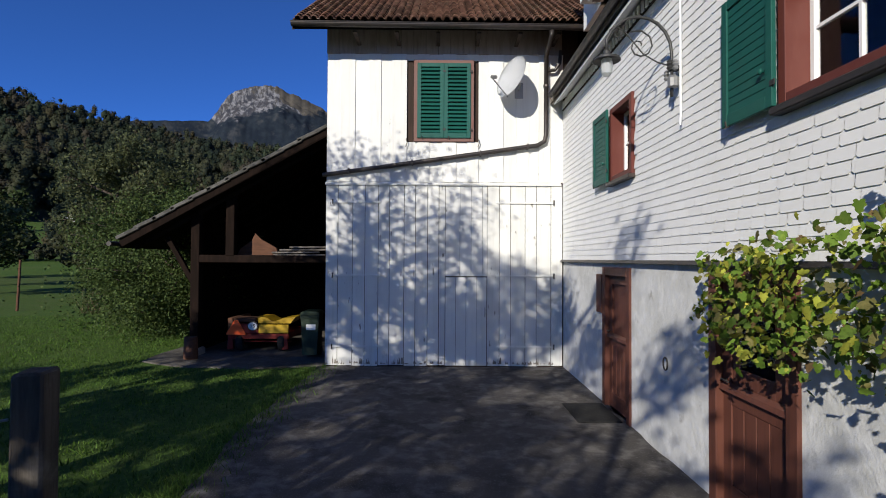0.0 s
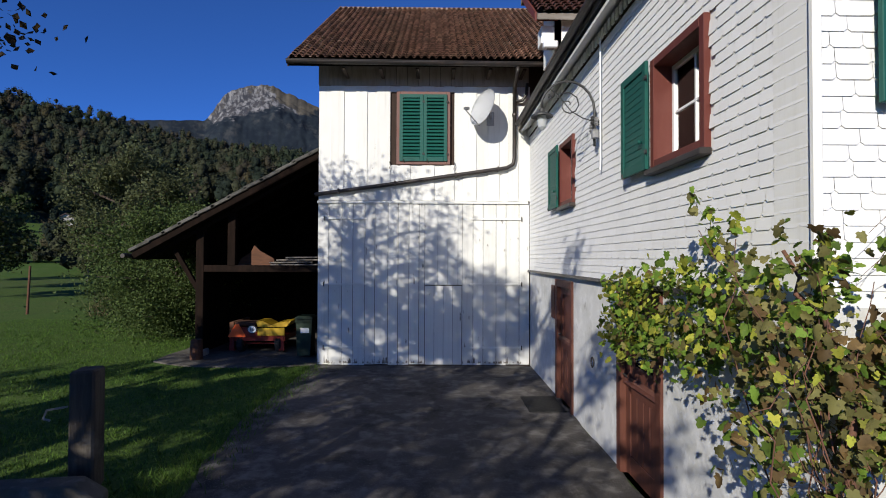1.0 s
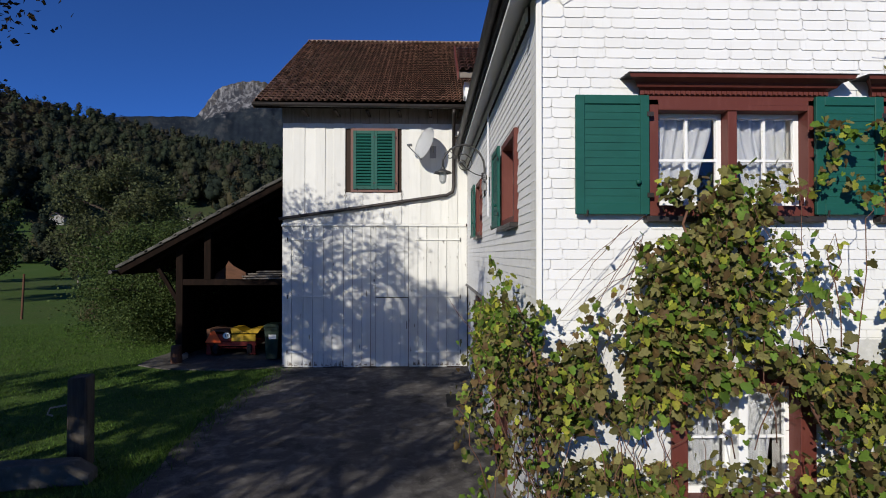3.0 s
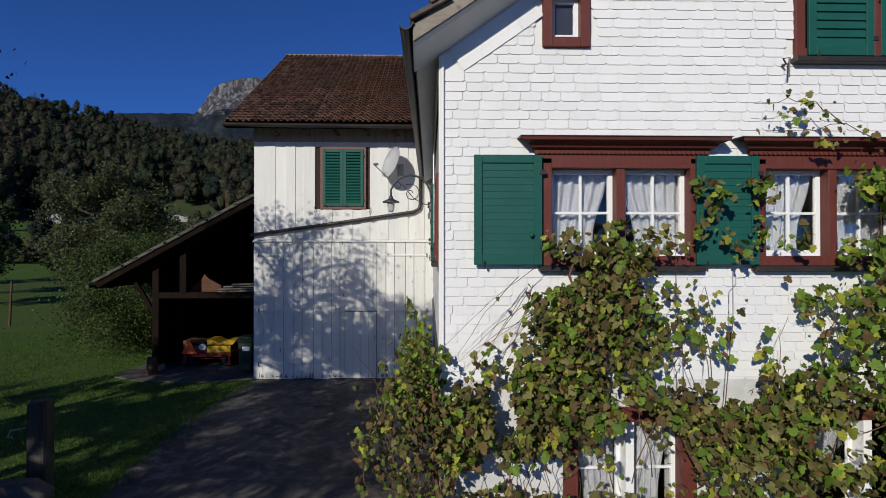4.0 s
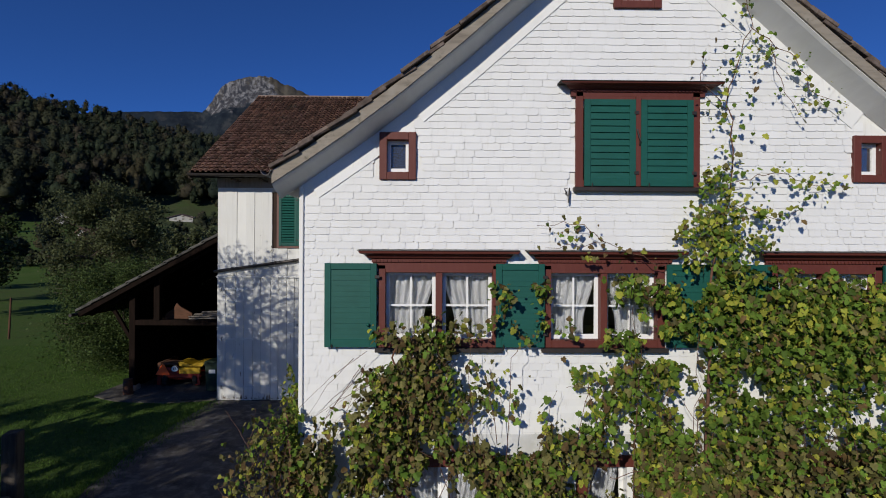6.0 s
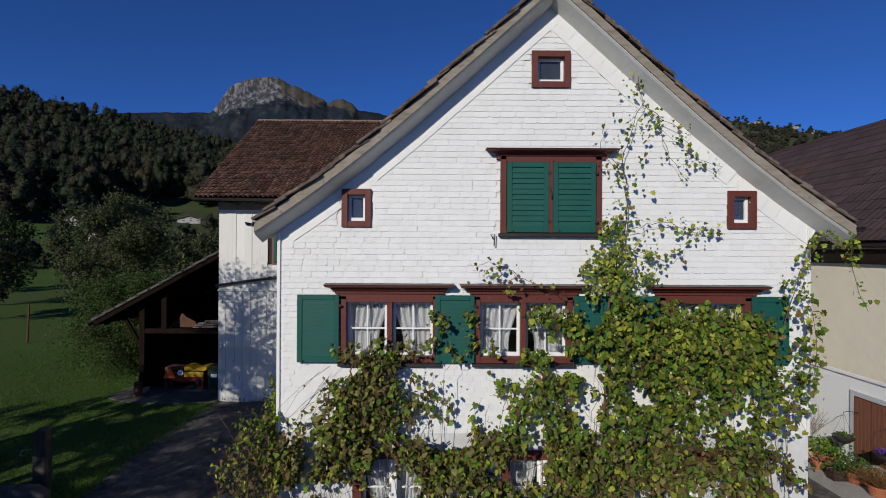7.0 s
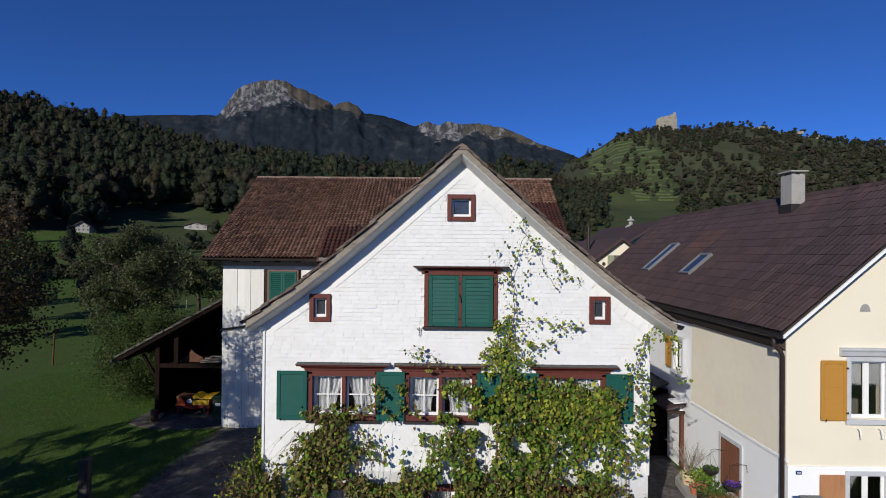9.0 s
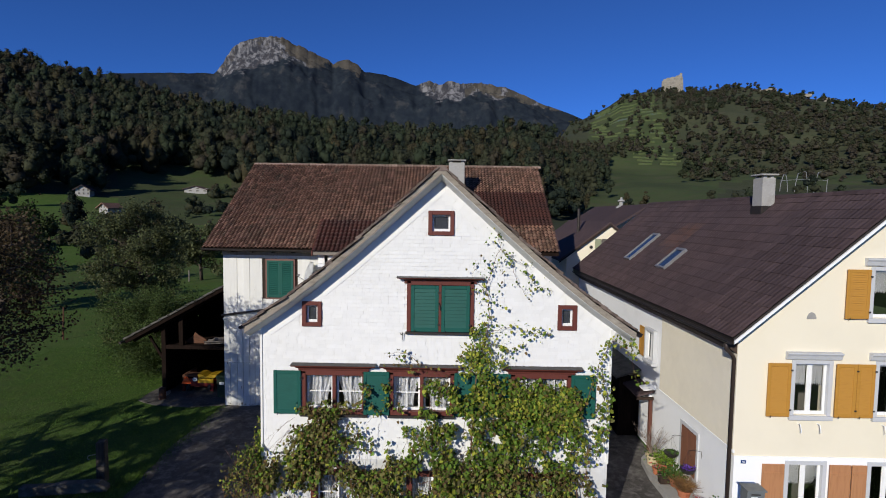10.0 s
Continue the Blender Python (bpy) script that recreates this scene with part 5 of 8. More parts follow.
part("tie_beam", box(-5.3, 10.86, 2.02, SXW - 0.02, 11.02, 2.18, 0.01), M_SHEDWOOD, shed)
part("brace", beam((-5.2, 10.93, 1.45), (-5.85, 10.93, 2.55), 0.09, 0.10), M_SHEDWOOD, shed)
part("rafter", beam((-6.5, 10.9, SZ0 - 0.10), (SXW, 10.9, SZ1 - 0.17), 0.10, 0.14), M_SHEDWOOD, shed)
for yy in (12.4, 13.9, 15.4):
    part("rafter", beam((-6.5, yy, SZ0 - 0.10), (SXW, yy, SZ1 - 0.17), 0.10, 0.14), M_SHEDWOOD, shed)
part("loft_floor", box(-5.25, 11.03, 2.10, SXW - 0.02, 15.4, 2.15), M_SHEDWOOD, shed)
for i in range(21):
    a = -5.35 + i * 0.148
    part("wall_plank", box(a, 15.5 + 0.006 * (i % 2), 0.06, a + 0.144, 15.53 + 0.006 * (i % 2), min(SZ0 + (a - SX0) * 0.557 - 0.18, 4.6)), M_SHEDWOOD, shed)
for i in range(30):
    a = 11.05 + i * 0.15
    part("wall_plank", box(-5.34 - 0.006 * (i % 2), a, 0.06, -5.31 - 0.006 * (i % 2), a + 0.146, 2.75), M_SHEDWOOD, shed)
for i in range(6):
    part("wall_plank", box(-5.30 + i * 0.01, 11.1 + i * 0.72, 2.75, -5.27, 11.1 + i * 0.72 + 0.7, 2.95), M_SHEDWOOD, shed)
part("gutter_pipe", tube([(SX0 - 0.06, SY0 - 0.25, SZ0 - 0.06), (SX0 - 0.06, SY1, SZ0 - 0.09)], 0.05, seg=10), M_GUTTER, shed, "dark eave gutter")
part("footing", box(-5.40, 10.75, 0.0, -5.08, 11.1, 0.22, 0.03), M_CONCRETE, shed, "rough stone footing")

# things in the shed
M_SAWN = mat("brown_old_timber", (0.11, 0.05, 0.028), 0.85, vary=[((4, 22, 22), 4, (0.065, 0.03, 0.018), 0.45, 0.75)], bump=[((8, 40, 40), 0.4, 0.005)])
M_YELLOW = mat("yellow_plastic", (0.40, 0.25, 0.012), 0.5, vary=[(6, 3, (0.22, 0.125, 0.01), 0.5, 0.8)])
M_REDPL = mat("red_painted_steel", (0.17, 0.014, 0.009), 0.6, vary=[(6, 3, (0.10, 0.010, 0.007), 0.5, 0.8)])
M_ORANGE = mat("orange_reflector", (1.0, 0.13, 0.025), 0.4)
M_RUBBER = mat("black_rubber", (0.016, 0.016, 0.016), 0.9, vary=[(20, 3, (0.035, 0.033, 0.03), 0.5, 0.8)])
M_BIN = mat("dark_green_bin_plastic", (0.010, 0.022, 0.012), 0.5, vary=[(4, 3, (0.03, 0.06, 0.032), 0.5, 0.8)])
stump = thing("log_stump", "short sawn log standing beside the shed post", "log", (-5.08, 10.42, GZ))
part("wood", lathe([(0.0, 0), (0.13, 0), (0.14, 0.1), (0.125, 0.42), (0.12, 0.47), (0, 0.475)], seg=14), M_SAWN, stump)
board_old = thing("timber_board", "brown sawn board leaning in the shed loft", "board", (0, 0, 0))
part("board", prism([(-4.52, 2.17), (-3.62, 2.17), (-3.66, 2.34), (-3.98, 2.52), (-4.12, 2.66), (-4.20, 2.50), (-4.44, 2.33)], "y", 11.30, 11.38), M_SAWN, board_old)
for i, (z, a, b) in enumerate(((2.18, -3.7, -2.6), (2.24, -3.75, -2.75), (2.30, -3.6, -2.5), (2.36, -3.4, -2.6))):
    pl = thing("plank", "grey spare plank stacked in the shed loft", "plank", group="stacked planks")
    part("wood", beam((a, 11.25 + i * 0.07, z), (b, 11.4 + i * 0.05, z + 0.012), 0.16, 0.035), M_OLDWOOD, pl)
part("paper", box(-4.62, 11.1, 2.19, -4.55, 11.15, 2.62), M_OLDWOOD, thing("narrow_slat", "pale upright slat in the shed loft", "slat"))

trailer = thing("farm_trailer", "small yellow and red farm implement with a warning triangle", "trailer", (-4.1, 11.25, GZ + 0.03))
trailer.scale = (0.94, 0.95, 0.80)
part("bed", box(-0.62, 0, 0.34, 0.80, 1.3, 0.50, 0.012), M_REDPL, trailer)
part("rear_board", box(-0.40, -0.04, 0.50, 0.10, 0.0, 0.76, 0.012), M_REDPL, trailer, "red tail board")
part("rear_board", box(0.105, -0.04, 0.50, 0.80, 0.0, 0.74, 0.012), M_YELLOW, trailer, "yellow tail board")
part("side_board", box(-0.64, 0.05, 0.50, -0.52, 1.2, 0.90, 0.012), M_SAWN, trailer, "brown wooden side board")
part("top_board", box(-0.50, 0.04, 0.80, 0.02, 0.5, 0.90, 0.012), M_SAWN, trailer, "brown wooden board")
part("hopper", prism([(0.08, 0.76), (0.82, 0.76), (0.94, 0.94), (0.64, 0.89), (0.42, 0.81), (0.22, 0.93), (0.04, 0.93)], "y", 0.05, 0.7), M_YELLOW, trailer, "yellow hopper")
for xx in (-0.35, 0.62):
    wheel = part("wheel", lathe([(0.10, -0.07), (0.22, -0.08), (0.25, -0.05), (0.25, 0.05), (0.22, 0.08), (0.10, 0.07)], seg=22), M_RUBBER, trailer, "black tyre")
    wheel.matrix_basis = pose(xx, 0.18, 0.25, 0, 90, 0)
    part("rim", lathe([(0, -0.03), (0.10, -0.05), (0.105, 0.05), (0, 0.03)], seg=16), M_REDPL, wheel)
part("axle", tube([(-0.5, 0.18, 0.25), (0.8, 0.18, 0.25)], 0.03), M_REDPL, trailer)
for xx in (-0.55, 0.72):
    part("support", prism([(xx - 0.07, 0.06), (xx + 0.07, 0.06), (xx + 0.04, 0.5), (xx - 0.04, 0.5)], "y", -0.02, 0.04), M_REDPL, trailer)
part("warning_triangle", prism([(-0.62, 0.47), (-0.18, 0.47), (-0.18, 0.50), (-0.36, 0.86), (-0.44, 0.86), (-0.62, 0.50)], "y", -0.075, -0.055), M_ORANGE, trailer, "orange slow-vehicle triangle")
M_SIGNW = mat("white_sign_enamel", (0.75, 0.75, 0.74), 0.4)
disc = part("speed_disc", lathe([(0, 0), (0.125, 0), (0.125, 0.012), (0, 0.012)], seg=24), M_SIGNW, trailer, "round white speed disc with a dark rim")
disc.matrix_basis = pose(-0.02, -0.05, 0.70, 90, 0, 0)
part("rim", lathe([(0.105, 0.0125), (0.125, 0.0125), (0.125, 0.016), (0.105, 0.016)], seg=24), M_GUTTER, disc)
digits = bpy.data.curves.new("digits", "FONT")
digits.body, digits.size, digits.extrude, digits.align_x, digits.align_y = "15", 0.13, 0.002, "CENTER", "CENTER"
digits_tmp = bpy.data.objects.new("digits", digits)
scene.collection.objects.link(digits_tmp)
bpy.context.view_layer.update()
digits_mesh = bpy.data.meshes.new_from_object(digits_tmp.evaluated_get(bpy.context.evaluated_depsgraph_get()))
bpy.data.objects.remove(digits_tmp)
digits_mesh.materials.clear()
digits_mesh.materials.append(M_GUTTER)
dg = part("numerals", digits_mesh, None, disc, "black numerals 15")
dg.matrix_basis = pose(0, 0, 0.0165)

bin_ = thing("wheeled_bin", "dark green wheeled refuse bin beside the barn corner", "bin", (-2.72, 10.55, GZ + 0.03))
bin_.scale = (0.74, 0.8, 0.95)
part("body", prism([(-0.20, 0.06), (0.20, 0.06), (0.25, 0.92), (-0.25, 0.92)], "y", 0, 0.5), M_BIN, bin_)
part("lid", prism([(-0.27, 0.925), (0.27, 0.925), (0.27, 0.96), (0.20, 1.0), (-0.20, 1.0), (-0.27, 0.96)], "y", -0.03, 0.53), M_BIN, bin_)
part("rim", box(-0.265, -0.025, 0.84, 0.265, 0.0, 0.92, 0.008), M_BIN, bin_)
part("sticker", box(-0.10, -0.008, 0.60, 0.16, -0.002, 0.72), M_SIGNW, bin_, "white sticker with grey bars")
for xx in (-0.2, 0.2):
    w = part("wheel", lathe([(0, -0.03), (0.09, -0.03), (0.1, 0), (0.09, 0.03), (0, 0.03)], seg=16), M_RUBBER, bin_)
    w.matrix_basis = pose(xx, 0.45, 0.1, 0, 90, 0)
# ---------------------------------------------------------------- the neighbour's house
NX0, NY0, NY1, NXR = 13.3, 1.78, 16.2, 16.9
NE_X, NE_Z, NR_Z = 13.0, 5.07, 8.45
NM = (NR_Z - NE_Z) / (NXR - NE_X)
NXE = 2 * NXR - NX0
neighbour = thing("neighbour_house", "cream rendered house with a dark brown tiled roof", "house")


def nz_under(x):
    return NR_Z - abs(x - NXR) * NM - 0.2


NW2 = [(14.62, 3.18, 15.40, 4.40), (16.55, 3.18, 17.3, 4.40)]
NW1 = [(14.58, 0.6, 15.38, 2.0), (16.5, 0.6, 17.3, 2.0)]
NW3 = [(16.3, 5.5, 17.3, 6.6)]
N_BAND = 2.17
part("wall", wall_with_holes([(NX0, N_BAND), (NXE, N_BAND), (NXE, nz_under(NXE)), (NXR, nz_under(NXR)), (NX0, nz_under(NX0))], NW2 + NW3, "y", NY0, NY0 + 0.3), M_CREAM, neighbour, "cream rendered upper wall")
part("wall", wall_with_holes([(NX0, 0), (NXE, 0), (NXE, N_BAND), (NX0, N_BAND)], NW1, "y", NY0 - 0.02, NY0 + 0.3), M_WALLWHITE, neighbour, "white rendered lower wall")
part("wall", box(NX0, NY0 + 0.31, 0, NX0 + 0.3, NY1, nz_under(NX0) - 0.02), M_WALLWHITE, neighbour, "white rendered side wall")
part("wall", box(NX0, NY1, 0, NXE, NY1 + 0.3, nz_under(NX0)), M_WALLWHITE, neighbour)
nroof = part("roof", prism([(NE_X, NE_Z - 0.03), (NXR, NR_Z - 0.03), (2 * NXR - NE_X, NE_Z - 0.03), (2 * NXR - NE_X, NE_Z - 0.17), (NXR, NR_Z - 0.17), (NE_X, NE_Z - 0.17)], "y", NY0 - 0.3, NY1 + 0.4), M_GUTTER, neighbour)
# ---------------------------------------------------------------- neighbour details
def flat_tile(w, length):
    th = 0.02
    prof = [(0.0, 0.0), (0.05, 0.0), (0.14, 0.007), (0.26, 0.010), (0.36, 0.002), (0.55, 0.0), (0.64, 0.008), (0.78, 0.007), (0.90, 0.001), (1.0, 0.0)]
    n = len(prof)
    verts, faces = [], []
    for yy, lift in ((0.0, 0.012), (length, 0.0)):
        for side in (0, 1):
            for u, h in prof:
                verts.append((u * w, yy, lift + h - side * th))
    for i in range(n - 1):
        faces.append((i, i + 1, 2 * n + i + 1, 2 * n + i))
        faces.append((i, n + i, n + i + 1, i + 1))
    return verts, faces


tile_field(nroof, (NE_X - 0.05, NY1 + 0.4, NE_Z - 0.01), (0, -1, 0), (NXR - NE_X, 0, NR_Z - NE_Z), 46, 15, 0.33, 0.345,
           lambda p: p.y < 6.6 and p.z < 7.3, None, M_TILEDARK, 6, flat_tile, "dark brown interlocking roof tiles", 0, 0, 0.35,
           (lambda p: 8.9 < p.y < 10.6 and 14.3 < p.x < 15.7 and noise.noise((p.x * 1.3, p.y * 1.1, 0.5)) > -0.22, M_TILERUST, "rust-coloured roof tiles"))
for i in range(38):
    y = NY0 - 0.3 + i * 0.405
    part("ridge_tile", prism([(NXR - 0.14, NR_Z - 0.06), (NXR - 0.08, NR_Z + 0.03), (NXR, NR_Z + 0.06), (NXR + 0.08, NR_Z + 0.03), (NXR + 0.14, NR_Z - 0.06)], "y", y, y + 0.42), M_TILEDARK, nroof)
for side in (-1, 1):
    xo = NE_X if side < 0 else 2 * NXR - NE_X
    part("verge_trim", prism([(xo, NE_Z - 0.16), (NXR, NR_Z - 0.16), (NXR, NR_Z - 0.09), (xo, NE_Z - 0.09)], "y", NY0 - 0.345, NY0 - 0.305), M_WALLWHITE, neighbour, "white verge board")
# depth and dark brown of these boards take in the eave's shadow band
M_EAVE = mat("eave_shadow_brown", (0.060, 0.040, 0.030), 0.8, vary=[((14, 2, 14), 4, (0.04, 0.027, 0.021), 0.45, 0.75)])
part("eave_board", prism([(NE_X - 0.02, NE_Z - 0.26), (NX0, NE_Z - 0.50), (NX0, NE_Z - 0.10), (NE_X - 0.02, NE_Z - 0.18)], "y", NY0 + 0.03, NY1), M_EAVE, neighbour, "sloping eave boards, brown as the shadow band under the eave")
M_PIPE = mat("dark_brown_pipe", (0.055, 0.040, 0.035), 0.5, 0.3, vary=[(6, 3, (0.08, 0.058, 0.05), 0.5, 0.8)])
gutter("gutter", NE_X - 0.09, NY1, NE_Z - 0.12, NE_X - 0.09, NY0 - 0.32, NE_Z - 0.10, parent=neighbour)
part("downpipe", tube([(NE_X - 0.06, NY0 - 0.1, NE_Z - 0.15), (NE_X - 0.06, NY0 - 0.1, NE_Z - 0.32), (NX0 - 0.16, NY0 + 0.0, NE_Z - 0.48), (NX0 - 0.07, NY0 + 0.06, NE_Z - 0.60), (NX0 - 0.07, NY0 + 0.06, 0.1)], 0.046, seg=10), M_PIPE, neighbour, "brown downpipe at the corner", smooth=True)
part("cladding", box(NX0 - 0.03, NY0 + 0.0, 2.32, NX0, 6.02, nz_under(NX0) - 0.02), M_BEIGE, neighbour, "beige scale cladding on the side wall")
vs, fs = [], []
for j in range(21):
    for i in range(18):
        # diamond slates, each lower point lapping over the two below
        y, z = NY0 + 0.12 + (i + 0.5 * (j % 2)) * 0.24, 2.44 + j * 0.125
        if y + 0.12 > 6.01 or z + 0.14 > nz_under(NX0) or y - 0.12 < NY0 + 0.01:
            continue
        b = len(vs)
        x = NX0 - 0.032
        vs += [(x, y, z + 0.13), (x - 0.0060, y + 0.12, z), (x - 0.0062, y, z - 0.13), (x - 0.0004, y - 0.12, z), (x + 0.002, y + 0.12, z), (x + 0.002, y, z - 0.13), (x + 0.002, y - 0.12, z)]
        fs += [(b, b + 1, b + 2, b + 3), (b + 1, b + 4, b + 5, b + 2), (b + 2, b + 5, b + 6, b + 3)]
ob = new("scale_cover", link_mesh("scale_cover", vs, fs, M_BEIGE))
ob.parent = neighbour
tagged(ob, "beige cladding scales", kind="stuff")
part("plinth_band", box(NX0 - 0.045, NY0 - 0.04, 2.25, NX0, 6.03, 2.318, 0.005), M_WALLWHITE, neighbour)
M_GREYSTONE = mat("grey_painted_surround", (0.52, 0.53, 0.55), 0.8, vary=[(4, 3, (0.45, 0.46, 0.48), 0.5, 0.8)])


def plain_window(name, hole, at, rz, label, hood=True, sashes=2, curtained=True):
    w = thing(name, label, "window", at, rz, kind="structure")
    x0, z0, x1, z1 = hole
    b = 0.085
    for q in ((x0 - b, z0 - 0.01, x0 + 0.005, z1 + b), (x1 - 0.005, z0 - 0.01, x1 + b, z1 + b), (x0 + 0.006, z1 - 0.005, x1 - 0.006, z1 + b - 0.001)):
        part("surround", box(q[0], -0.025, q[1], q[2], 0.12, q[3], 0.004), M_GREYSTONE, w, "pale grey surround")
    part("window_sill", box(x0 - b - 0.03, -0.07, z0 - 0.11, x1 + b + 0.03, 0.12, z0 - 0.011, 0.008), M_GREYSTONE, w)
    if hood:
        part("hood", prism([(0.0, z1 + b + 0.02), (-0.06, z1 + b + 0.03), (-0.09, z1 + b + 0.12), (-0.12, z1 + b + 0.16), (-0.12, z1 + b + 0.19), (0.0, z1 + b + 0.2)], "x", x0 - b - 0.16, x1 + b + 0.16), M_GREYSTONE, w, "grey moulded hood")
    step = (x1 - x0) / sashes
    for i in range(sashes):
        s = sash(w, x0 + i * step, z0, x0 + (i + 1) * step, z1, 0.07, (0, 0), 0, 0.055)
        if curtained:
            cx0, cx1 = x0 + i * step + 0.06, x0 + (i + 1) * step - 0.06
            bm = bmesh.new()
            n = 24
            top = [bm.verts.new((cx0 + (cx1 - cx0) * k / n, 0.128 + 0.008 * math.sin(k * 1.9), z1 - 0.05)) for k in range(n + 1)]
            low = [bm.verts.new((cx0 + (cx1 - cx0) * k / n, 0.128 + 0.008 * math.sin(k * 1.9), z1 - 0.52 + 0.035 * math.cos(k * 1.57))) for k in range(n + 1)]
            for k in range(n):
                bm.faces.new((low[k], low[k + 1], top[k + 1], top[k]))
            bmesh.ops.solidify(bm, geom=list(bm.faces), thickness=0.002)
            part("valance", bm, M_CURTAIN, s, "short lace valance", smooth=True)
    return w


M_LIGHTBROWN = mat("sun_bleached_brown_board", (0.43, 0.205, 0.095), 0.7, vary=[((20, 20, 2), 4, (0.34, 0.155, 0.07), 0.45, 0.8)])
NAT = (0, NY0, 0)
OCH = "ochre louvred shutter, folded open on the cream wall"
for i, h in enumerate(NW2 + NW3):
    plain_window("window_%d" % (14 + i), h, NAT, 0, "white two-leaf window with a grey moulded hood on the cream wall")
    for a, b in ((h[0] - (0.54 if i == 1 else 0.66), h[0] - 0.13), (h[2] + 0.13, h[2] + 0.60)):
        shutter("shutter", a, h[1] - 0.02, b, h[3] + 0.02, NAT, 0, label=OCH, material=M_OCHRE, slats=18, tilt=15, group="ochre shutters", rails=2)
for i, h in enumerate(NW1):
    plain_window("window_%d" % (17 + i), h, (0, NY0 - 0.02, 0), 0, "white ground-floor window in a grey surround", hood=False)
    for a, b in ((h[0] - (0.47 if i == 1 else 0.64), h[0] - 0.13), (h[2] + 0.13, h[2] + 0.62)):
        s = thing("shutter", "plain brown board shutter on the white lower wall", "shutter", (0, NY0 - 0.02, 0), group="board shutters")
        part("panel", box(a, -0.075, h[1] - 0.02, b, -0.04, h[3] + 0.02, 0.006), M_LIGHTBROWN, s)
        part("batten", box(a + 0.02, -0.09, h[3] - 0.22, b - 0.02, -0.0755, h[3] - 0.16, 0.004), M_LIGHTBROWN, s)
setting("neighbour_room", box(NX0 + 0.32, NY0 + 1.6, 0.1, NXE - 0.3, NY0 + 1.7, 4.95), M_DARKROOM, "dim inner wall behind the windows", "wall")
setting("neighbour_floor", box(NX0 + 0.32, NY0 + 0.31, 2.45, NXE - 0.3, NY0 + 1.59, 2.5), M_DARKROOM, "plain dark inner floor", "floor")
vent = thing("wall_vent", "small arched vent hole in the cream gable", "vent")
bm = bmesh.new()
prism([(14.92 + 0.11 * math.cos(a * math.pi / 10), 5.45 + 0.16 * math.sin(a * math.pi / 10)) for a in range(11)], "y", NY0 - 0.012, NY0 + 0.01, bm)
part("recess", bm, M_CONCRETE, vent)
for xx in (14.75, 15.2, 16.7):
    hk = thing("flower_box_hook", "small white iron hook under the window", "hook", group="flower box hooks")
    part("hook", tube([(xx, NY0, 2.98), (xx, NY0 - 0.1, 2.98), (xx, NY0 - 0.13, 2.90), (xx + 0.02, NY0 - 0.12, 2.80), (xx + 0.03, NY0 - 0.06, 2.78)], 0.010, seg=6), M_WALLWHITE, hk)
plate = thing("house_sign", "small blue enamel sign with plain bars", "sign")
part("plate", box(13.46, NY0 - 0.04, 2.00, 13.58, NY0 - 0.022, 2.08, 0.003), mat("blue_enamel", (0.01, 0.04, 0.16), 0.3), plate)
part("bar", box(13.485, NY0 - 0.043, 2.03, 13.555, NY0 - 0.0405, 2.05), M_WALLWHITE, plate)
# side wall: white window with ochre shutter, brown shuttered window, porch
NS = (NX0, 0, 0)
w19 = plain_window("window_19", (-7.02, 3.05, -6.42, 4.0), (NX0 - 0.13, 0, 0), -90, "small white side window with a grey frame", hood=False, curtained=False)
shutter("shutter", -7.68, 3.03, -7.14, 4.02, (NX0 - 0.02, 0, 0), -90, label="ochre louvred shutter on the white side wall", material=M_OCHRE, slats=16, tilt=15, group="ochre shutters")
M_SHUTBROWN = mat("brown_shutter_board", (0.205, 0.088, 0.052), 0.65, vary=[((20, 20, 2), 4, (0.165, 0.07, 0.042), 0.45, 0.8)])
w20 = thing("window_20", "side window closed by brown board shutters in a grey surround", "window", (NX0, 0, 0), -90, kind="structure")
for q in ((-4.50, 0.55, -4.40, 1.97), (-3.52, 0.55, -3.42, 1.97), (-4.40, 1.87, -3.52, 1.97), (-4.40, 0.55, -3.52, 0.65)):
    part("surround", box(q[0], -0.03, q[1], q[2], 0.02, q[3], 0.004), M_GREYSTONE, w20)
for a, b in ((-4.395, -3.965), (-3.955, -3.525)):
    lf = part("shutter_leaf", box(a, -0.028, 0.66, b, -0.003, 1.86, 0.004), M_BROWNDOOR, w20, "brown board leaf")
    for k in range(4):
        c = a + 0.01 + k * (b - a - 0.02) / 4
        part("board", box(c + 0.0015, -0.036, 0.67, c + (b - a - 0.02) / 4 - 0.0015, -0.0285, 1.85, 0.002), M_SHUTBROWN, lf)
porch = thing("porch_canopy", "small dark canopy over the neighbour's side door", "canopy")
part("roof", prism([(NX0 - 0.62, 1.98), (NX0 - 0.035, 2.14), (NX0 - 0.035, 2.08), (NX0 - 0.62, 1.92)], "y", 6.35, 7.66), M_TILEDARK, porch)
part("flashing", prism([(NX0 - 0.40, 2.145), (NX0 - 0.004, 2.18), (NX0 - 0.004, 2.22), (NX0 - 0.40, 2.165)], "y", 6.32, 6.8), M_WALLWHITE, porch, "white flashing strip")
part("rafter", box(NX0 - 0.58, 6.38, 1.82, NX0 - 0.04, 6.46, 1.90, 0.006), M_DARKWOOD, porch)
part("post", box(NX0 - 0.16, 6.42, 0.1, NX0 - 0.06, 6.54, 1.86, 0.008), M_BROWNDOOR, porch, "brown post")
# dark boards added in place of the house's shadow on the lane wall
annex = thing("shadow_annex", "annex on the neighbour's side wall, its dark boards standing in for the house's shadow", "annex")
for k in range(5):
    part("wall_plank", box(NX0 - 0.72 + k * 0.143, 7.68, 0.06, NX0 - 0.72 + k * 0.143 + 0.139, 7.72, 2.22), M_SHEDWOOD, annex)
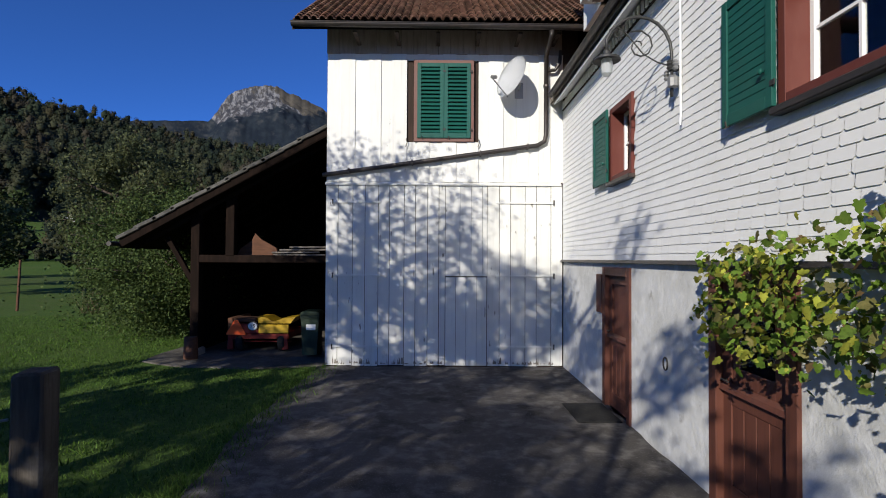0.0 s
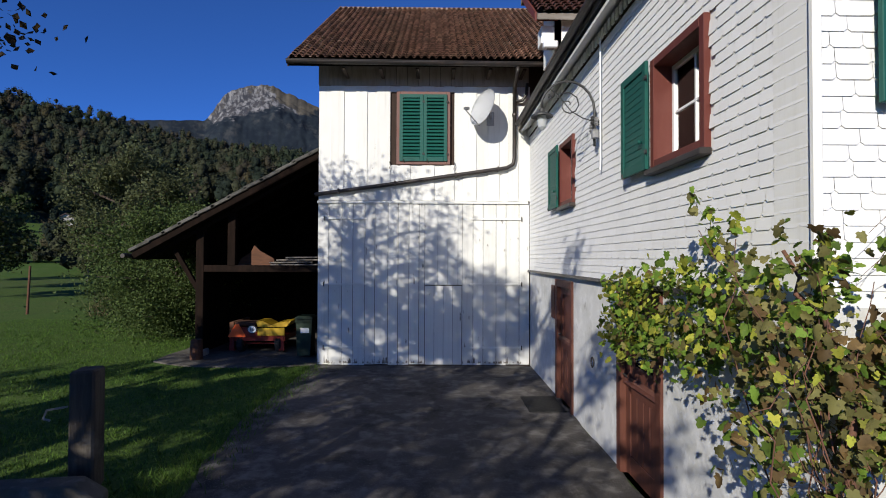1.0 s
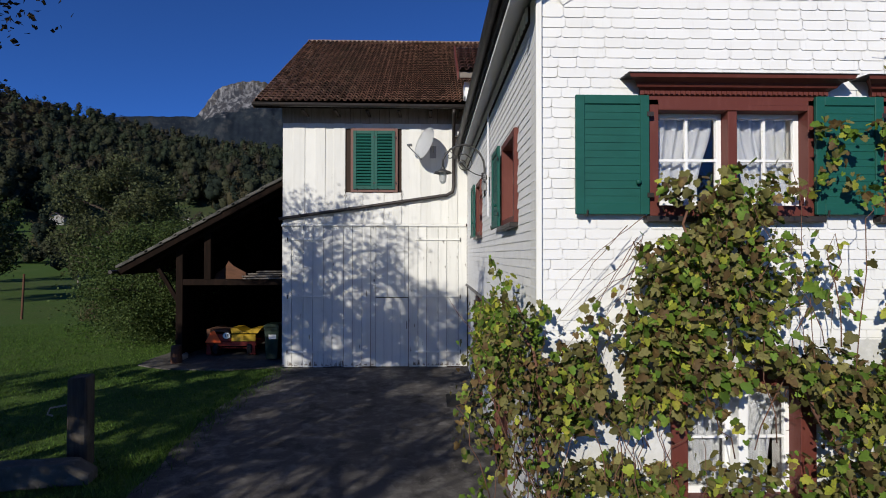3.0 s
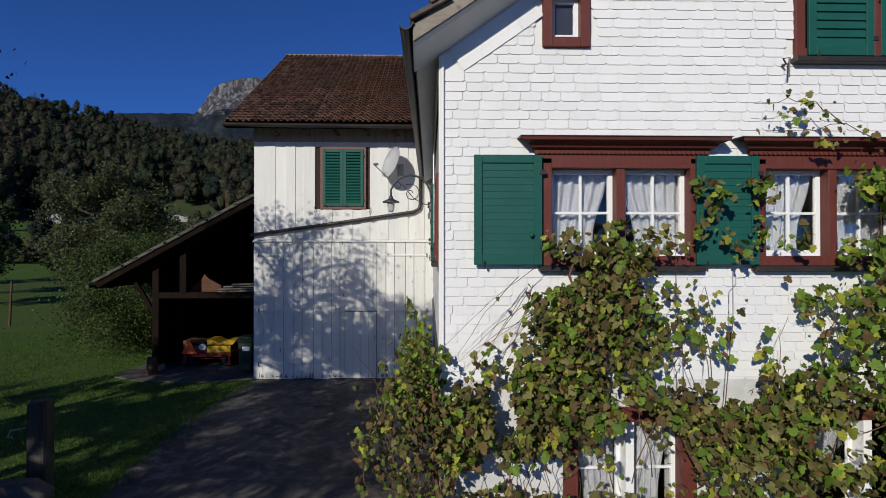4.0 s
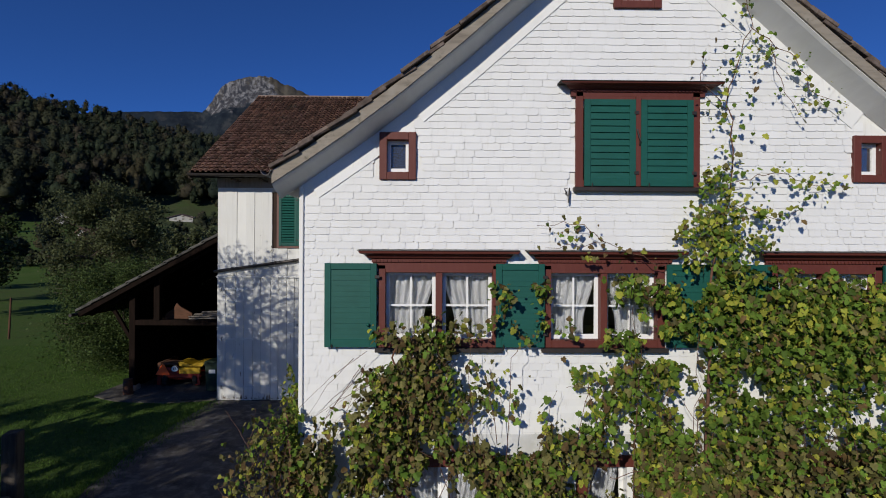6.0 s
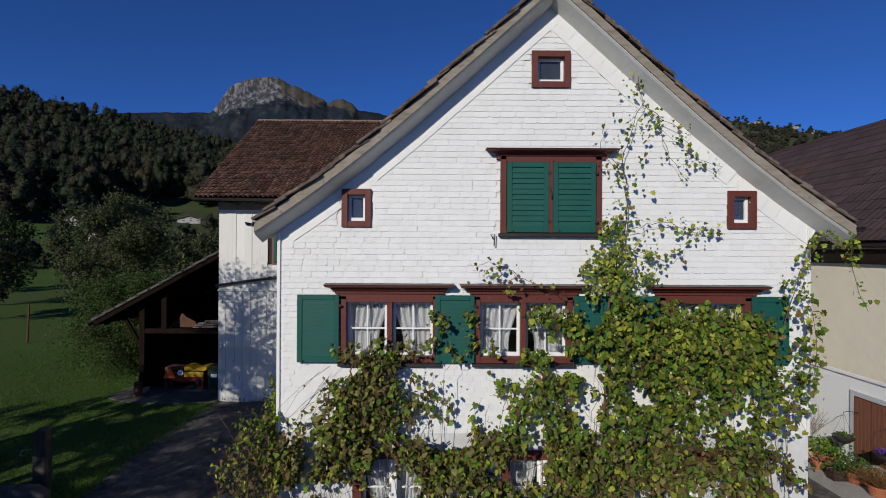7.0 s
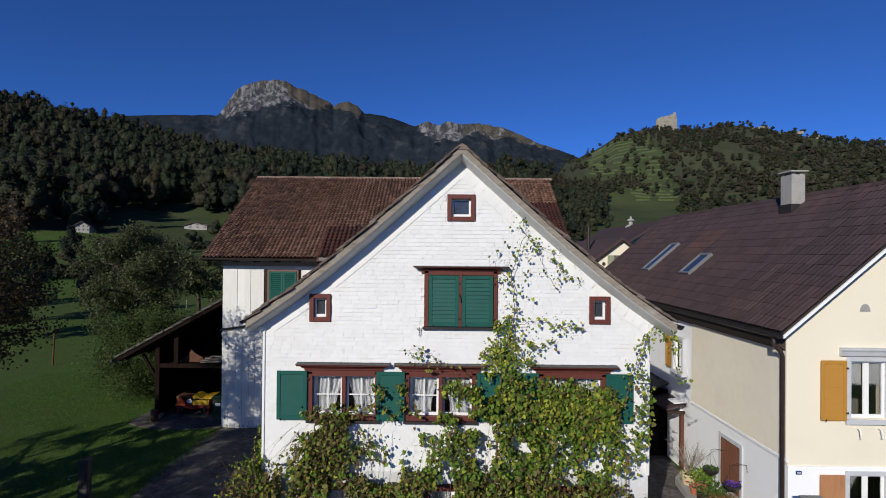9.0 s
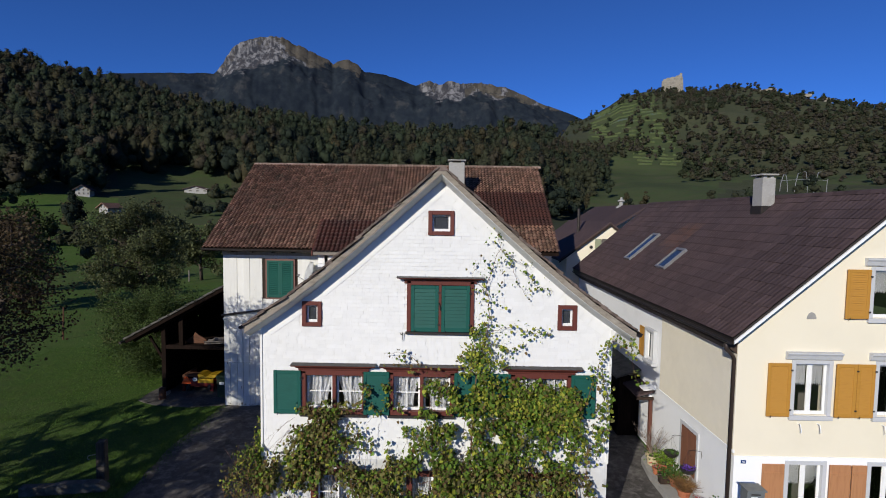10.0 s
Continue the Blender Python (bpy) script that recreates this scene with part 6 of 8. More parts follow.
for k in range(34):
    part("wall_plank", box(NX0 - 0.74, 7.68 + k * 0.15, 0.06, NX0 - 0.715, 7.68 + k * 0.15 + 0.146, 2.20), M_SHEDWOOD, annex)
part("roof", prism([(NX0 - 0.88, 2.18), (NX0 - 0.01, 2.46), (NX0 - 0.01, 2.40), (NX0 - 0.88, 2.12)], "y", 7.62, 12.9), M_SLATE, annex, "grey sheet roof over the added dark boards")
ndoor = thing("door_3", "white side door under the canopy", "door", kind="structure")
part("leaf", box(NX0 - 0.06, 6.75, 0.12, NX0 - 0.01, 7.6, 1.95, 0.005), M_WALLWHITE, ndoor)
part("door_post", box(NX0 - 0.08, 6.66, 0.12, NX0 - 0.01, 6.745, 1.98, 0.005), M_WALLWHITE, ndoor)
part("door_handle", tube([(NX0 - 0.06, 6.85, 1.1), (NX0 - 0.11, 6.85, 1.1), (NX0 - 0.115, 6.95, 1.1)], 0.009, seg=6), M_STEEL, ndoor)
# roof windows, chimney, snow rack
nq = math.degrees(math.atan(NM))
for yy, ww, t0, t1 in ((11.45, 0.66, 1.30, 2.92), (8.05, 0.72, 1.28, 2.30)):
    sk = thing("roof_window", "tilted roof window with an aluminium frame", "roof window", group="roof windows")
    m = pose(NE_X, yy, NE_Z + 0.05, 0, -nq, 0)
    bm = bmesh.new()
    for q in ((t0, -ww / 2, t1, -ww / 2 + 0.07), (t0, ww / 2 - 0.07, t1, ww / 2), (t0, -ww / 2 + 0.07, t0 + 0.07, ww / 2 - 0.07), (t1 - 0.1, -ww / 2 + 0.07, t1, ww / 2 - 0.07)):
        add_box(bm, q[0], q[1], -0.02, q[2], q[3], 0.09, 0.005, m)
    part("frame", bm, M_STEEL, sk)
    part("pane", box(t0 + 0.07, -ww / 2 + 0.07, 0.045, t1 - 0.1, ww / 2 - 0.07, 0.06, 0, m), mat("sky_reflecting_glass", (0.03, 0.04, 0.05), 0.05, 0.0, 0.9), sk, "dark glass")
chimney("chimney", 16.42, 6.35, 7.6, 9.02, 0.40, 0.52, "pale rendered chimney with a concrete cap and lead flashing")

# ---------------------------------------------------------------- houses behind
back = thing("back_house", "cream gabled house with a dark roof behind the neighbour's", "house")
part("wall", prism([(12.9, 0), (16.4, 0), (16.4, 6.4), (15.15, 7.35), (12.9, 5.65)], "y", 17.75, 26), M_CREAM, back)
part("roof", prism([(12.5, 5.45), (15.15, 7.48), (17.4, 5.8), (17.4, 5.68), (15.15, 7.34), (12.5, 5.32)], "y", 17.6, 27), M_TILEDARK, back)
part("barge_board", prism([(12.48, 5.34), (15.15, 7.38), (16.4, 6.45), (16.4, 6.36), (15.15, 7.28), (12.48, 5.24)], "y", 17.55, 17.61), M_DARKWOOD, back, "dark brown barge board")
win_b = part("window", box(14.75, 17.71, 5.7, 15.3, 17.75, 6.55), M_DARKROOM, back, "dark window")
part("shutter", box(14.4, 17.70, 5.7, 14.73, 17.74, 6.55, 0.01), mat("grey_green_shutter", (0.28, 0.30, 0.2), 0.6), win_b, "grey-green shutter")
part("vent_hole", lathe([(0, 0), (0.09, 0), (0.09, 0.03), (0, 0.03)], seg=12), M_GUTTER, back).matrix_basis = pose(14.2, 17.74, 6.1, 90, 0, 0)
part("stove_pipe", tube([(14.3, 21, 6.3), (14.3, 21, 8.2)], 0.09, seg=10), M_GUTTER, back, "dark stove pipe")
cowl = part("vent_cowl", lathe([(0.0, 0), (0.34, 0), (0.34, 0.10), (0.13, 0.22), (0.13, 0.42), (0.26, 0.46), (0.20, 0.54), (0.07, 0.60), (0.07, 0.72), (0, 0.74)], (17.8, 24, 8.3), 12), M_CONCRETE, back, "pale grey vent cowl")
part("roof", prism([(15.0, 6.8), (17.8, 8.5), (20.6, 6.8), (20.6, 6.65), (17.8, 8.35), (15.0, 6.65)], "y", 19, 30), M_TILEDARK, back)
part("wall", prism([(15.2, 0), (20.4, 0), (20.4, 6.75), (17.8, 8.3), (15.2, 6.75)], "y", 19.5, 29.5), M_CREAM, back)

# ---------------------------------------------------------------- the lane with its pots
kerb = setting("lane_edge", prism([(12.62, 1.55), (13.29, 1.55), (13.29, 6.0), (12.9, 5.95), (12.62, 5.6), (12.50, 4.6), (12.52, 3.0)], "z", 0.02, 0.26), M_CONCRETE, "raised stone bed along the neighbour's wall", "kerb")
M_TERRA = mat("terracotta", (0.36, 0.125, 0.06), 0.85, vary=[(6, 4, (0.28, 0.1, 0.05), 0.45, 0.75), (14, 4, (0.45, 0.25, 0.16), 0.6, 0.8)])
M_CREAMPOT = mat("cream_glazed_pot", (0.55, 0.45, 0.28), 0.4, vary=[(5, 3, (0.42, 0.33, 0.2), 0.5, 0.8)])
M_SOIL = mat("potting_soil", (0.03, 0.022, 0.016), 0.95, vary=[(40, 3, (0.06, 0.045, 0.03), 0.5, 0.8)])


def leaf_mat(name, a, b, c, tr=0.35):
    return mat(name, a, 0.6, spec=0.14, vary=[(3.0, 3, b, 0.45, 0.7), (11, 3, c, 0.55, 0.75), (55, 3, tuple(0.6 * k for k in a), 0.52, 0.75)], island=0.5, translucent=tr)


M_POTGREEN = leaf_mat("pot_plant_leaf", (0.07, 0.14, 0.03), (0.045, 0.10, 0.02), (0.12, 0.18, 0.04))
M_POTBRIGHT = leaf_mat("bright_pot_leaf", (0.15, 0.24, 0.03), (0.10, 0.18, 0.022), (0.22, 0.30, 0.05))
M_HEATHER = leaf_mat("russet_grass", (0.26, 0.14, 0.06), (0.32, 0.19, 0.085), (0.18, 0.085, 0.04))
M_TWIG = mat("dry_twig", (0.27, 0.21, 0.17), 0.9, vary=[(12, 3, (0.12, 0.085, 0.065), 0.45, 0.75)])
M_BLOOM = mat("red_flower", (0.30, 0.02, 0.025), 0.6, island=0.3)


def quads_cloud(centres, size, rng, normals=None, spread=1.0, aspect=1.4):
    """Small pointed leaves (four corners, folded) at the given places, as arrays."""
    n = len(centres)
    d = rng.normal(size=(n, 3))
    d /= np.linalg.norm(d, axis=1)[:, None]
    if normals is not None:
        d = normals + d * spread
        d /= np.linalg.norm(d, axis=1)[:, None]
    t = np.cross(d, rng.normal(size=(n, 3)))
    t /= np.linalg.norm(t, axis=1)[:, None]
    b = np.cross(d, t)
    s = size * rng.uniform(0.6, 1.25, (n, 1))
    v = np.stack([centres - t * s * aspect / 2, centres + b * s * 0.5 - d * s * 0.1, centres + t * s * aspect / 2, centres - b * s * 0.5 - d * s * 0.1], 1)
    return v.reshape(-1, 3), np.arange(n * 4).reshape(n, 4)


def pot(x, y, r, h, material, label, plant, pm, spread=0.3, tall=0.35, n=160, rect=False):
    p = thing("flower_pot", label, "flower pot", (x, y, 0.262), group="pots along the lane")
    if rect:
        part("pot", prism([(-r, 0), (r, 0), (r * 1.1, h), (-r * 1.1, h)], "y", -r * 0.6, r * 0.6), material, p)
    else:
        part("pot", lathe([(0, 0), (r * 0.72, 0), (r * 0.95, h * 0.85), (r * 1.08, h * 0.86), (r * 1.08, h), (r * 0.9, h), (r * 0.86, h * 0.8), (0, h * 0.8)], seg=18), material, p, smooth=False)
    part("soil", lathe([(0, h * 0.82), (r * 0.55, h * 0.82), (r * 0.55, h * 0.86), (0, h * 0.88)], seg=12), M_SOIL, p)
    g = np.random.default_rng(int(x * 31 + y * 77))
    c = g.normal(size=(n, 3)) * np.array((spread * 0.5, spread * 0.5, tall * 0.35)) + np.array((0, 0, h + tall * 0.45))
    c[:, 2] = np.maximum(c[:, 2], h * 0.86)
    if pm is M_HEATHER:
        # thin arching blades from the middle of the pot
        root = g.normal(size=(n * 3, 3)) * np.array((r * 0.3, r * 0.3, 0)) + np.array((0, 0, h * 0.85))
        tip = root + g.normal(size=(n * 3, 3)) * np.array((spread * 0.6, spread * 0.6, 0.05)) + np.array((0, 0, tall))
        side = g.normal(size=(n * 3, 3)) * 0.004
        v, f = np.stack([root - side, root + side, tip], 1).reshape(-1, 3), np.arange(n * 9).reshape(-1, 3)
    else:
        v, f = quads_cloud(c, 0.036 if pm is M_BLOOM else 0.048, g, np.array((-0.3, -0.5, 0.7)), 0.9)
    part(plant, np_mesh(plant, v, f, pm), None, p)
    bm = bmesh.new()
    for k in range(7):
        e = c[k]
        tube([(0, 0, h * 0.8), (e[0] * 0.5, e[1] * 0.5, (h + e[2]) / 2), tuple(e)], [0.008, 0.006, 0.003], bm, 5)
    part("stem", bm, M_TWIG, p)
    return p


pot(12.82, 5.2, 0.21, 0.30, M_CREAMPOT, "cream glazed pot with a bare twiggy shrub", "leaves", M_POTGREEN, 0.3, 0.2, 60)
pot(13.0, 4.75, 0.20, 0.26, M_TERRA, "terracotta pot with bright green leaves", "leaves", M_POTBRIGHT, 0.32, 0.30, 420)
pot(12.70, 4.6, 0.13, 0.20, M_TERRA, "small terracotta pot with red flowers", "leaves", M_BLOOM, 0.2, 0.12, 22)
pot(12.74, 4.1, 0.17, 0.24, M_DARKWOOD, "dark wooden tub with low green plants", "leaves", M_POTGREEN, 0.3, 0.15, 80, True)
pot(12.98, 3.95, 0.19, 0.22, M_TERRA, "terracotta pot with thin green grass", "leaves", M_POTGREEN, 0.34, 0.3, 380)
pot(12.95, 3.4, 0.19, 0.20, M_TERRA, "terracotta bowl with russet autumn grass", "leaves", M_HEATHER, 0.45, 0.3, 260)
pot(13.05, 2.65, 0.17, 0.20, M_TERRA, "terracotta pot with red flowers beside the downpipe", "leaves", M_BLOOM, 0.26, 0.14, 80)
pot(13.02, 2.1, 0.17, 0.22, M_TERRA, "terracotta pot with green leaves beside the downpipe", "leaves", M_POTGREEN, 0.4, 0.35, 160)
twig = thing("bare_shrub", "bare twiggy shrub in the cream pot", "shrub", (12.82, 5.2, 0.52))
_r = random.Random(3)
for k in range(30):
    a, l = _r.uniform(0, 6.28), _r.uniform(0.6, 1.15)
    b, sp = a + _r.uniform(-0.5, 0.5), _r.uniform(0.2, 0.68)
    mid = Vector((0.4 * sp * math.cos(a) * l, 0.4 * sp * math.sin(a) * l, 0.42 * l))
    end = Vector((sp * math.cos(b) * l, sp * math.sin(b) * l, 0.85 * l))
    bm = tube([(0, 0, 0), mid, end], [0.006, 0.005, 0.002], seg=5)
    for _ in range(3):
        s0 = mid.lerp(end, _r.uniform(0.0, 0.8))
        tube([s0, s0 + Vector((_r.uniform(-0.14, 0.14), _r.uniform(-0.14, 0.14), _r.uniform(0.08, 0.25)))], [0.003, 0.0015], bm, 4)
    part("twig", bm, M_TWIG, twig)
for yy, zz, lab in ((4.24, 0.95, "dark hanging basket on an iron bracket"), (3.23, 0.98, "dark hanging basket with violet flowers on an iron bracket")):
    hb = thing("hanging_basket", lab, "hanging basket", (NX0 - 0.36, yy, zz), group="hanging baskets")
    part("bowl", lathe([(0, 0), (0.1, 0.01), (0.18, 0.08), (0.2, 0.14), (0.17, 0.13), (0, 0.12)], seg=16), M_GUTTER, hb)
    for k in range(3):
        a = k * math.tau / 3
        part("chain", tube([(0.18 * math.cos(a), 0.18 * math.sin(a), 0.14), (0, 0, 0.62)], 0.0022, seg=4), M_GUTTER, hb)
    part("bracket", tube([(0.355, 0, 0.42), (0.34, 0, 0.60), (0.1, 0, 0.64), (0, 0, 0.62)], 0.007, seg=6), M_GUTTER, hb, "curled iron bracket")
    g = np.random.default_rng(int(yy * 10))
    v, f = quads_cloud(g.normal(size=(50, 3)) * np.array((0.09, 0.09, 0.03)) + np.array((0, 0, 0.17)), 0.05, g)
    part("bedding_plant", np_mesh("bedding_plant", v, f, mat("violet_flower", (0.085, 0.03, 0.24), 0.6, island=0.3) if yy < 4 else M_POTGREEN), None, hb)
M_MAIL = mat("grey_enamel", (0.17, 0.185, 0.19), 0.45, 0.2, vary=[(6, 3, (0.10, 0.125, 0.15), 0.5, 0.8)])
mail = thing("letter_box", "grey metal letter box on a post before the white wall", "letter box", (13.04, 0.72, GZ))
part("body", box(0, 0, 1.46, 0.38, 0.28, 1.82, 0.015), M_MAIL, mail)
part("lid", prism([(-0.02, 1.825), (0.40, 1.825), (0.40, 1.855), (-0.02, 1.855)], "y", -0.04, 0.30), M_MAIL, mail, "grey overhanging lid")
part("slot", box(0.08, -0.008, 1.74, 0.28, 0.002, 1.765), M_GUTTER, mail, "dark letter slot")
part("name_plate", box(0.08, -0.006, 1.66, 0.22, 0.002, 1.70), M_SIGNW, mail, "blank white plate")
part("post", box(0.15, 0.10, 0, 0.23, 0.18, 1.465, 0.006), M_STEEL, mail, "steel post")
# ---------------------------------------------------------------- grapevine
def vine_leaf():
    """A five-lobed leaf, folded along the midrib: x across, y along to the tip, z the upper side."""
    half = [(0.0, 0.0), (0.20, -0.16), (0.46, -0.06), (0.40, 0.14), (0.56, 0.34), (0.34, 0.46), (0.30, 0.74), (0.0, 1.0)]
    verts, faces = [(0, 0.3, 0.0)], []
    ring = [(x, y, -0.22 * x - 0.25 * max(0, y - 0.45) ** 2) for x, y in half] + [(-x, y, -0.22 * x - 0.25 * max(0, y - 0.45) ** 2) for x, y in half[-2:0:-1]]
    verts += ring
    n = len(ring)
    for i in range(n):
        faces.append((0, 1 + i, 1 + (i + 1) % n))
    return np.array(verts), np.array(faces)


LEAF_V, LEAF_F = vine_leaf()


def leaf_frames(c, rng, out, spread, size):
    """Turns and sizes for leaves that hang with their tips down and look outward."""
    n = len(c)
    d = rng.normal(size=(n, 3)) * spread + out
    d /= np.linalg.norm(d, axis=1)[:, None]
    tip = np.array((0, 0, -1.0)) + rng.normal(size=(n, 3)) * 0.55
    tip -= d * (tip * d).sum(1)[:, None]
    tip /= np.linalg.norm(tip, axis=1)[:, None]
    side = np.cross(tip, d)
    curl = rng.uniform(0.2, 2.6, (n, 1)) * np.where(rng.random((n, 1)) < 0.2, -1, 1)
    return np.stack([side * rng.uniform(0.75, 1.1, (n, 1)), tip, d * curl], 2) * (size * rng.uniform(0.4, 1.5, n))[:, None, None]


def leaf_mesh(name, c, fr, material):
    v = np.einsum("nij,kj->nki", fr, LEAF_V) + c[:, None, :]
    f = (LEAF_F[None] + np.arange(len(c))[:, None, None] * len(LEAF_V)).reshape(-1, 3)
    return np_mesh(name, v.reshape(-1, 3), f, material)


M_VINE = [leaf_mat("vine_leaf_green", (0.120, 0.195, 0.028), (0.068, 0.125, 0.017), (0.22, 0.28, 0.045), 0.27),
          leaf_mat("vine_leaf_yellow", (0.32, 0.33, 0.048), (0.22, 0.27, 0.036), (0.44, 0.36, 0.06), 0.3),
          leaf_mat("vine_leaf_olive", (0.158, 0.146, 0.050), (0.096, 0.094, 0.030), (0.25, 0.21, 0.075), 0.27),
          leaf_mat("vine_leaf_brown", (0.135, 0.088, 0.036), (0.070, 0.046, 0.022), (0.25, 0.17, 0.066), 0.2)]
GREEN, DULL, BRIGHT, MIXED, DULLER = (0.60, 0.18, 0.17, 0.05), (0.16, 0.10, 0.46, 0.28), (0.50, 0.34, 0.13, 0.03), (0.36, 0.13, 0.38, 0.13), (0.23, 0.10, 0.48, 0.19)
clump_list = []


def clump(x, y, z, rx, ry, rz, n, tone):
    """A cloud of vine leaves: middle, half sizes, how many leaves, tones."""
    clump_list.append((x, y, z, rx, ry, rz, n, tone))


clump(2.08, 2, 1.95, 0.2, 0.6, 0.4, 420, GREEN)
clump(2.06, 3.1, 1.85, 0.2, 0.6, 0.4, 380, BRIGHT)
clump(2.08, 3.8, 1.85, 0.16, 0.28, 0.36, 130, BRIGHT)
clump(2.05, 1.95, 2.55, 0.12, 0.16, 0.24, 40, BRIGHT)
clump(2.1, 1.05, 1.35, 0.22, 0.22, 0.6, 150, DULL)
clump(1.85, 1.05, 1.75, 0.26, 0.3, 0.42, 210, DULLER)
clump(2, 1.1, 2.25, 0.25, 0.25, 0.25, 116, MIXED)
clump(1.75, 0.95, 0.75, 0.2, 0.2, 0.35, 60, GREEN)
clump(2.75, 1.1, 1.35, 0.65, 0.25, 0.7, 430, DULLER)
clump(3.55, 1.12, 2.35, 0.48, 0.24, 0.7, 1044, DULLER)
clump(3.55, 1.18, 3.05, 0.36, 0.18, 0.38, 406, DULLER)
clump(4.1, 1.15, 2.75, 0.32, 0.18, 0.5, 348, MIXED)
clump(4.15, 1.2, 3.35, 0.35, 0.1, 0.25, 101, DULLER)
clump(4.95, 1.2, 3.6, 0.36, 0.1, 0.35, 159, MIXED)
clump(4.75, 1.2, 2.75, 0.3, 0.08, 0.32, 63, MIXED)
clump(4.6, 1.05, 1.72, 0.9, 0.3, 0.38, 1102, DULLER)
clump(5.9, 1, 1.78, 0.8, 0.35, 0.42, 990, MIXED)
clump(7.2, 1, 1.7, 0.9, 0.35, 0.5, 1155, MIXED)
clump(8.6, 1.05, 1.7, 0.9, 0.3, 0.5, 990, DULLER)
clump(9.5, 1.05, 1.5, 0.5, 0.26, 0.5, 560, DULLER)
clump(3.3, 1.1, 0.7, 0.9, 0.3, 0.5, 760, DULLER)
clump(4.7, 1.08, 0.7, 0.6, 0.25, 0.5, 480, DULLER)
clump(5.6, 1.1, 0.7, 0.6, 0.3, 0.6, 352, MIXED)
clump(7.4, 1.1, 0.7, 0.5, 0.3, 0.6, 418, MIXED)
clump(9.5, 1.1, 0.7, 0.7, 0.3, 0.6, 418, DULL)
clump(6.25, 1.08, 2.6, 0.55, 0.25, 0.6, 715, GREEN)
clump(7.2, 1.05, 2.8, 0.7, 0.28, 0.75, 1265, GREEN)
clump(8.3, 1.05, 2.75, 0.75, 0.28, 0.7, 1155, GREEN)
clump(9.3, 1.08, 2.8, 0.6, 0.26, 0.7, 902, GREEN)
clump(6.5, 1.15, 3.6, 0.45, 0.15, 0.4, 363, BRIGHT)
clump(7.25, 1.12, 3.75, 0.45, 0.18, 0.4, 374, BRIGHT)
clump(8.5, 1.12, 3.65, 0.65, 0.18, 0.32, 462, BRIGHT)
clump(9.4, 1.12, 3.5, 0.4, 0.16, 0.35, 264, GREEN)
clump(7.2, 1.2, 4.45, 0.42, 0.12, 0.38, 330, BRIGHT)
clump(7.4, 1.22, 5.0, 0.36, 0.1, 0.36, 260, BRIGHT)
clump(7.35, 1.2, 4.55, 0.5, 0.1, 0.35, 220, BRIGHT)
clump(6.25, 1.18, 3.62, 0.42, 0.1, 0.42, 300, GREEN)
clump(8.1, 1.14, 3.72, 0.7, 0.15, 0.36, 620, GREEN)
clump(8.95, 1.14, 3.6, 0.5, 0.14, 0.38, 460, BRIGHT)
clump(8.5, 1.08, 3.45, 0.85, 0.12, 0.36, 560, GREEN)
clump(9.05, 1.1, 3.2, 0.5, 0.12, 0.4, 240, BRIGHT)
clump(6.55, 1.1, 3.2, 0.4, 0.12, 0.42, 230, GREEN)
clump(9.9, 1.2, 3.4, 0.16, 0.08, 0.8, 110, BRIGHT)
clump(6.1, 1.2, 4.3, 0.5, 0.05, 0.06, 24, DULL)
clump(5.4, 1.22, 4.55, 0.3, 0.04, 0.06, 10, DULL)
clump(5, 1.22, 2.5, 0.3, 0.05, 0.35, 37, MIXED)
clump(5.6, 1.2, 3.1, 0.22, 0.1, 0.4, 77, GREEN)
clump(2.6, 1.12, 1.72, 0.45, 0.2, 0.36, 330, DULLER)
clump(2.85, 1.1, 2.05, 0.42, 0.16, 0.42, 190, DULLER)
clump(3.0, 1.12, 2.6, 0.28, 0.14, 0.4, 70, DULLER)
clump(3.4, 1.2, 1.95, 0.5, 0.12, 0.3, 160, DULLER)
# shoots that climb over the gable: points, spread of the leaves, leaves
SHOOTS = [([(7.18, 1.24, 4.14), (7.46, 1.26, 5.34), (7.37, 1.27, 6.26), (7.65, 1.27, 7.0), (7.55, 1.28, 7.5)], 0.15, 130, BRIGHT),
          ([(7.65, 1.27, 7.0), (8.20, 1.28, 6.63), (8.39, 1.28, 6.26), (8.85, 1.29, 6.08)], 0.10, 52, GREEN),
          ([(7.46, 1.26, 5.15), (7.92, 1.27, 5.28), (8.40, 1.28, 5.14), (8.84, 1.28, 5.12)], 0.09, 60, BRIGHT),
          ([(7.40, 1.26, 6.0), (7.05, 1.27, 6.35), (7.12, 1.28, 6.75)], 0.08, 16, BRIGHT),
          ([(7.9, 1.27, 6.80), (8.02, 1.28, 6.3), (8.3, 1.28, 5.9)], 0.08, 16, GREEN),
          ([(7.42, 1.25, 4.9), (8.0, 1.26, 4.66), (8.3, 1.27, 4.9)], 0.08, 26, BRIGHT),
          ([(9.77, 1.15, 4.1), (9.95, 1.12, 4.69), (10.20, 1.08, 5.06), (10.52, 1.04, 4.98), (10.65, 1.02, 4.70)], 0.085, 150, BRIGHT),
          ([(10.52, 1.04, 4.98), (10.60, 1.0, 4.35), (10.75, 0.98, 4.0)], 0.06, 14, GREEN),
          ([(9.95, 1.12, 4.3), (10.12, 1.10, 3.6), (10.06, 1.10, 2.8)], 0.075, 120, BRIGHT),
          ([(6.6, 1.2, 4.15), (5.9, 1.2, 4.42), (5.2, 1.22, 4.36)], 0.06, 26, DULL),
          ([(5.9, 1.2, 4.42), (5.6, 1.22, 4.66), (5.1, 1.24, 4.62)], 0.05, 12, DULL)]
vine = thing("grapevine", "old grapevine in yellow-green autumn leaf climbing the white house front", "vine", (0, 0, 0))
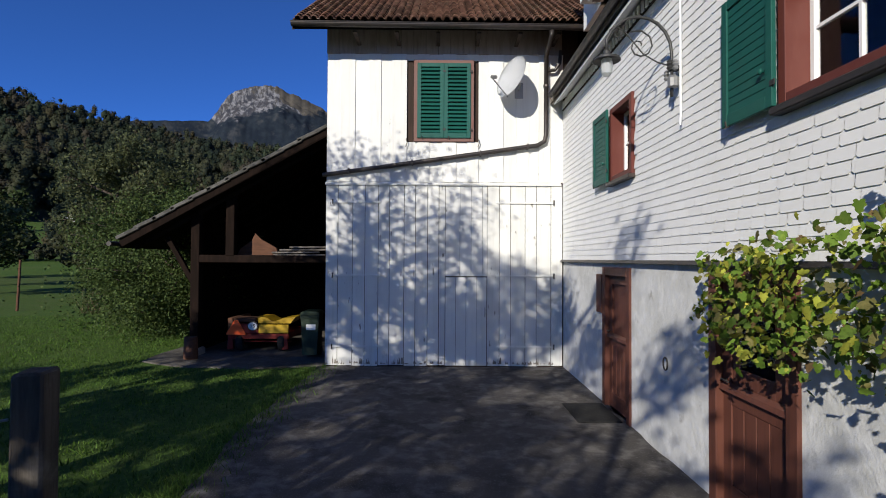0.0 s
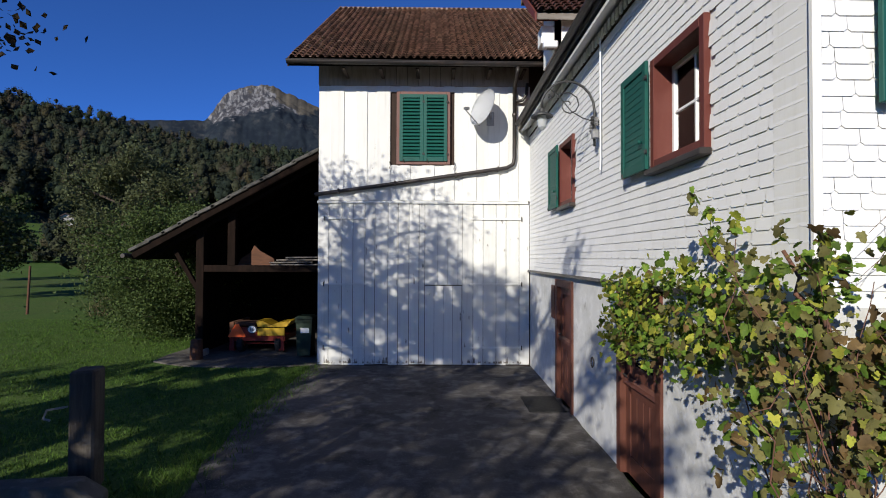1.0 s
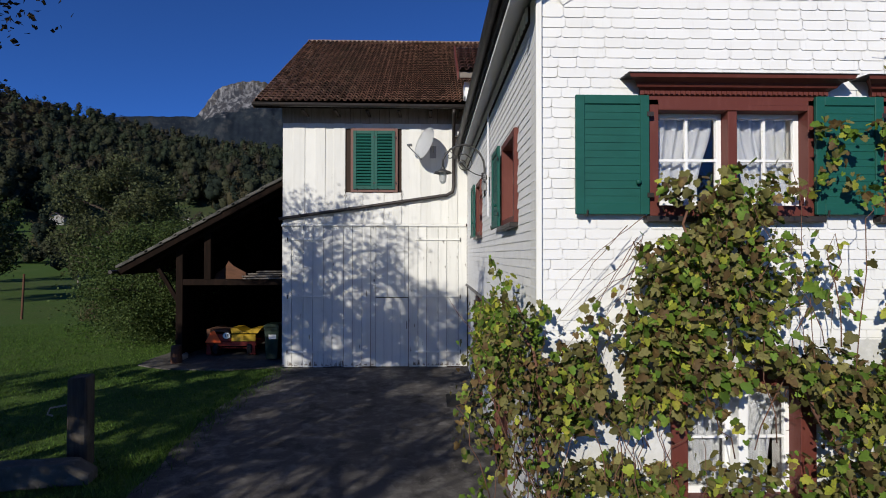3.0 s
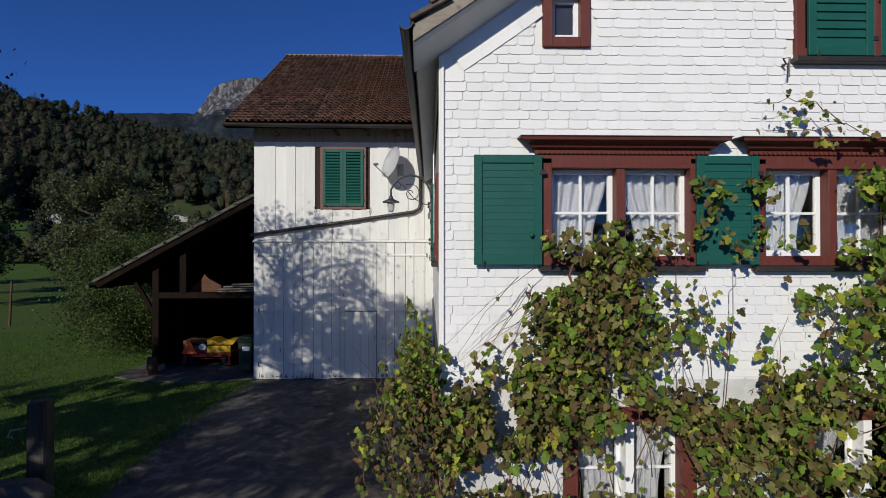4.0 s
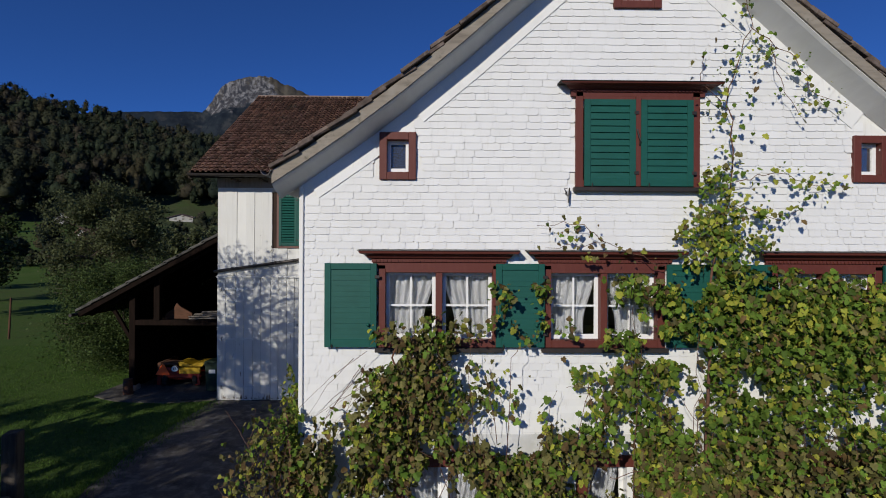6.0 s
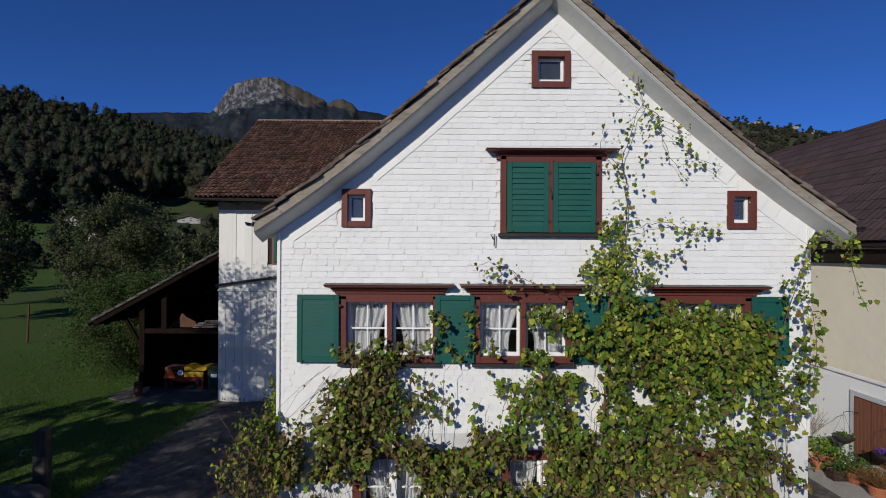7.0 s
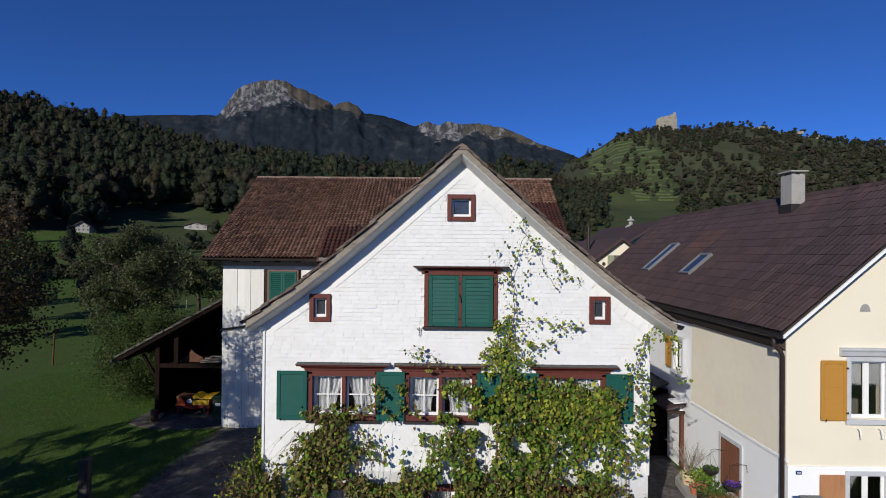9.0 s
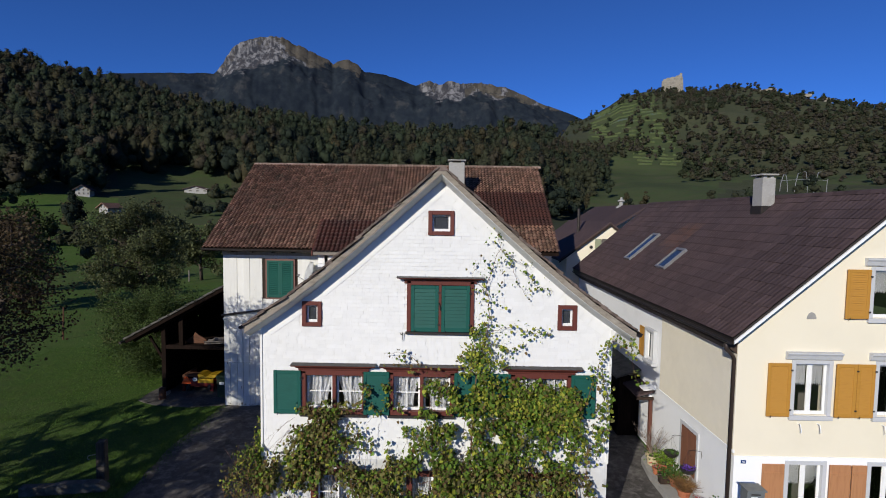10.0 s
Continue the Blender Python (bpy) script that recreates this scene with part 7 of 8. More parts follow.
g = np.random.default_rng(12)
pool = [[], [], [], []]
for cx, cy, cz, rx, ry, rz, n, tone in clump_list:
    n = int(n * 0.74 * (2.1 if 2.4 < cx < 5.3 else 1.75 if cx > 5 else 2.9 if cy > 1.4 else 2.6) * (1.35 if cz < 2.0 and cx > 2.4 else 1.0))
    p = g.normal(size=(n, 3)) * 0.48
    p = p / np.maximum(1, np.linalg.norm(p, axis=1) / 1.25)[:, None]
    # gather the leaves along a few shoots, so that gaps stay open
    knots = g.uniform(-0.95, 0.95, (max(3, n // 11), 3))
    near = knots[g.integers(0, len(knots), n)] + g.normal(size=(n, 3)) * 0.155
    p = np.where(g.random((n, 1)) < 0.74, near, p)
    c = np.array((cx, cy, cz)) + p * np.array((rx, ry, rz))
    c[:, 1] = np.where(c[:, 0] > 2.2, np.minimum(c[:, 1], HY0 - 0.10), c[:, 1])
    c[:, 0] = np.where(c[:, 1] > HY0, np.minimum(c[:, 0], HX0 - 0.10), c[:, 0])
    c = c[c[:, 2] > GZ + 0.12]
    # openings before the ground-floor windows
    for a, b in ((3.75, 4.5), (8.15, 8.7)):
        c = c[~((c[:, 0] > a) & (c[:, 0] < b) & (c[:, 2] < 1.62) & (c[:, 2] > 0.7) & (g.random(len(c)) < 0.62))]
    # pockets where the wall shows through
    hole = noise2(c[:, 0], c[:, 2], 2.7, 3, 5)
    c = c[~((c[:, 1] < HY0) & (c[:, 0] > 2.3) & (hole > np.where((c[:, 0] > 7.9) & (c[:, 0] < 9.5) & (c[:, 2] > 2.9), 0.6, np.where((c[:, 0] > 9.1) & (c[:, 2] > 2.0) & (c[:, 2] < 3.0), 0.02, np.where(c[:, 0] > 5.2, 0.18, 0.25)))))]
    c = c[c[:, 0] < 10.16]
    which = g.choice(4, len(c), p=tone)
    for k in range(4):
        pool[k].append(c[which == k])
for pts, spread, n, tone in SHOOTS:
    k = g.uniform(0, len(pts) - 1, n)
    i = np.minimum(k.astype(int), len(pts) - 2)
    p = np.array(pts)
    c = p[i] + (p[i + 1] - p[i]) * (k - i)[:, None] + g.normal(size=(n, 3)) * np.array((spread, 0.03, spread)) * (1.3 - 0.6 * k / len(pts))[:, None]
    which = g.choice(4, n, p=tone)
    for k in range(4):
        pool[k].append(c[which == k])
single = [link_mesh("leaf", LEAF_V, [tuple(int(i) for i in f) for f in LEAF_F], m) for m in M_VINE]
loose = 0
for k in range(4):
    c = np.concatenate(pool[k])
    out = np.where((c[:, :1] < 2.25) & (c[:, 1:2] > 1.3), np.array((-0.9, -0.35, 0.35)), np.array((-0.35, -0.85, 0.40)))
    fr = leaf_frames(c, g, out, np.where(c[:, 2:3] > 4.2, 0.5, 1.0), np.where(c[:, 2] > 4.2, 0.050, np.where((c[:, 0] > 2.3) & (c[:, 0] < 5.2), 0.063, np.where(c[:, 0] > 5.2, 0.066, np.where(c[:, 1] < 1.45, 0.045, 0.050)))))
    pick = (c[:, 0] > 4.3) & (c[:, 0] < 6.0) & (c[:, 2] > 2.35)
    idx = np.nonzero(pick)[0][:75]
    for i in idx:
        ob = new("leaf", single[k])
        ob.parent = vine
        m = Matrix([[*fr[i][r], c[i][r]] for r in range(3)] + [[0, 0, 0, 1]])
        ob.matrix_basis = m
    rest = np.ones(len(c), bool)
    rest[idx] = False
    ob = new("foliage", leaf_mesh("foliage", c[rest], fr[rest], M_VINE[k]))
    ob.parent = vine
    tagged(ob, ("green vine leaves", "yellow-green vine leaves", "dull olive vine leaves", "withered brown vine leaves")[k], kind="stuff")
M_CANE = mat("brown_vine_cane", (0.150, 0.072, 0.046), 0.85, vary=[((9, 9, 30), 4, (0.07, 0.042, 0.03), 0.45, 0.75)], bump=[((40, 40, 10), 0.5, 0.006)])


def cane(points, r0, r1, wob=0.06, seed=0, name="cane"):
    rr = random.Random(seed)
    pts = []
    for (a, b) in zip(points, points[1:]):
        for k in range(5):
            t = k / 5
            p = Vector(a).lerp(Vector(b), t)
            if pts:
                p += Vector((rr.uniform(-wob, wob), rr.uniform(-wob, wob) * 0.5, rr.uniform(-wob, wob)))
            pts.append(p)
    pts.append(Vector(points[-1]))
    n = len(pts)
    part(name, tube(pts, [r0 + (r1 - r0) * i / (n - 1) for i in range(n)], seg=7), M_CANE, vine, smooth=True)


cane([(7.05, 1.05, GZ), (7.0, 1.1, 1.3), (7.1, 1.15, 2.6), (7.18, 1.24, 4.14)], 0.03, 0.014, 0.025, 1)
for k, (pts, spread, n, tone) in enumerate(SHOOTS):
    cane(pts, 0.010 if k == 0 else 0.005, 0.0025, 0.03, 300 + k, "shoot")
cane([(4.9, 1.0, GZ), (4.7, 1.05, 1.0), (4.2, 1.1, 1.9), (3.5, 1.15, 2.9), (3.4, 1.2, 3.4)], 0.03, 0.008, 0.06, 4)
cane([(2.35, 1.1, GZ), (2.3, 1.1, 0.9), (2.2, 1.15, 1.8), (2.1, 1.4, 2.4)], 0.035, 0.010, 0.05, 5)
cane([(9.4, 1.0, GZ), (9.5, 1.1, 1.2), (9.3, 1.15, 2.4), (9.77, 1.15, 4.1)], 0.016, 0.006, 0.05, 6)
for k in range(9):
    # bare shoots that fan out from the wall towards the corner
    rr = random.Random(40 + k)
    a = (rr.uniform(2.95, 3.3), 1.2, rr.uniform(2.75, 3.2))
    c = (rr.uniform(2.3, 2.8), rr.uniform(1.05, 1.3), rr.uniform(1.9, 2.5))
    mid = tuple(Vector(a).lerp(Vector(c), 0.5) + Vector((0, -0.05, rr.uniform(-0.02, 0.10))))
    cane([a, mid, c], 0.0035, 0.0012, 0.008, 60 + k, "runner")
for k in range(34):
    # a tangle of thin reddish shoots at the house corner
    rr = random.Random(440 + k)
    a = (rr.uniform(1.75, 3.3), rr.uniform(0.82, 1.2), rr.uniform(0.3, 1.3))
    b = (a[0] + rr.uniform(-0.25, 0.25), a[1] + rr.uniform(-0.1, 0.1), a[2] + rr.uniform(0.4, 0.8))
    c = (b[0] + rr.uniform(-0.4, 0.4), min(1.3, b[1] + rr.uniform(-0.1, 0.15)), min(2.75, b[2] + rr.uniform(0.1, 0.7)))
    cane([a, b, c], 0.0045, 0.0018, 0.03, 480 + k, "runner")
for k in range(44):
    rr = random.Random(140 + k)
    x = rr.uniform(3.3, 9.8)
    cane([(x, 1.08, rr.uniform(0.9, 2.2)), (x + rr.uniform(-0.4, 0.4), 1.0, rr.uniform(1.8, 3.2)), (x + rr.uniform(-0.6, 0.6), 1.1, rr.uniform(2.2, 3.7))], 0.005, 0.002, 0.05, 200 + k, "runner")
for x, z in ((5.48, 5.02),):
    hk = thing("shutter_stay", "small black iron shutter stay", "hook", group="shutter stays")
    part("stay", tube([(x, HY0, z), (x, HY0 - 0.06, z), (x - 0.03, HY0 - 0.065, z + 0.05), (x + 0.03, HY0 - 0.065, z + 0.06), (x + 0.02, HY0 - 0.065, z - 0.12)], 0.009, seg=6), M_GUTTER, hk)

# ---------------------------------------------------------------- trees
M_BARK = mat("grey_brown_bark", (0.085, 0.065, 0.05), 0.95, vary=[((10, 10, 3), 4, (0.045, 0.035, 0.028), 0.45, 0.7)], bump=[((30, 30, 6), 0.7, 0.015)])


def tree(name, x, y, h, r, trunk, n, size, material, label, seed, low=0.28, group="", limbs=11, base=None, forks=4, lean=0.0, clumps=0):
    rr = random.Random(seed)
    gz = GZ if base is None else base
    t = thing(name, label, "tree", (x, y, gz), group=group)
    top = Vector((rr.uniform(-0.3, 0.3) + lean, rr.uniform(-0.3, 0.3), h * 0.86))
    spine = [Vector((0, 0, -0.1)), Vector((rr.uniform(-0.1, 0.1), rr.uniform(-0.1, 0.1), h * 0.25)), top * 0.6 + Vector((0, 0, h * 0.02)), top]
    part("trunk", tube(spine, [trunk * 1.25, trunk, trunk * 0.6, trunk * 0.2], seg=9), M_BARK, t, smooth=True)
    bm = bmesh.new()
    tips = []
    for i in range(limbs):
        k = low + (0.95 - low) * (i + rr.random()) / limbs
        a = i * 2.4 + rr.uniform(-0.5, 0.5)
        root = Vector((0, 0, 0)).lerp(top, k) if k > 0.3 else Vector((0, 0, h * 0.86 * k))
        reach = r * math.sqrt(max(0.12, 1 - ((k - 0.52) / 0.55) ** 2)) * rr.uniform(0.75, 1.1)
        end = root + Vector((math.cos(a) * reach, math.sin(a) * reach, rr.uniform(0.10, 0.45) * reach))
        mid = root.lerp(end, 0.5) + Vector((rr.uniform(-0.15, 0.15), rr.uniform(-0.15, 0.15), rr.uniform(0.0, 0.25)))
        tube([root, mid, end], [trunk * 0.5 * (1 - k * 0.6), trunk * 0.33, trunk * 0.10], bm, 6)
        tips += [mid.lerp(end, 0.3), mid.lerp(end, 0.65), end]
        for j in range(forks):
            s = mid.lerp(end, rr.uniform(-0.5, 0.7))
            e = s + Vector((rr.uniform(-1, 1), rr.uniform(-1, 1), rr.uniform(-0.5, 0.8))) * reach * 0.42
            tube([s, s.lerp(e, 0.5) + Vector((0, 0, 0.06)), e], [trunk * 0.13, trunk * 0.08, trunk * 0.03], bm, 5)
            tips += [s.lerp(e, 0.6), e]
    part("limb_frame", bm, M_BARK, t, smooth=True)
    q = np.random.default_rng(seed)
    if clumps:
        tips = [tips[i] for i in q.choice(len(tips), clumps, replace=False)]
    c = np.array([tuple(p) for p in tips])[q.integers(0, len(tips), n)] + q.normal(size=(n, 3)) * r * (0.075 if low > 0.1 else 0.10)
    if low < 0.1:
        skirt = q.normal(size=(n // 3, 3)) * np.array((r * 0.42, r * 0.42, h * 0.16)) + np.array((0, 0, h * 0.2))
        c = np.concatenate([c, skirt[(skirt[:, 2] > 0.05)]])
    c = c[c[:, 2] > (0.4 if low > 0.1 else 0.05)]
    v, f = quads_cloud(c, size, q, np.array((0, 0, 0.5)), 1.0)
    part("crown", np_mesh("crown", v, f, material), None, t, "many small leaves")
    return t


M_LEAF_DARK = leaf_mat("dark_tree_leaf", (0.040, 0.060, 0.018), (0.028, 0.042, 0.013), (0.065, 0.075, 0.022), 0.25)
M_LEAF_RUST = leaf_mat("rusty_tree_leaf", (0.076, 0.054, 0.030), (0.046, 0.042, 0.022), (0.12, 0.07, 0.036), 0.35)
M_LEAF_BUSH = leaf_mat("hazel_bush_leaf", (0.076, 0.112, 0.034), (0.050, 0.080, 0.022), (0.125, 0.152, 0.047), 0.4)
M_LEAF_OLIVE = leaf_mat("olive_tree_leaf", (0.108, 0.124, 0.056), (0.078, 0.092, 0.040), (0.15, 0.146, 0.062), 0.45)
tree("cherry_tree", -5.1, 2.2, 8.4, 2.8, 0.12, 14500, 0.062, M_LEAF_RUST, "cherry tree with rusty autumn leaves beside the yard", 31, 0.50, limbs=18)
# next seven trees stay out of view, added only to cast leaf shade
tree("fruit_tree", -8.3, -2.6, 9.4, 2.5, 0.17, 8600, 0.10, M_LEAF_DARK, "unseen fruit tree added to shade barn, shed and lawn", 32, 0.3, "orchard trees", 16, clumps=66)
tree("fruit_tree", -3.2, -4.6, 7.0, 2.4, 0.13, 1300, 0.10, M_LEAF_DARK, "unseen fruit tree added to shade the yard", 33, 0.3, "orchard trees", 16, clumps=30)
tree("fruit_tree", -6.0, -4.2, 6.8, 2.5, 0.18, 3600, 0.11, M_LEAF_DARK, "unseen fruit tree added to shade the yard", 47, 0.3, "orchard trees", 16, clumps=46)
tree("fruit_tree", -7.2, -7.0, 8.2, 2.7, 0.20, 4200, 0.11, M_LEAF_DARK, "unseen fruit tree added to shade the yard", 34, 0.3, "orchard trees", 14, clumps=32)
tree("fruit_tree", -4.4, -2.0, 8.8, 2.6, 0.14, 6200, 0.095, M_LEAF_DARK, "unseen fruit tree added to shade the yard", 45, 0.52, "orchard trees", 16, clumps=54)
tree("fruit_tree", -9.0, 0.9, 6.4, 2.0, 0.14, 5400, 0.10, M_LEAF_DARK, "unseen fruit tree added to shade barn, shed and lawn", 46, 0.36, "orchard trees", 13, clumps=42)
tree("fruit_tree", -12.8, -4.5, 7.6, 2.6, 0.17, 1300, 0.12, M_LEAF_DARK, "unseen fruit tree added to shade barn, shed and lawn", 35, 0.3, "orchard trees", 13, clumps=34)
tree("hazel_bush", -7.3, 13.9, 3.9, 1.95, 0.05, 36000, 0.052, M_LEAF_BUSH, "dense green hazel bush beside the shed", 37, 0.03, limbs=26, forks=6)
tree("hazel_bush", -9.6, 16.4, 3.6, 1.9, 0.05, 14000, 0.065, M_LEAF_BUSH, "dense green hazel bush beside the shed", 38, 0.03, limbs=22, forks=6)
tree("ash_tree", -16.0, 27.5, 8.6, 3.6, 0.2, 30000, 0.115, M_LEAF_OLIVE, "round olive-green tree behind the shed", 39, 0.12, limbs=20, forks=6)
tree("fruit_tree", -26.0, 27.0, 6.5, 3.2, 0.16, 7000, 0.18, M_LEAF_OLIVE, "half-bare fruit tree in the meadow", 40, 0.2, "orchard trees", 14)
tree("fruit_tree", -33.0, 36.0, 7.5, 3.8, 0.18, 7000, 0.2, M_LEAF_DARK, "half-bare fruit tree in the meadow", 41, 0.2, "orchard trees", 14)
tree("fruit_tree", -21.0, 47.0, 6.5, 3.2, 0.16, 5000, 0.22, M_LEAF_OLIVE, "half-bare fruit tree in the meadow", 42, 0.2, "orchard trees", 14)
tree("fruit_tree", -45.0, 50.0, 8.5, 4.2, 0.2, 6000, 0.25, M_LEAF_DARK, "half-bare fruit tree in the meadow", 44, 0.15, "orchard trees", 14)

# ---------------------------------------------------------------- woods on the hills
def land_z(x, y):
    return float(land_height(np.array([x]), np.array([y]))[0])


def wood_mat(name, base, low, high):
    return mat(name, base, 0.95, spec=0.05, vary=[(0.10, 3, low, 0.45, 0.65), (0.9, 4, tuple(0.85 * k for k in base), 0.45, 0.62), (0.5, 3, high, 0.55, 0.72), (3.5, 3, high, 0.58, 0.75)],
               bump=[(0.8, 0.7, 0.7), (3.0, 0.6, 0.25)], island=0.09, translucent=0.42)


# tones raised to carry the haze that lightens shadows between far crowns
M_WOODS = [wood_mat("dark_green_woods", (0.054, 0.071, 0.043), (0.045, 0.061, 0.038), (0.080, 0.094, 0.053)),
           wood_mat("olive_autumn_woods", (0.070, 0.077, 0.047), (0.058, 0.067, 0.041), (0.099, 0.101, 0.058)),
           wood_mat("brown_autumn_woods", (0.078, 0.070, 0.050), (0.062, 0.060, 0.044), (0.108, 0.089, 0.060)),
           wood_mat("shaded_fir_woods", (0.035, 0.048, 0.035), (0.030, 0.041, 0.033), (0.051, 0.064, 0.044)),
           wood_mat("golden_autumn_woods", (0.094, 0.084, 0.048), (0.075, 0.071, 0.043), (0.125, 0.102, 0.057))]
M_SCRUB = [wood_mat("olive_scrub", (0.084, 0.084, 0.051), (0.067, 0.072, 0.044), (0.118, 0.113, 0.069)),
           wood_mat("grey_brown_scrub", (0.090, 0.079, 0.059), (0.072, 0.067, 0.049), (0.128, 0.113, 0.084)),
           wood_mat("dark_green_scrub", (0.051, 0.064, 0.036), (0.041, 0.054, 0.031), (0.082, 0.095, 0.051))]
_bm = bmesh.new()
bmesh.ops.create_icosphere(_bm, subdivisions=1, radius=1.0)
LOBE_V = np.array([tuple(p.co) for p in _bm.verts])
LOBE_F = np.array([[p.index for p in face.verts] for face in _bm.faces])
_bm.free()


def woods(name, spots, label, seed, lobes=6, cards=70, card=0.6, tones=None, weights=(0.34, 0.30, 0.14, 0.17, 0.05), spread=0.42):
    """Billowing crowns, one per spot (x, y, height, radius): each of several uneven lobes with loose leaf clumps on them. One object a tone."""
    q = np.random.default_rng(seed)
    tones = tones or M_WOODS
    s = np.array(spots)
    z = land_height(s[:, 0], s[:, 1])
    pick = np.clip(0.5 + 0.55 * noise2(s[:, 0], s[:, 1], 1 / 45, 2, seed) + q.normal(size=len(s)) * 0.27, 0, 0.999)
    tone = np.searchsorted(np.cumsum(np.array(weights) / sum(weights)), pick)
    for k, material in enumerate(tones):
        t, tz = s[tone == k], z[tone == k]
        n = len(t)
        if not n:
            continue
        rad, high = t[:, 3], t[:, 2]
        a = q.uniform(0, math.tau, (n, lobes))
        up = q.uniform(0.0, 1.0, (n, lobes))
        out = spread * rad[:, None] * np.sqrt(np.clip(1.15 - up, 0.05, 1))
        lr = rad[:, None] * q.uniform(0.30, 0.72, (n, lobes)) * (1.1 - 0.5 * up)
        lc = np.stack([t[:, :1] + np.cos(a) * out, t[:, 1:2] + np.sin(a) * out, tz[:, None] + high[:, None] * (0.20 + 0.66 * up)], 2).reshape(-1, 3)
        lr, tall = lr.reshape(-1, 1), np.repeat(np.clip(high / rad * 0.38, 0.85, 1.45), lobes)[:, None]
        m = len(lc)
        bulge = 0.80 + q.normal(size=(m, len(LOBE_V), 1)) * 0.14
        sq = np.concatenate([lr, lr, lr * tall], 1)[:, None, :]
        v1 = (lc[:, None, :] + LOBE_V[None] * bulge * sq).reshape(-1, 3)
        f1 = (LOBE_F[None] + np.arange(m)[:, None, None] * len(LOBE_V)).reshape(-1, 3)
        i = q.integers(0, m, n * cards)
        d = q.normal(size=(n * cards, 3))
        d /= np.linalg.norm(d, axis=1)[:, None]
        d[:, 2] = np.where(d[:, 2] < -0.3, -d[:, 2], d[:, 2])
        v2, f2 = quads_cloud(lc[i] + d * sq[i, 0] * q.normal(1.0, 0.17, (len(i), 1)), card, q, d + np.array((0, 0, 0.35)), 0.8, 1.3)
        f2 = np.concatenate([f2[:, [0, 1, 2]], f2[:, [0, 2, 3]]])
        me = np_mesh(name, np.concatenate([v1, v2]), np.concatenate([f1, f2 + len(v1)]), material)
        tagged(new(name, me), label, "woods", kind="stuff")


def scatter(n, az0, az1, r0, r1, seed, keep=None, h=(9, 16), rad=(2.8, 4.8)):
    q = np.random.default_rng(seed)
    a = np.radians(q.uniform(az0, az1, n))
    r = np.sqrt(q.uniform(r0 ** 2, r1 ** 2, n))
    x, y = C0[0] + r * np.sin(a), C0[1] + r * np.cos(a)
    ok = np.ones(n, bool) if keep is None else keep(np.degrees(a), r, x, y, q)
    return np.stack([x, y, q.uniform(*h, n), q.uniform(*rad, n)], 1)[ok]


def forest_edge_at(a):
    return 200 + 14 * np.sin(a * 0.5) + 10 * np.sin(a * 1.3) + 72 * np.clip(1.7 - np.abs(a + 28) / 3.6, 0, 1)


woods("forest", scatter(950, -48, 12, 195, 310, 1, lambda a, r, x, y, q: r > forest_edge_at(a), (12, 24), (3.6, 6.6)), "dense mixed autumn forest on the hillside", 2, 9, 460, 0.62)
woods("forest", scatter(1500, -48, 12, 300, 500, 21, None, (11, 23), (3.6, 6.4)), "dense mixed autumn forest on the upper hillside", 22, 6, 210, 0.9)
woods("forest_edge", scatter(300, -48, 10, 75, 262, 3, lambda a, r, x, y, q: (noise2(x, y, 1 / 40, 2, 9) > 0.12) & ((a < -30) | (r > 150)) & ~((np.abs(a + 28) < 3.4) & (r > 170)), (4, 10), (1.8, 3.8)), "scattered trees and hedges in the meadows", 4, 7, 420, 0.36)
woods("forest_valley", scatter(330, -9, 14, 170, 265, 13, lambda a, r, x, y, q: (r > 190) | (a > 0), (9, 15), (3.2, 5.2)), "wooded valley side behind the barn", 14, 7, 330, 0.55)
woods("hillside_scrub", scatter(3400, 10, 48, 330, 722, 5, lambda a, r, x, y, q: (noise2(x, y, 1 / 75, 3, 4) > -0.30 - 0.30 * (a - 20) / 20) & ~((a < 24) & (r < 455)) & ~((a > 18.5) & (a < 24.6 - (r - 430) / 75) & (q.random(len(a)) < 0.5)) & ~((a > 26) & (r > 640) & (q.random(len(a)) < 0.6)) & ~((a < 18.6 + 2.6 * noise2(x, y, 1 / 40, 2, 8)) & (r > 520) & (q.random(len(a)) < 0.9)) & ~((a > 27) & (r < 405) & (q.random(len(a)) < 0.8)), (3, 9), (1.8, 4.2)), "scrub and trees on the castle hill", 6, 4, 125, 0.85, M_SCRUB, (0.42, 0.30, 0.28))
woods("crest_trees", scatter(26, 18, 40, 700, 716, 9, None, (6, 10), (3, 5.5)), "dark trees on the castle hill crest", 10, 5, 220, 0.7, M_SCRUB[2:], (1,))
woods("forest_valley", scatter(330, 4, 17, 290, 430, 33, None, (10, 17), (3.4, 5.6)), "wooded foot of the castle hill", 34, 7, 300, 0.65)
woods("hedge_trees", scatter(70, 14, 48, 150, 330, 7, lambda a, r, x, y, q: noise2(x, y, 1 / 50, 2, 6) > 0.15, (5, 10), (2, 4)), "hedge trees in the meadow under the castle hill", 8, 6, 320, 0.45)

def hedge_row(az0, az1, r, n, seed, high=(1.6, 4.0)):
    """Bushes along a field edge, as spots for woods()."""
    q = np.random.default_rng(seed)
    a, rr = np.radians(q.uniform(az0, az1, n)), r + q.normal(size=n) * 2.2
    h = q.uniform(*high, n)
    return np.stack([C0[0] + rr * np.sin(a), C0[1] + rr * np.cos(a), h, h * q.uniform(0.45, 0.7, n)], 1)


woods("hedge", np.concatenate([hedge_row(-31, -17, 92, 30, 51), hedge_row(-34, -22, 128, 34, 52), hedge_row(-27, -17, 165, 30, 53, (2, 5)), hedge_row(-46, -29, 110, 40, 54, (2, 5)), hedge_row(-24.6, -18, 206, 26, 55, (2, 5.5))]),
      "bushy hedges between the terraced meadows", 56, 4, 260, 0.28)

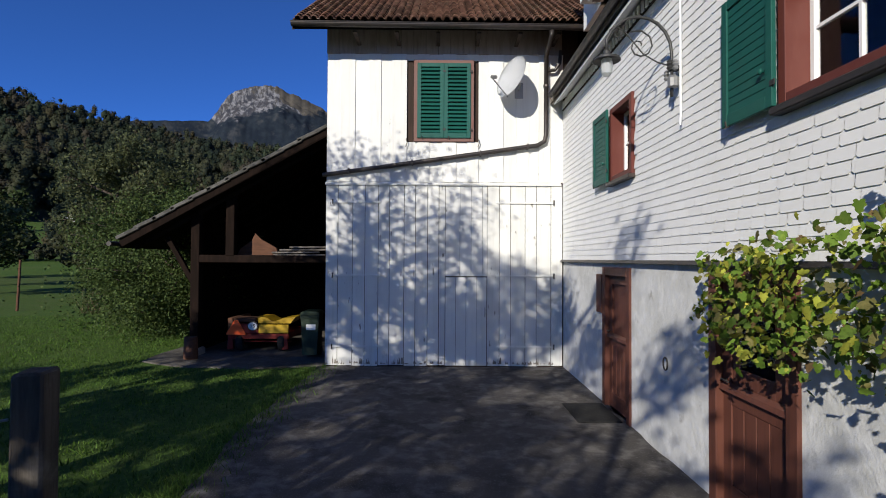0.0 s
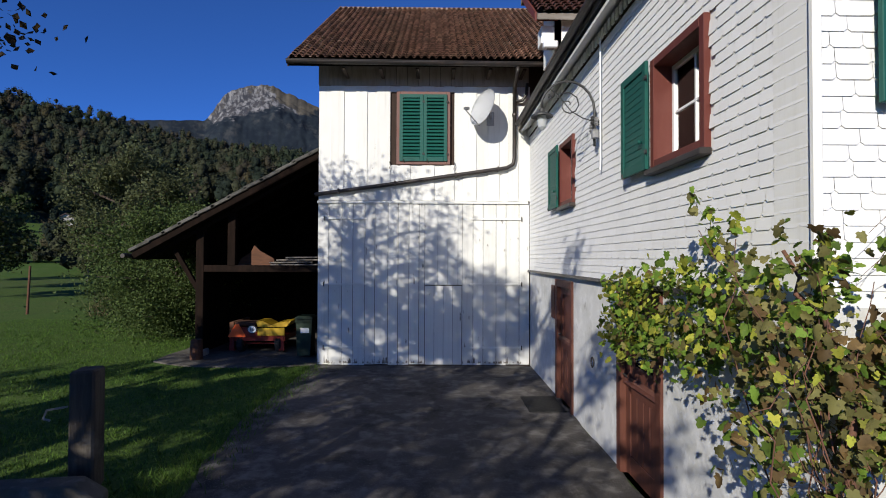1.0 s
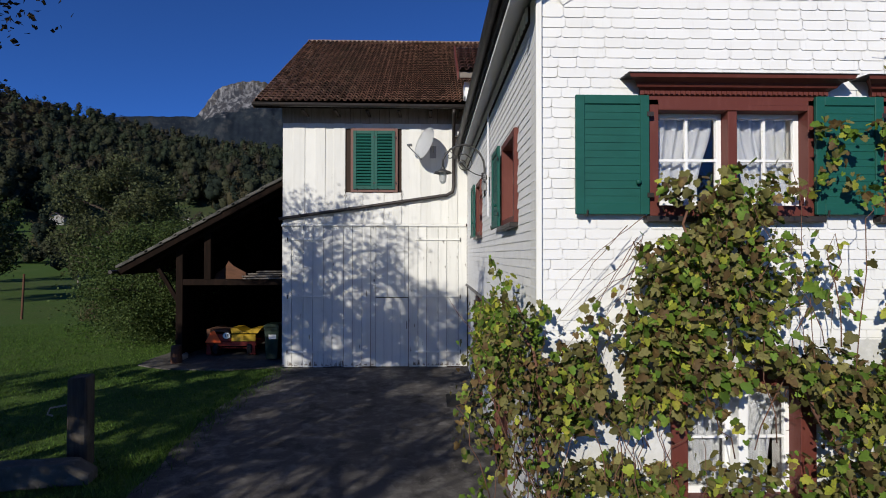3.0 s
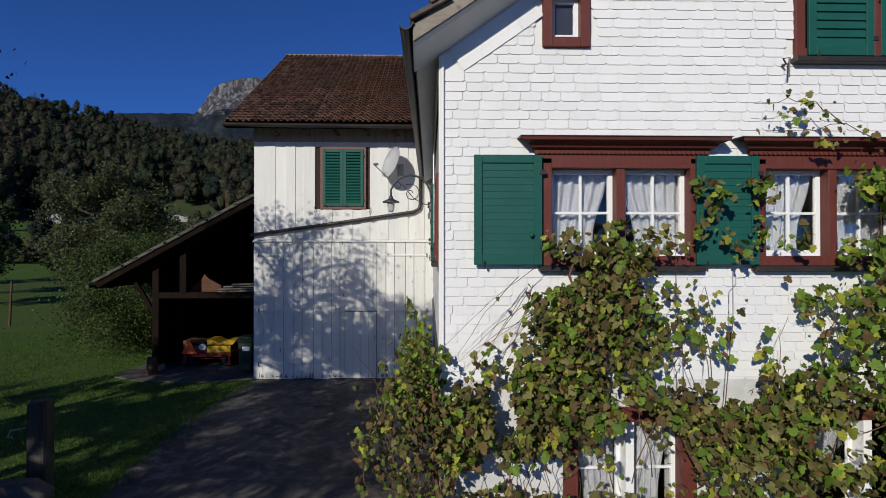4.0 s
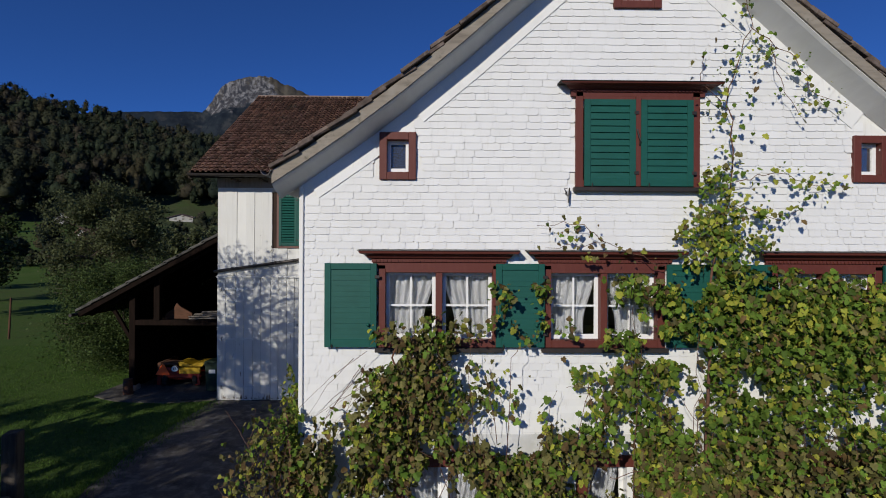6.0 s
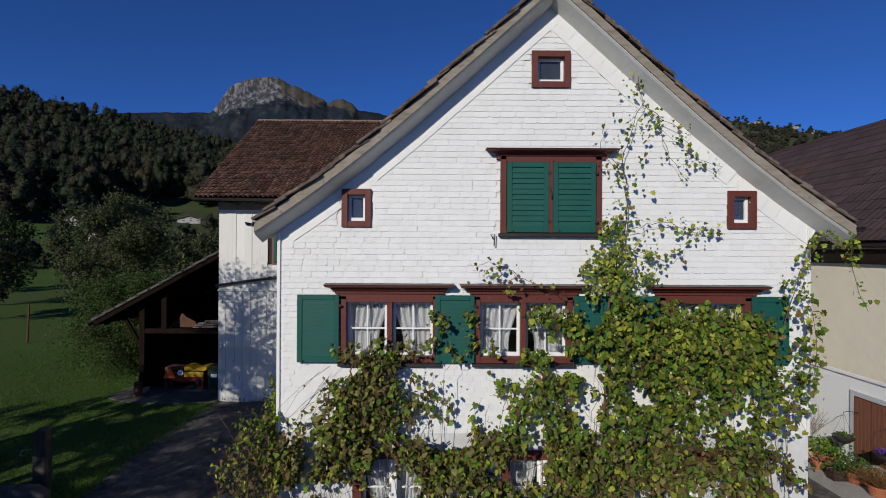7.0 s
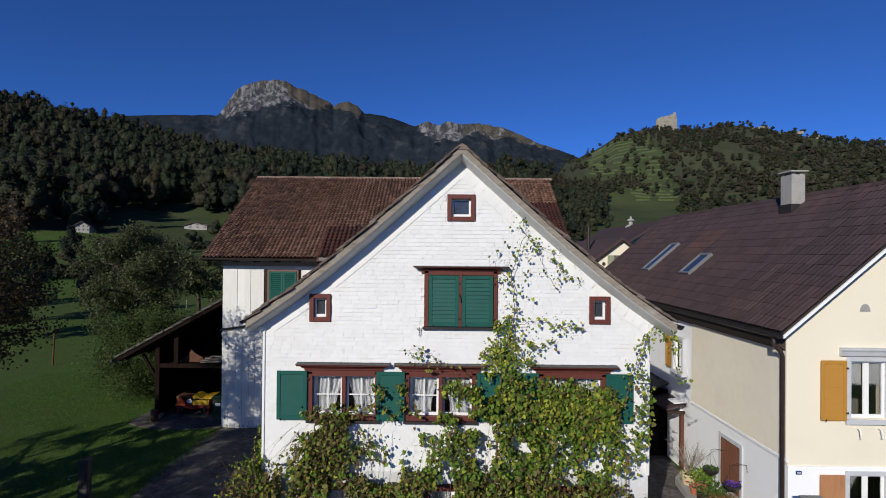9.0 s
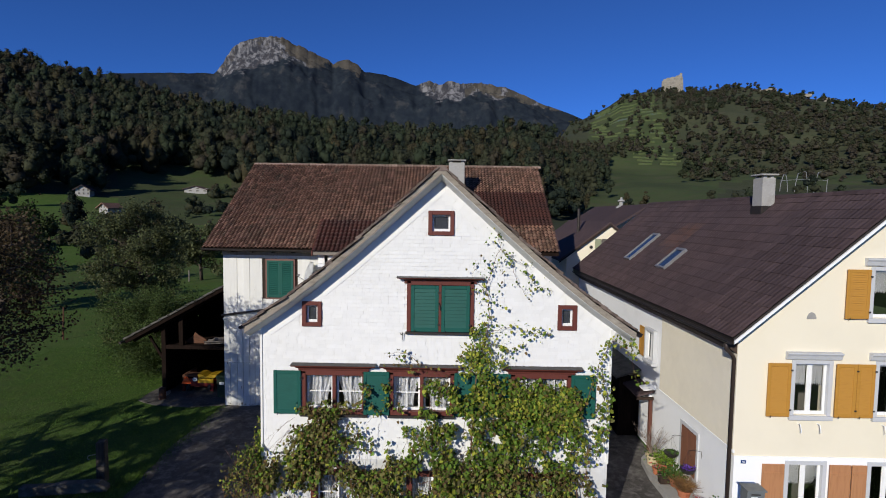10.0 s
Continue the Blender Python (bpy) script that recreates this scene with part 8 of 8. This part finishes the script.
# vineyard rows on the terraces below the ruin
M_VINEROW = mat("pale_vineyard_row", (0.085, 0.105, 0.045), 0.95, spec=0.05, vary=[(0.3, 4, (0.060, 0.085, 0.034), 0.45, 0.65), (0.06, 3, (0.075, 0.10, 0.085), 0.58, 0.7)], bump=[(1.5, 0.8, 0.4)])
vs, fs = [], []
for row in range(24):
    r = 440 + row * 11.5
    azs = np.linspace(19.4 if r < 540 else 15.2, 24.2 - (r - 430) / 75, 44)
    for a0, a1 in zip(azs, azs[1:]):
        if noise.noise((a0 * 0.9, row * 0.6, 3.0)) < -0.12:
            continue
        (xa, ya), (xb, yb) = [(C0[0] + r * math.sin(radians(q)), C0[1] + r * math.cos(radians(q))) for q in (a0, a1 - 0.015)]
        za, zb = land_height(np.array([xa, xb]), np.array([ya, yb]))
        n0, h = len(vs), 1.3 + 0.8 * noise.noise((a0 * 3, row, 0))
        for dy, dz in ((-0.9, -0.5), (-0.6, h), (0.6, h), (0.9, -0.5)):
            vs += [(xa, ya + dy, za + dz), (xb, yb + dy, zb + dz)]
        fs += [(n0, n0 + 1, n0 + 3, n0 + 2), (n0 + 2, n0 + 3, n0 + 5, n0 + 4), (n0 + 4, n0 + 5, n0 + 7, n0 + 6), (n0, n0 + 2, n0 + 4, n0 + 6), (n0 + 1, n0 + 7, n0 + 5, n0 + 3)]
tagged(new("vineyard", link_mesh("vineyard", vs, fs, M_VINEROW)), "terraced vineyard rows below the castle ruin", "vineyard", kind="stuff")

# ---------------------------------------------------------------- castle ruin and far houses
M_RUIN = mat("pale_ruin_stone", (0.27, 0.245, 0.20), 0.95, vary=[(0.3, 5, (0.19, 0.17, 0.135), 0.45, 0.65), (0.9, 4, (0.36, 0.33, 0.27), 0.52, 0.75)], bump=[(0.8, 0.5, 0.4)])


def at_bearing(az, r):
    return C0[0] + r * math.sin(radians(az)), C0[1] + r * math.cos(radians(az))


cx, cy = at_bearing(22.7, 716)
cz = land_z(cx, cy)
ruin = thing("castle_ruin", "pale broken stone tower of a castle ruin on the hilltop", "ruin", (cx, cy, cz - 2), -20)
part("tower", prism([(-11, 0), (12, 0), (12, 23), (9.5, 23.5), (8.8, 21), (5.5, 20.5), (4, 19), (1, 19.5), (-2, 18.5), (-5, 18.8), (-7, 17), (-9, 17.5), (-10, 15), (-11, 15)], "y", -4, 4), M_RUIN, ruin)
part("buttress", prism([(9, 0), (14, 0), (13, 16), (12.1, 19), (10, 19)], "y", -5, -4.05), M_RUIN, ruin)
for a, r, w, hh in ((30.5, 712, 30, 4.5), (33.0, 708, 34, 4), (35.2, 704, 16, 6)):
    wx, wy = at_bearing(a, r)
    wl = thing("ruin_wall", "long ruined stone wall along the hill crest", "ruin", (wx, wy, land_z(wx, wy) - 2), -a, group="ruined walls")
    part("wall", prism([(-w / 2, 0), (w / 2, 0), (w / 2, hh * 0.7), (w / 4, hh), (0, hh * 0.8), (-w / 4, hh * 1.1), (-w / 2, hh * 0.6)], "y", -1, 1), M_RUIN, wl)


def far_house(az, r, w, d, h, wall_m, roof_m, label, rz=0, pitch=0.28):
    x, y = at_bearing(az, r)
    hs = thing("farm_house", label, "house", (x, y, land_z(x, y) - 0.5), rz)
    part("wall", prism([(-w / 2, 0), (w / 2, 0), (w / 2, h), (0, h + w * pitch), (-w / 2, h)], "y", -d / 2, d / 2), wall_m, hs)
    for s in (-1, 1):
        part("roof", prism([(s * (w / 2 + 0.6), h - 0.3), (0, h + w * pitch + 0.25), (0, h + w * pitch + 0.02), (s * (w / 2 + 0.6), h - 0.55)], "y", -d / 2 - 0.6, d / 2 + 0.6), roof_m, hs)
    for i in range(3):
        for j in range(2):
            part("window", box(-w / 2 + w * (i + 0.7) / 3.2, -d / 2 - 0.04, 0.9 + j * h * 0.45, -w / 2 + w * (i + 1.05) / 3.2, -d / 2 + 0.01, 0.9 + j * h * 0.45 + h * 0.22), M_DARKROOM, hs)
    return hs


far_house(-35.3, 205, 4, 5, 2.6, M_CONCRETE, M_TILEDARK, "grey house among the meadow trees", 20)
far_house(-33.4, 165, 3, 4, 2.2, M_CONCRETE, M_TILE, "grey cottage among the meadow trees", -15)
far_house(-25.9, 225, 8.5, 5, 2.0, M_CONCRETE, M_TILEDARK, "low grey farm building on the meadow slope", 5, 0.10)
far_house(-20.0, 240, 7, 5, 2.0, M_OLDWOOD, M_TILEDARK, "grey wooden barn on the meadow slope", -10)
far_house(16.3, 60, 6, 8, 4.2, M_CREAM, M_TILE, "small house with a terracotta roof beyond the lane", 10)

# pale bent poles of a netting frame on the meadow under the hill
frame_poles = thing("netting_frame", "tall frame of pale bent poles on the far meadow", "frame", (*at_bearing(34.3, 296), 0))
for k, (du, lean) in enumerate(((-9.5, 1.6), (-6.2, -1.0), (-3.6, 1.4), (1.6, -1.2), (3.8, 1.8), (8.6, 0.3))):
    px, py = du * math.cos(radians(34.3)), -du * math.sin(radians(34.3))
    base = land_z(frame_poles.location.x + px, frame_poles.location.y + py)
    top = 25.5 + (3.6, 2.8, 3.9, 4.4, 4.2, 0.6)[k]
    part("pole", tube([(px, py, base - 0.3), (px + lean * 0.3, py, (base + top) / 2), (px + lean, py, top), (px + lean * 1.7, py, top + 0.3)], 0.15, seg=6), M_STEEL, frame_poles)
part("rail", tube([(-9.2 * 0.826, 9.2 * 0.563, 26.2), (0, 0, 26.6), (8.6 * 0.826, -8.6 * 0.563, 25.8)], 0.10, seg=6), M_STEEL, frame_poles)

# ---------------------------------------------------------------- lawn, reeds, fence
M_GRASS = leaf_mat("grass_blade", (0.085, 0.155, 0.026), (0.052, 0.108, 0.016), (0.16, 0.22, 0.055), 0.4)
M_REED = leaf_mat("dry_reed", (0.15, 0.125, 0.070), (0.10, 0.092, 0.046), (0.22, 0.175, 0.095), 0.3)


def blades(name, c, h, w, material, label, seed, lean=0.35):
    q = np.random.default_rng(seed)
    n = len(c)
    a = q.uniform(0, math.tau, n)
    side = np.stack([np.cos(a), np.sin(a), a * 0], 1) * w
    hh = h * q.uniform(0.5, 1.3, (n, 1))
    tip = np.concatenate([q.normal(size=(n, 2)) * lean, np.ones((n, 1))], 1) * hh
    v = np.stack([c - side, c + side, c + tip], 1).reshape(-1, 3)
    ob = new(name, np_mesh(name, v, np.arange(n * 3).reshape(n, 3), material))
    return tagged(ob, label, "grass", kind="stuff")


q = np.random.default_rng(77)
n = 90000
gx, gy = q.uniform(-15, -2.2, n), 3.0 + q.random(n) ** 1.3 * 15
ok = (noise2(gx, gy, 0.8, 3, 4) + (-2.3 - gx) * 0.9 > -0.1) & ~((gx > -5.9) & (gy > 9.7))
gx, gy = gx[ok], gy[ok]
blades("lawn_grass", np.stack([gx, gy, np.full(len(gx), GZ - 0.01)], 1), 0.050, 0.008, M_GRASS, "short lawn grass in patchy shade", 5)
n = 16000
gx, gy = q.uniform(-13, -2.4, n), 2.5 + q.random(n) ** 1.3 * 14
ok = (noise2(gx, gy, 1.6, 3, 12) > 0.10) & ~((gx > -5.9) & (gy > 9.7))
blades("grass_tufts", np.stack([gx, gy, np.full(n, GZ - 0.01)], 1)[ok], 0.085, 0.012, M_GRASS, "uneven tufts of longer lawn grass", 15, 0.6)
n = 2600
gx, gy = q.normal(-2.35, 0.18, n), q.uniform(1.5, 9.7, n)
blades("verge_grass", np.stack([gx, gy, np.full(n, GZ)], 1), 0.11, 0.006, M_GRASS, "taller grass along the yard edge", 6, 0.5)
n = 9000
gx, gy = -13.4 + 5.0 * q.random(n), q.normal(20.5, 0.6, n)
blades("reed_strip", np.stack([gx, gy, np.full(n, GZ)], 1), 0.85, 0.012, M_REED, "dry reed grass behind the lawn", 7, 0.3)
pole = thing("fence_pole", "thin leaning wooden pole at the lawn end", "pole", (-16.2, 19.8, GZ - 0.05))
part("pole", tube([(0, 0, 0), (0.09, 0, 2.0)], [0.05, 0.04], seg=8), M_SAWN, pole)
for i in range(7):
    f = thing("fence_post", "grey field fence post in the far meadow", "post", (-30 + i * 4.2, 44 + i * 0.7, GZ - 0.1), group="field fence posts")
    part("post", tube([(0, 0, 0), (0.02, 0, 1.4)], 0.06, seg=6), M_OLDWOOD, f)

# old gate post in the foreground
M_POST = mat("split_old_post", (0.075, 0.063, 0.05), 0.95, vary=[((14, 14, 1.5), 5, (0.04, 0.033, 0.026), 0.42, 0.65), (3, 4, (0.13, 0.115, 0.095), 0.58, 0.8)], bump=[((30, 30, 3), 0.8, 0.015)])
gp = thing("gate_post", "weathered square timber gate post with an iron latch", "post", (-3.20, 3.98, GZ - 0.11), 12)
bm = box(-0.112, -0.13, 0, 0.112, 0.13, 1.30, 0.02)
for vert in bm.verts:
    vert.co.x += 0.012 * noise.noise(vert.co * 3)
    vert.co.z += 0.02 * noise.noise(vert.co * 5 + Vector((4, 0, 0))) if vert.co.z > 1 else 0
part("timber", bm, M_POST, gp)
part("latch", tube([(-0.13, -0.10, 0.95), (-0.3, -0.12, 0.93), (-0.33, -0.12, 0.85), (-0.27, -0.12, 0.83)], 0.012, seg=6), M_STEEL, gp, "iron latch")
wall_end = thing("wall_stub", "low weathered concrete wall stub beside the gate post", "wall", (-3.0, 3.50, GZ), 10)
bm = prism([(-1.9, 0), (0.25, 0), (0.25, 0.13), (0.05, 0.27), (-0.9, 0.29), (-1.15, 0.22), (-1.9, 0.26)], "y", -0.12, 0.12)
bmesh.ops.bevel(bm, geom=list(bm.edges), offset=0.012, segments=1, affect="EDGES")
part("coping", bm, M_DIRT, wall_end)

# ---------------------------------------------------------------- side wall fittings
lp = thing("wall_lamp", "scrolled wrought-iron wall lamp with a glass lantern", "lamp", (HX0 - 0.02, 4.95, 0))
M_IRON = mat("grey_wrought_iron", (0.06, 0.06, 0.06), 0.5, 0.5, vary=[(20, 3, (0.10, 0.095, 0.09), 0.5, 0.8)])
arm = [(-0.06, 0, 3.72), (-0.06, 0, 4.15)] + [(-0.39 + 0.33 * math.cos(a), 0, 4.15 + 0.36 * math.sin(a)) for a in [k * math.pi / 10 for k in range(1, 9)]] + [(-0.70, 0, 4.28), (-0.70, 0, 4.17)]
part("arm", tube(arm, 0.016, seg=8), M_IRON, lp, smooth=True)
sp = [(-0.38 + (0.02 + 0.012 * k) * math.cos(k * 0.7), 0, 4.22 + (0.02 + 0.012 * k) * math.sin(k * 0.7)) for k in range(13)]
part("scroll", tube(sp, 0.008, seg=6), M_IRON, lp)
sp = [(-0.60 + (0.01 + 0.007 * k) * math.cos(2 + k * 0.7), 0, 4.34 + (0.01 + 0.007 * k) * math.sin(2 + k * 0.7)) for k in range(11)]
part("scroll", tube(sp, 0.007, seg=6), M_IRON, lp)
part("brace", tube([(-0.06, 0, 4.02), (-0.2, 0, 4.06), (-0.34, 0, 4.14), (-0.52, 0, 4.36)], 0.007, seg=6), M_IRON, lp)
part("wall_plate", lathe([(0, 0), (0.05, 0), (0.06, 0.03), (0.03, 0.06), (0, 0.06)], (-0.04, 0, 3.98), 10), M_IRON, lp)
for k, (dx, dy, dz) in enumerate(((0.0, -0.10, 0.10), (-0.02, -0.02, 0.13), (0.0, 0.09, 0.06))):
    ins = part("insulator", lathe([(0, -0.05), (0.018, -0.05), (0.03, -0.03), (0.018, -0.015), (0.032, 0.005), (0.02, 0.02), (0.026, 0.035), (0.012, 0.05), (0, 0.05)], (-0.07 + dx, dy, 3.90 + dz), 12), M_IRON if k == 1 else M_STEEL, lp, "grey porcelain insulator")
part("junction_box", lathe([(0, -0.06), (0.05, -0.05), (0.055, 0.03), (0.03, 0.06), (0, 0.06)], (-0.06, -0.03, 3.86), 10), M_STEEL, lp)
part("shade", lathe([(0.0, 0.10), (0.03, 0.10), (0.04, 0.06), (0.13, 0.02), (0.135, 0.0), (0.05, 0.02), (0.0, 0.03)], (-0.70, 0, 4.07), 18), M_IRON, lp, "flared iron shade")
gl = part("lantern_glass", lathe([(0.05, 0.0), (0.058, -0.05), (0.05, -0.14), (0.02, -0.17), (0, -0.172)], (-0.70, 0, 4.085), 16), mat("frosted_lantern_glass", (0.7, 0.72, 0.72), 0.25, 0, 0.6, translucent=0.5), lp, "clear glass lantern")
part("cable", tube([(-0.02, -0.10, 5.0), (-0.02, -0.10, 3.5), (-0.02, -0.09, 3.42)], 0.010, seg=6), M_WALLWHITE, lp, "white cable conduit")
step = thing("door_mat", "dark rubber mat before the side door", "mat", (2.0, 6.85, GZ + 0.02))
part("mat", box(-0.32, -0.42, 0, 0.24, 0.42, 0.02, 0.006), M_RUBBER, step)
ring = thing("wall_ring", "black iron tether ring on the plaster wall", "ring", (HX0 - 0.01, 5.25, 1.05))
part("ring", tube([(-0.012, 0.05 * math.cos(a * math.tau / 14), 0.065 * math.sin(a * math.tau / 14)) for a in range(15)], 0.009, seg=6), M_GUTTER, ring)
letter = thing("meter_box", "brown wooden box beside the side door head", "box", (HX0 - 0.0, 7.47, 1.35))
part("body", box(-0.02, -0.11, 0, 0.05, 0.14, 0.56, 0.008), M_BROWNDOOR, letter)
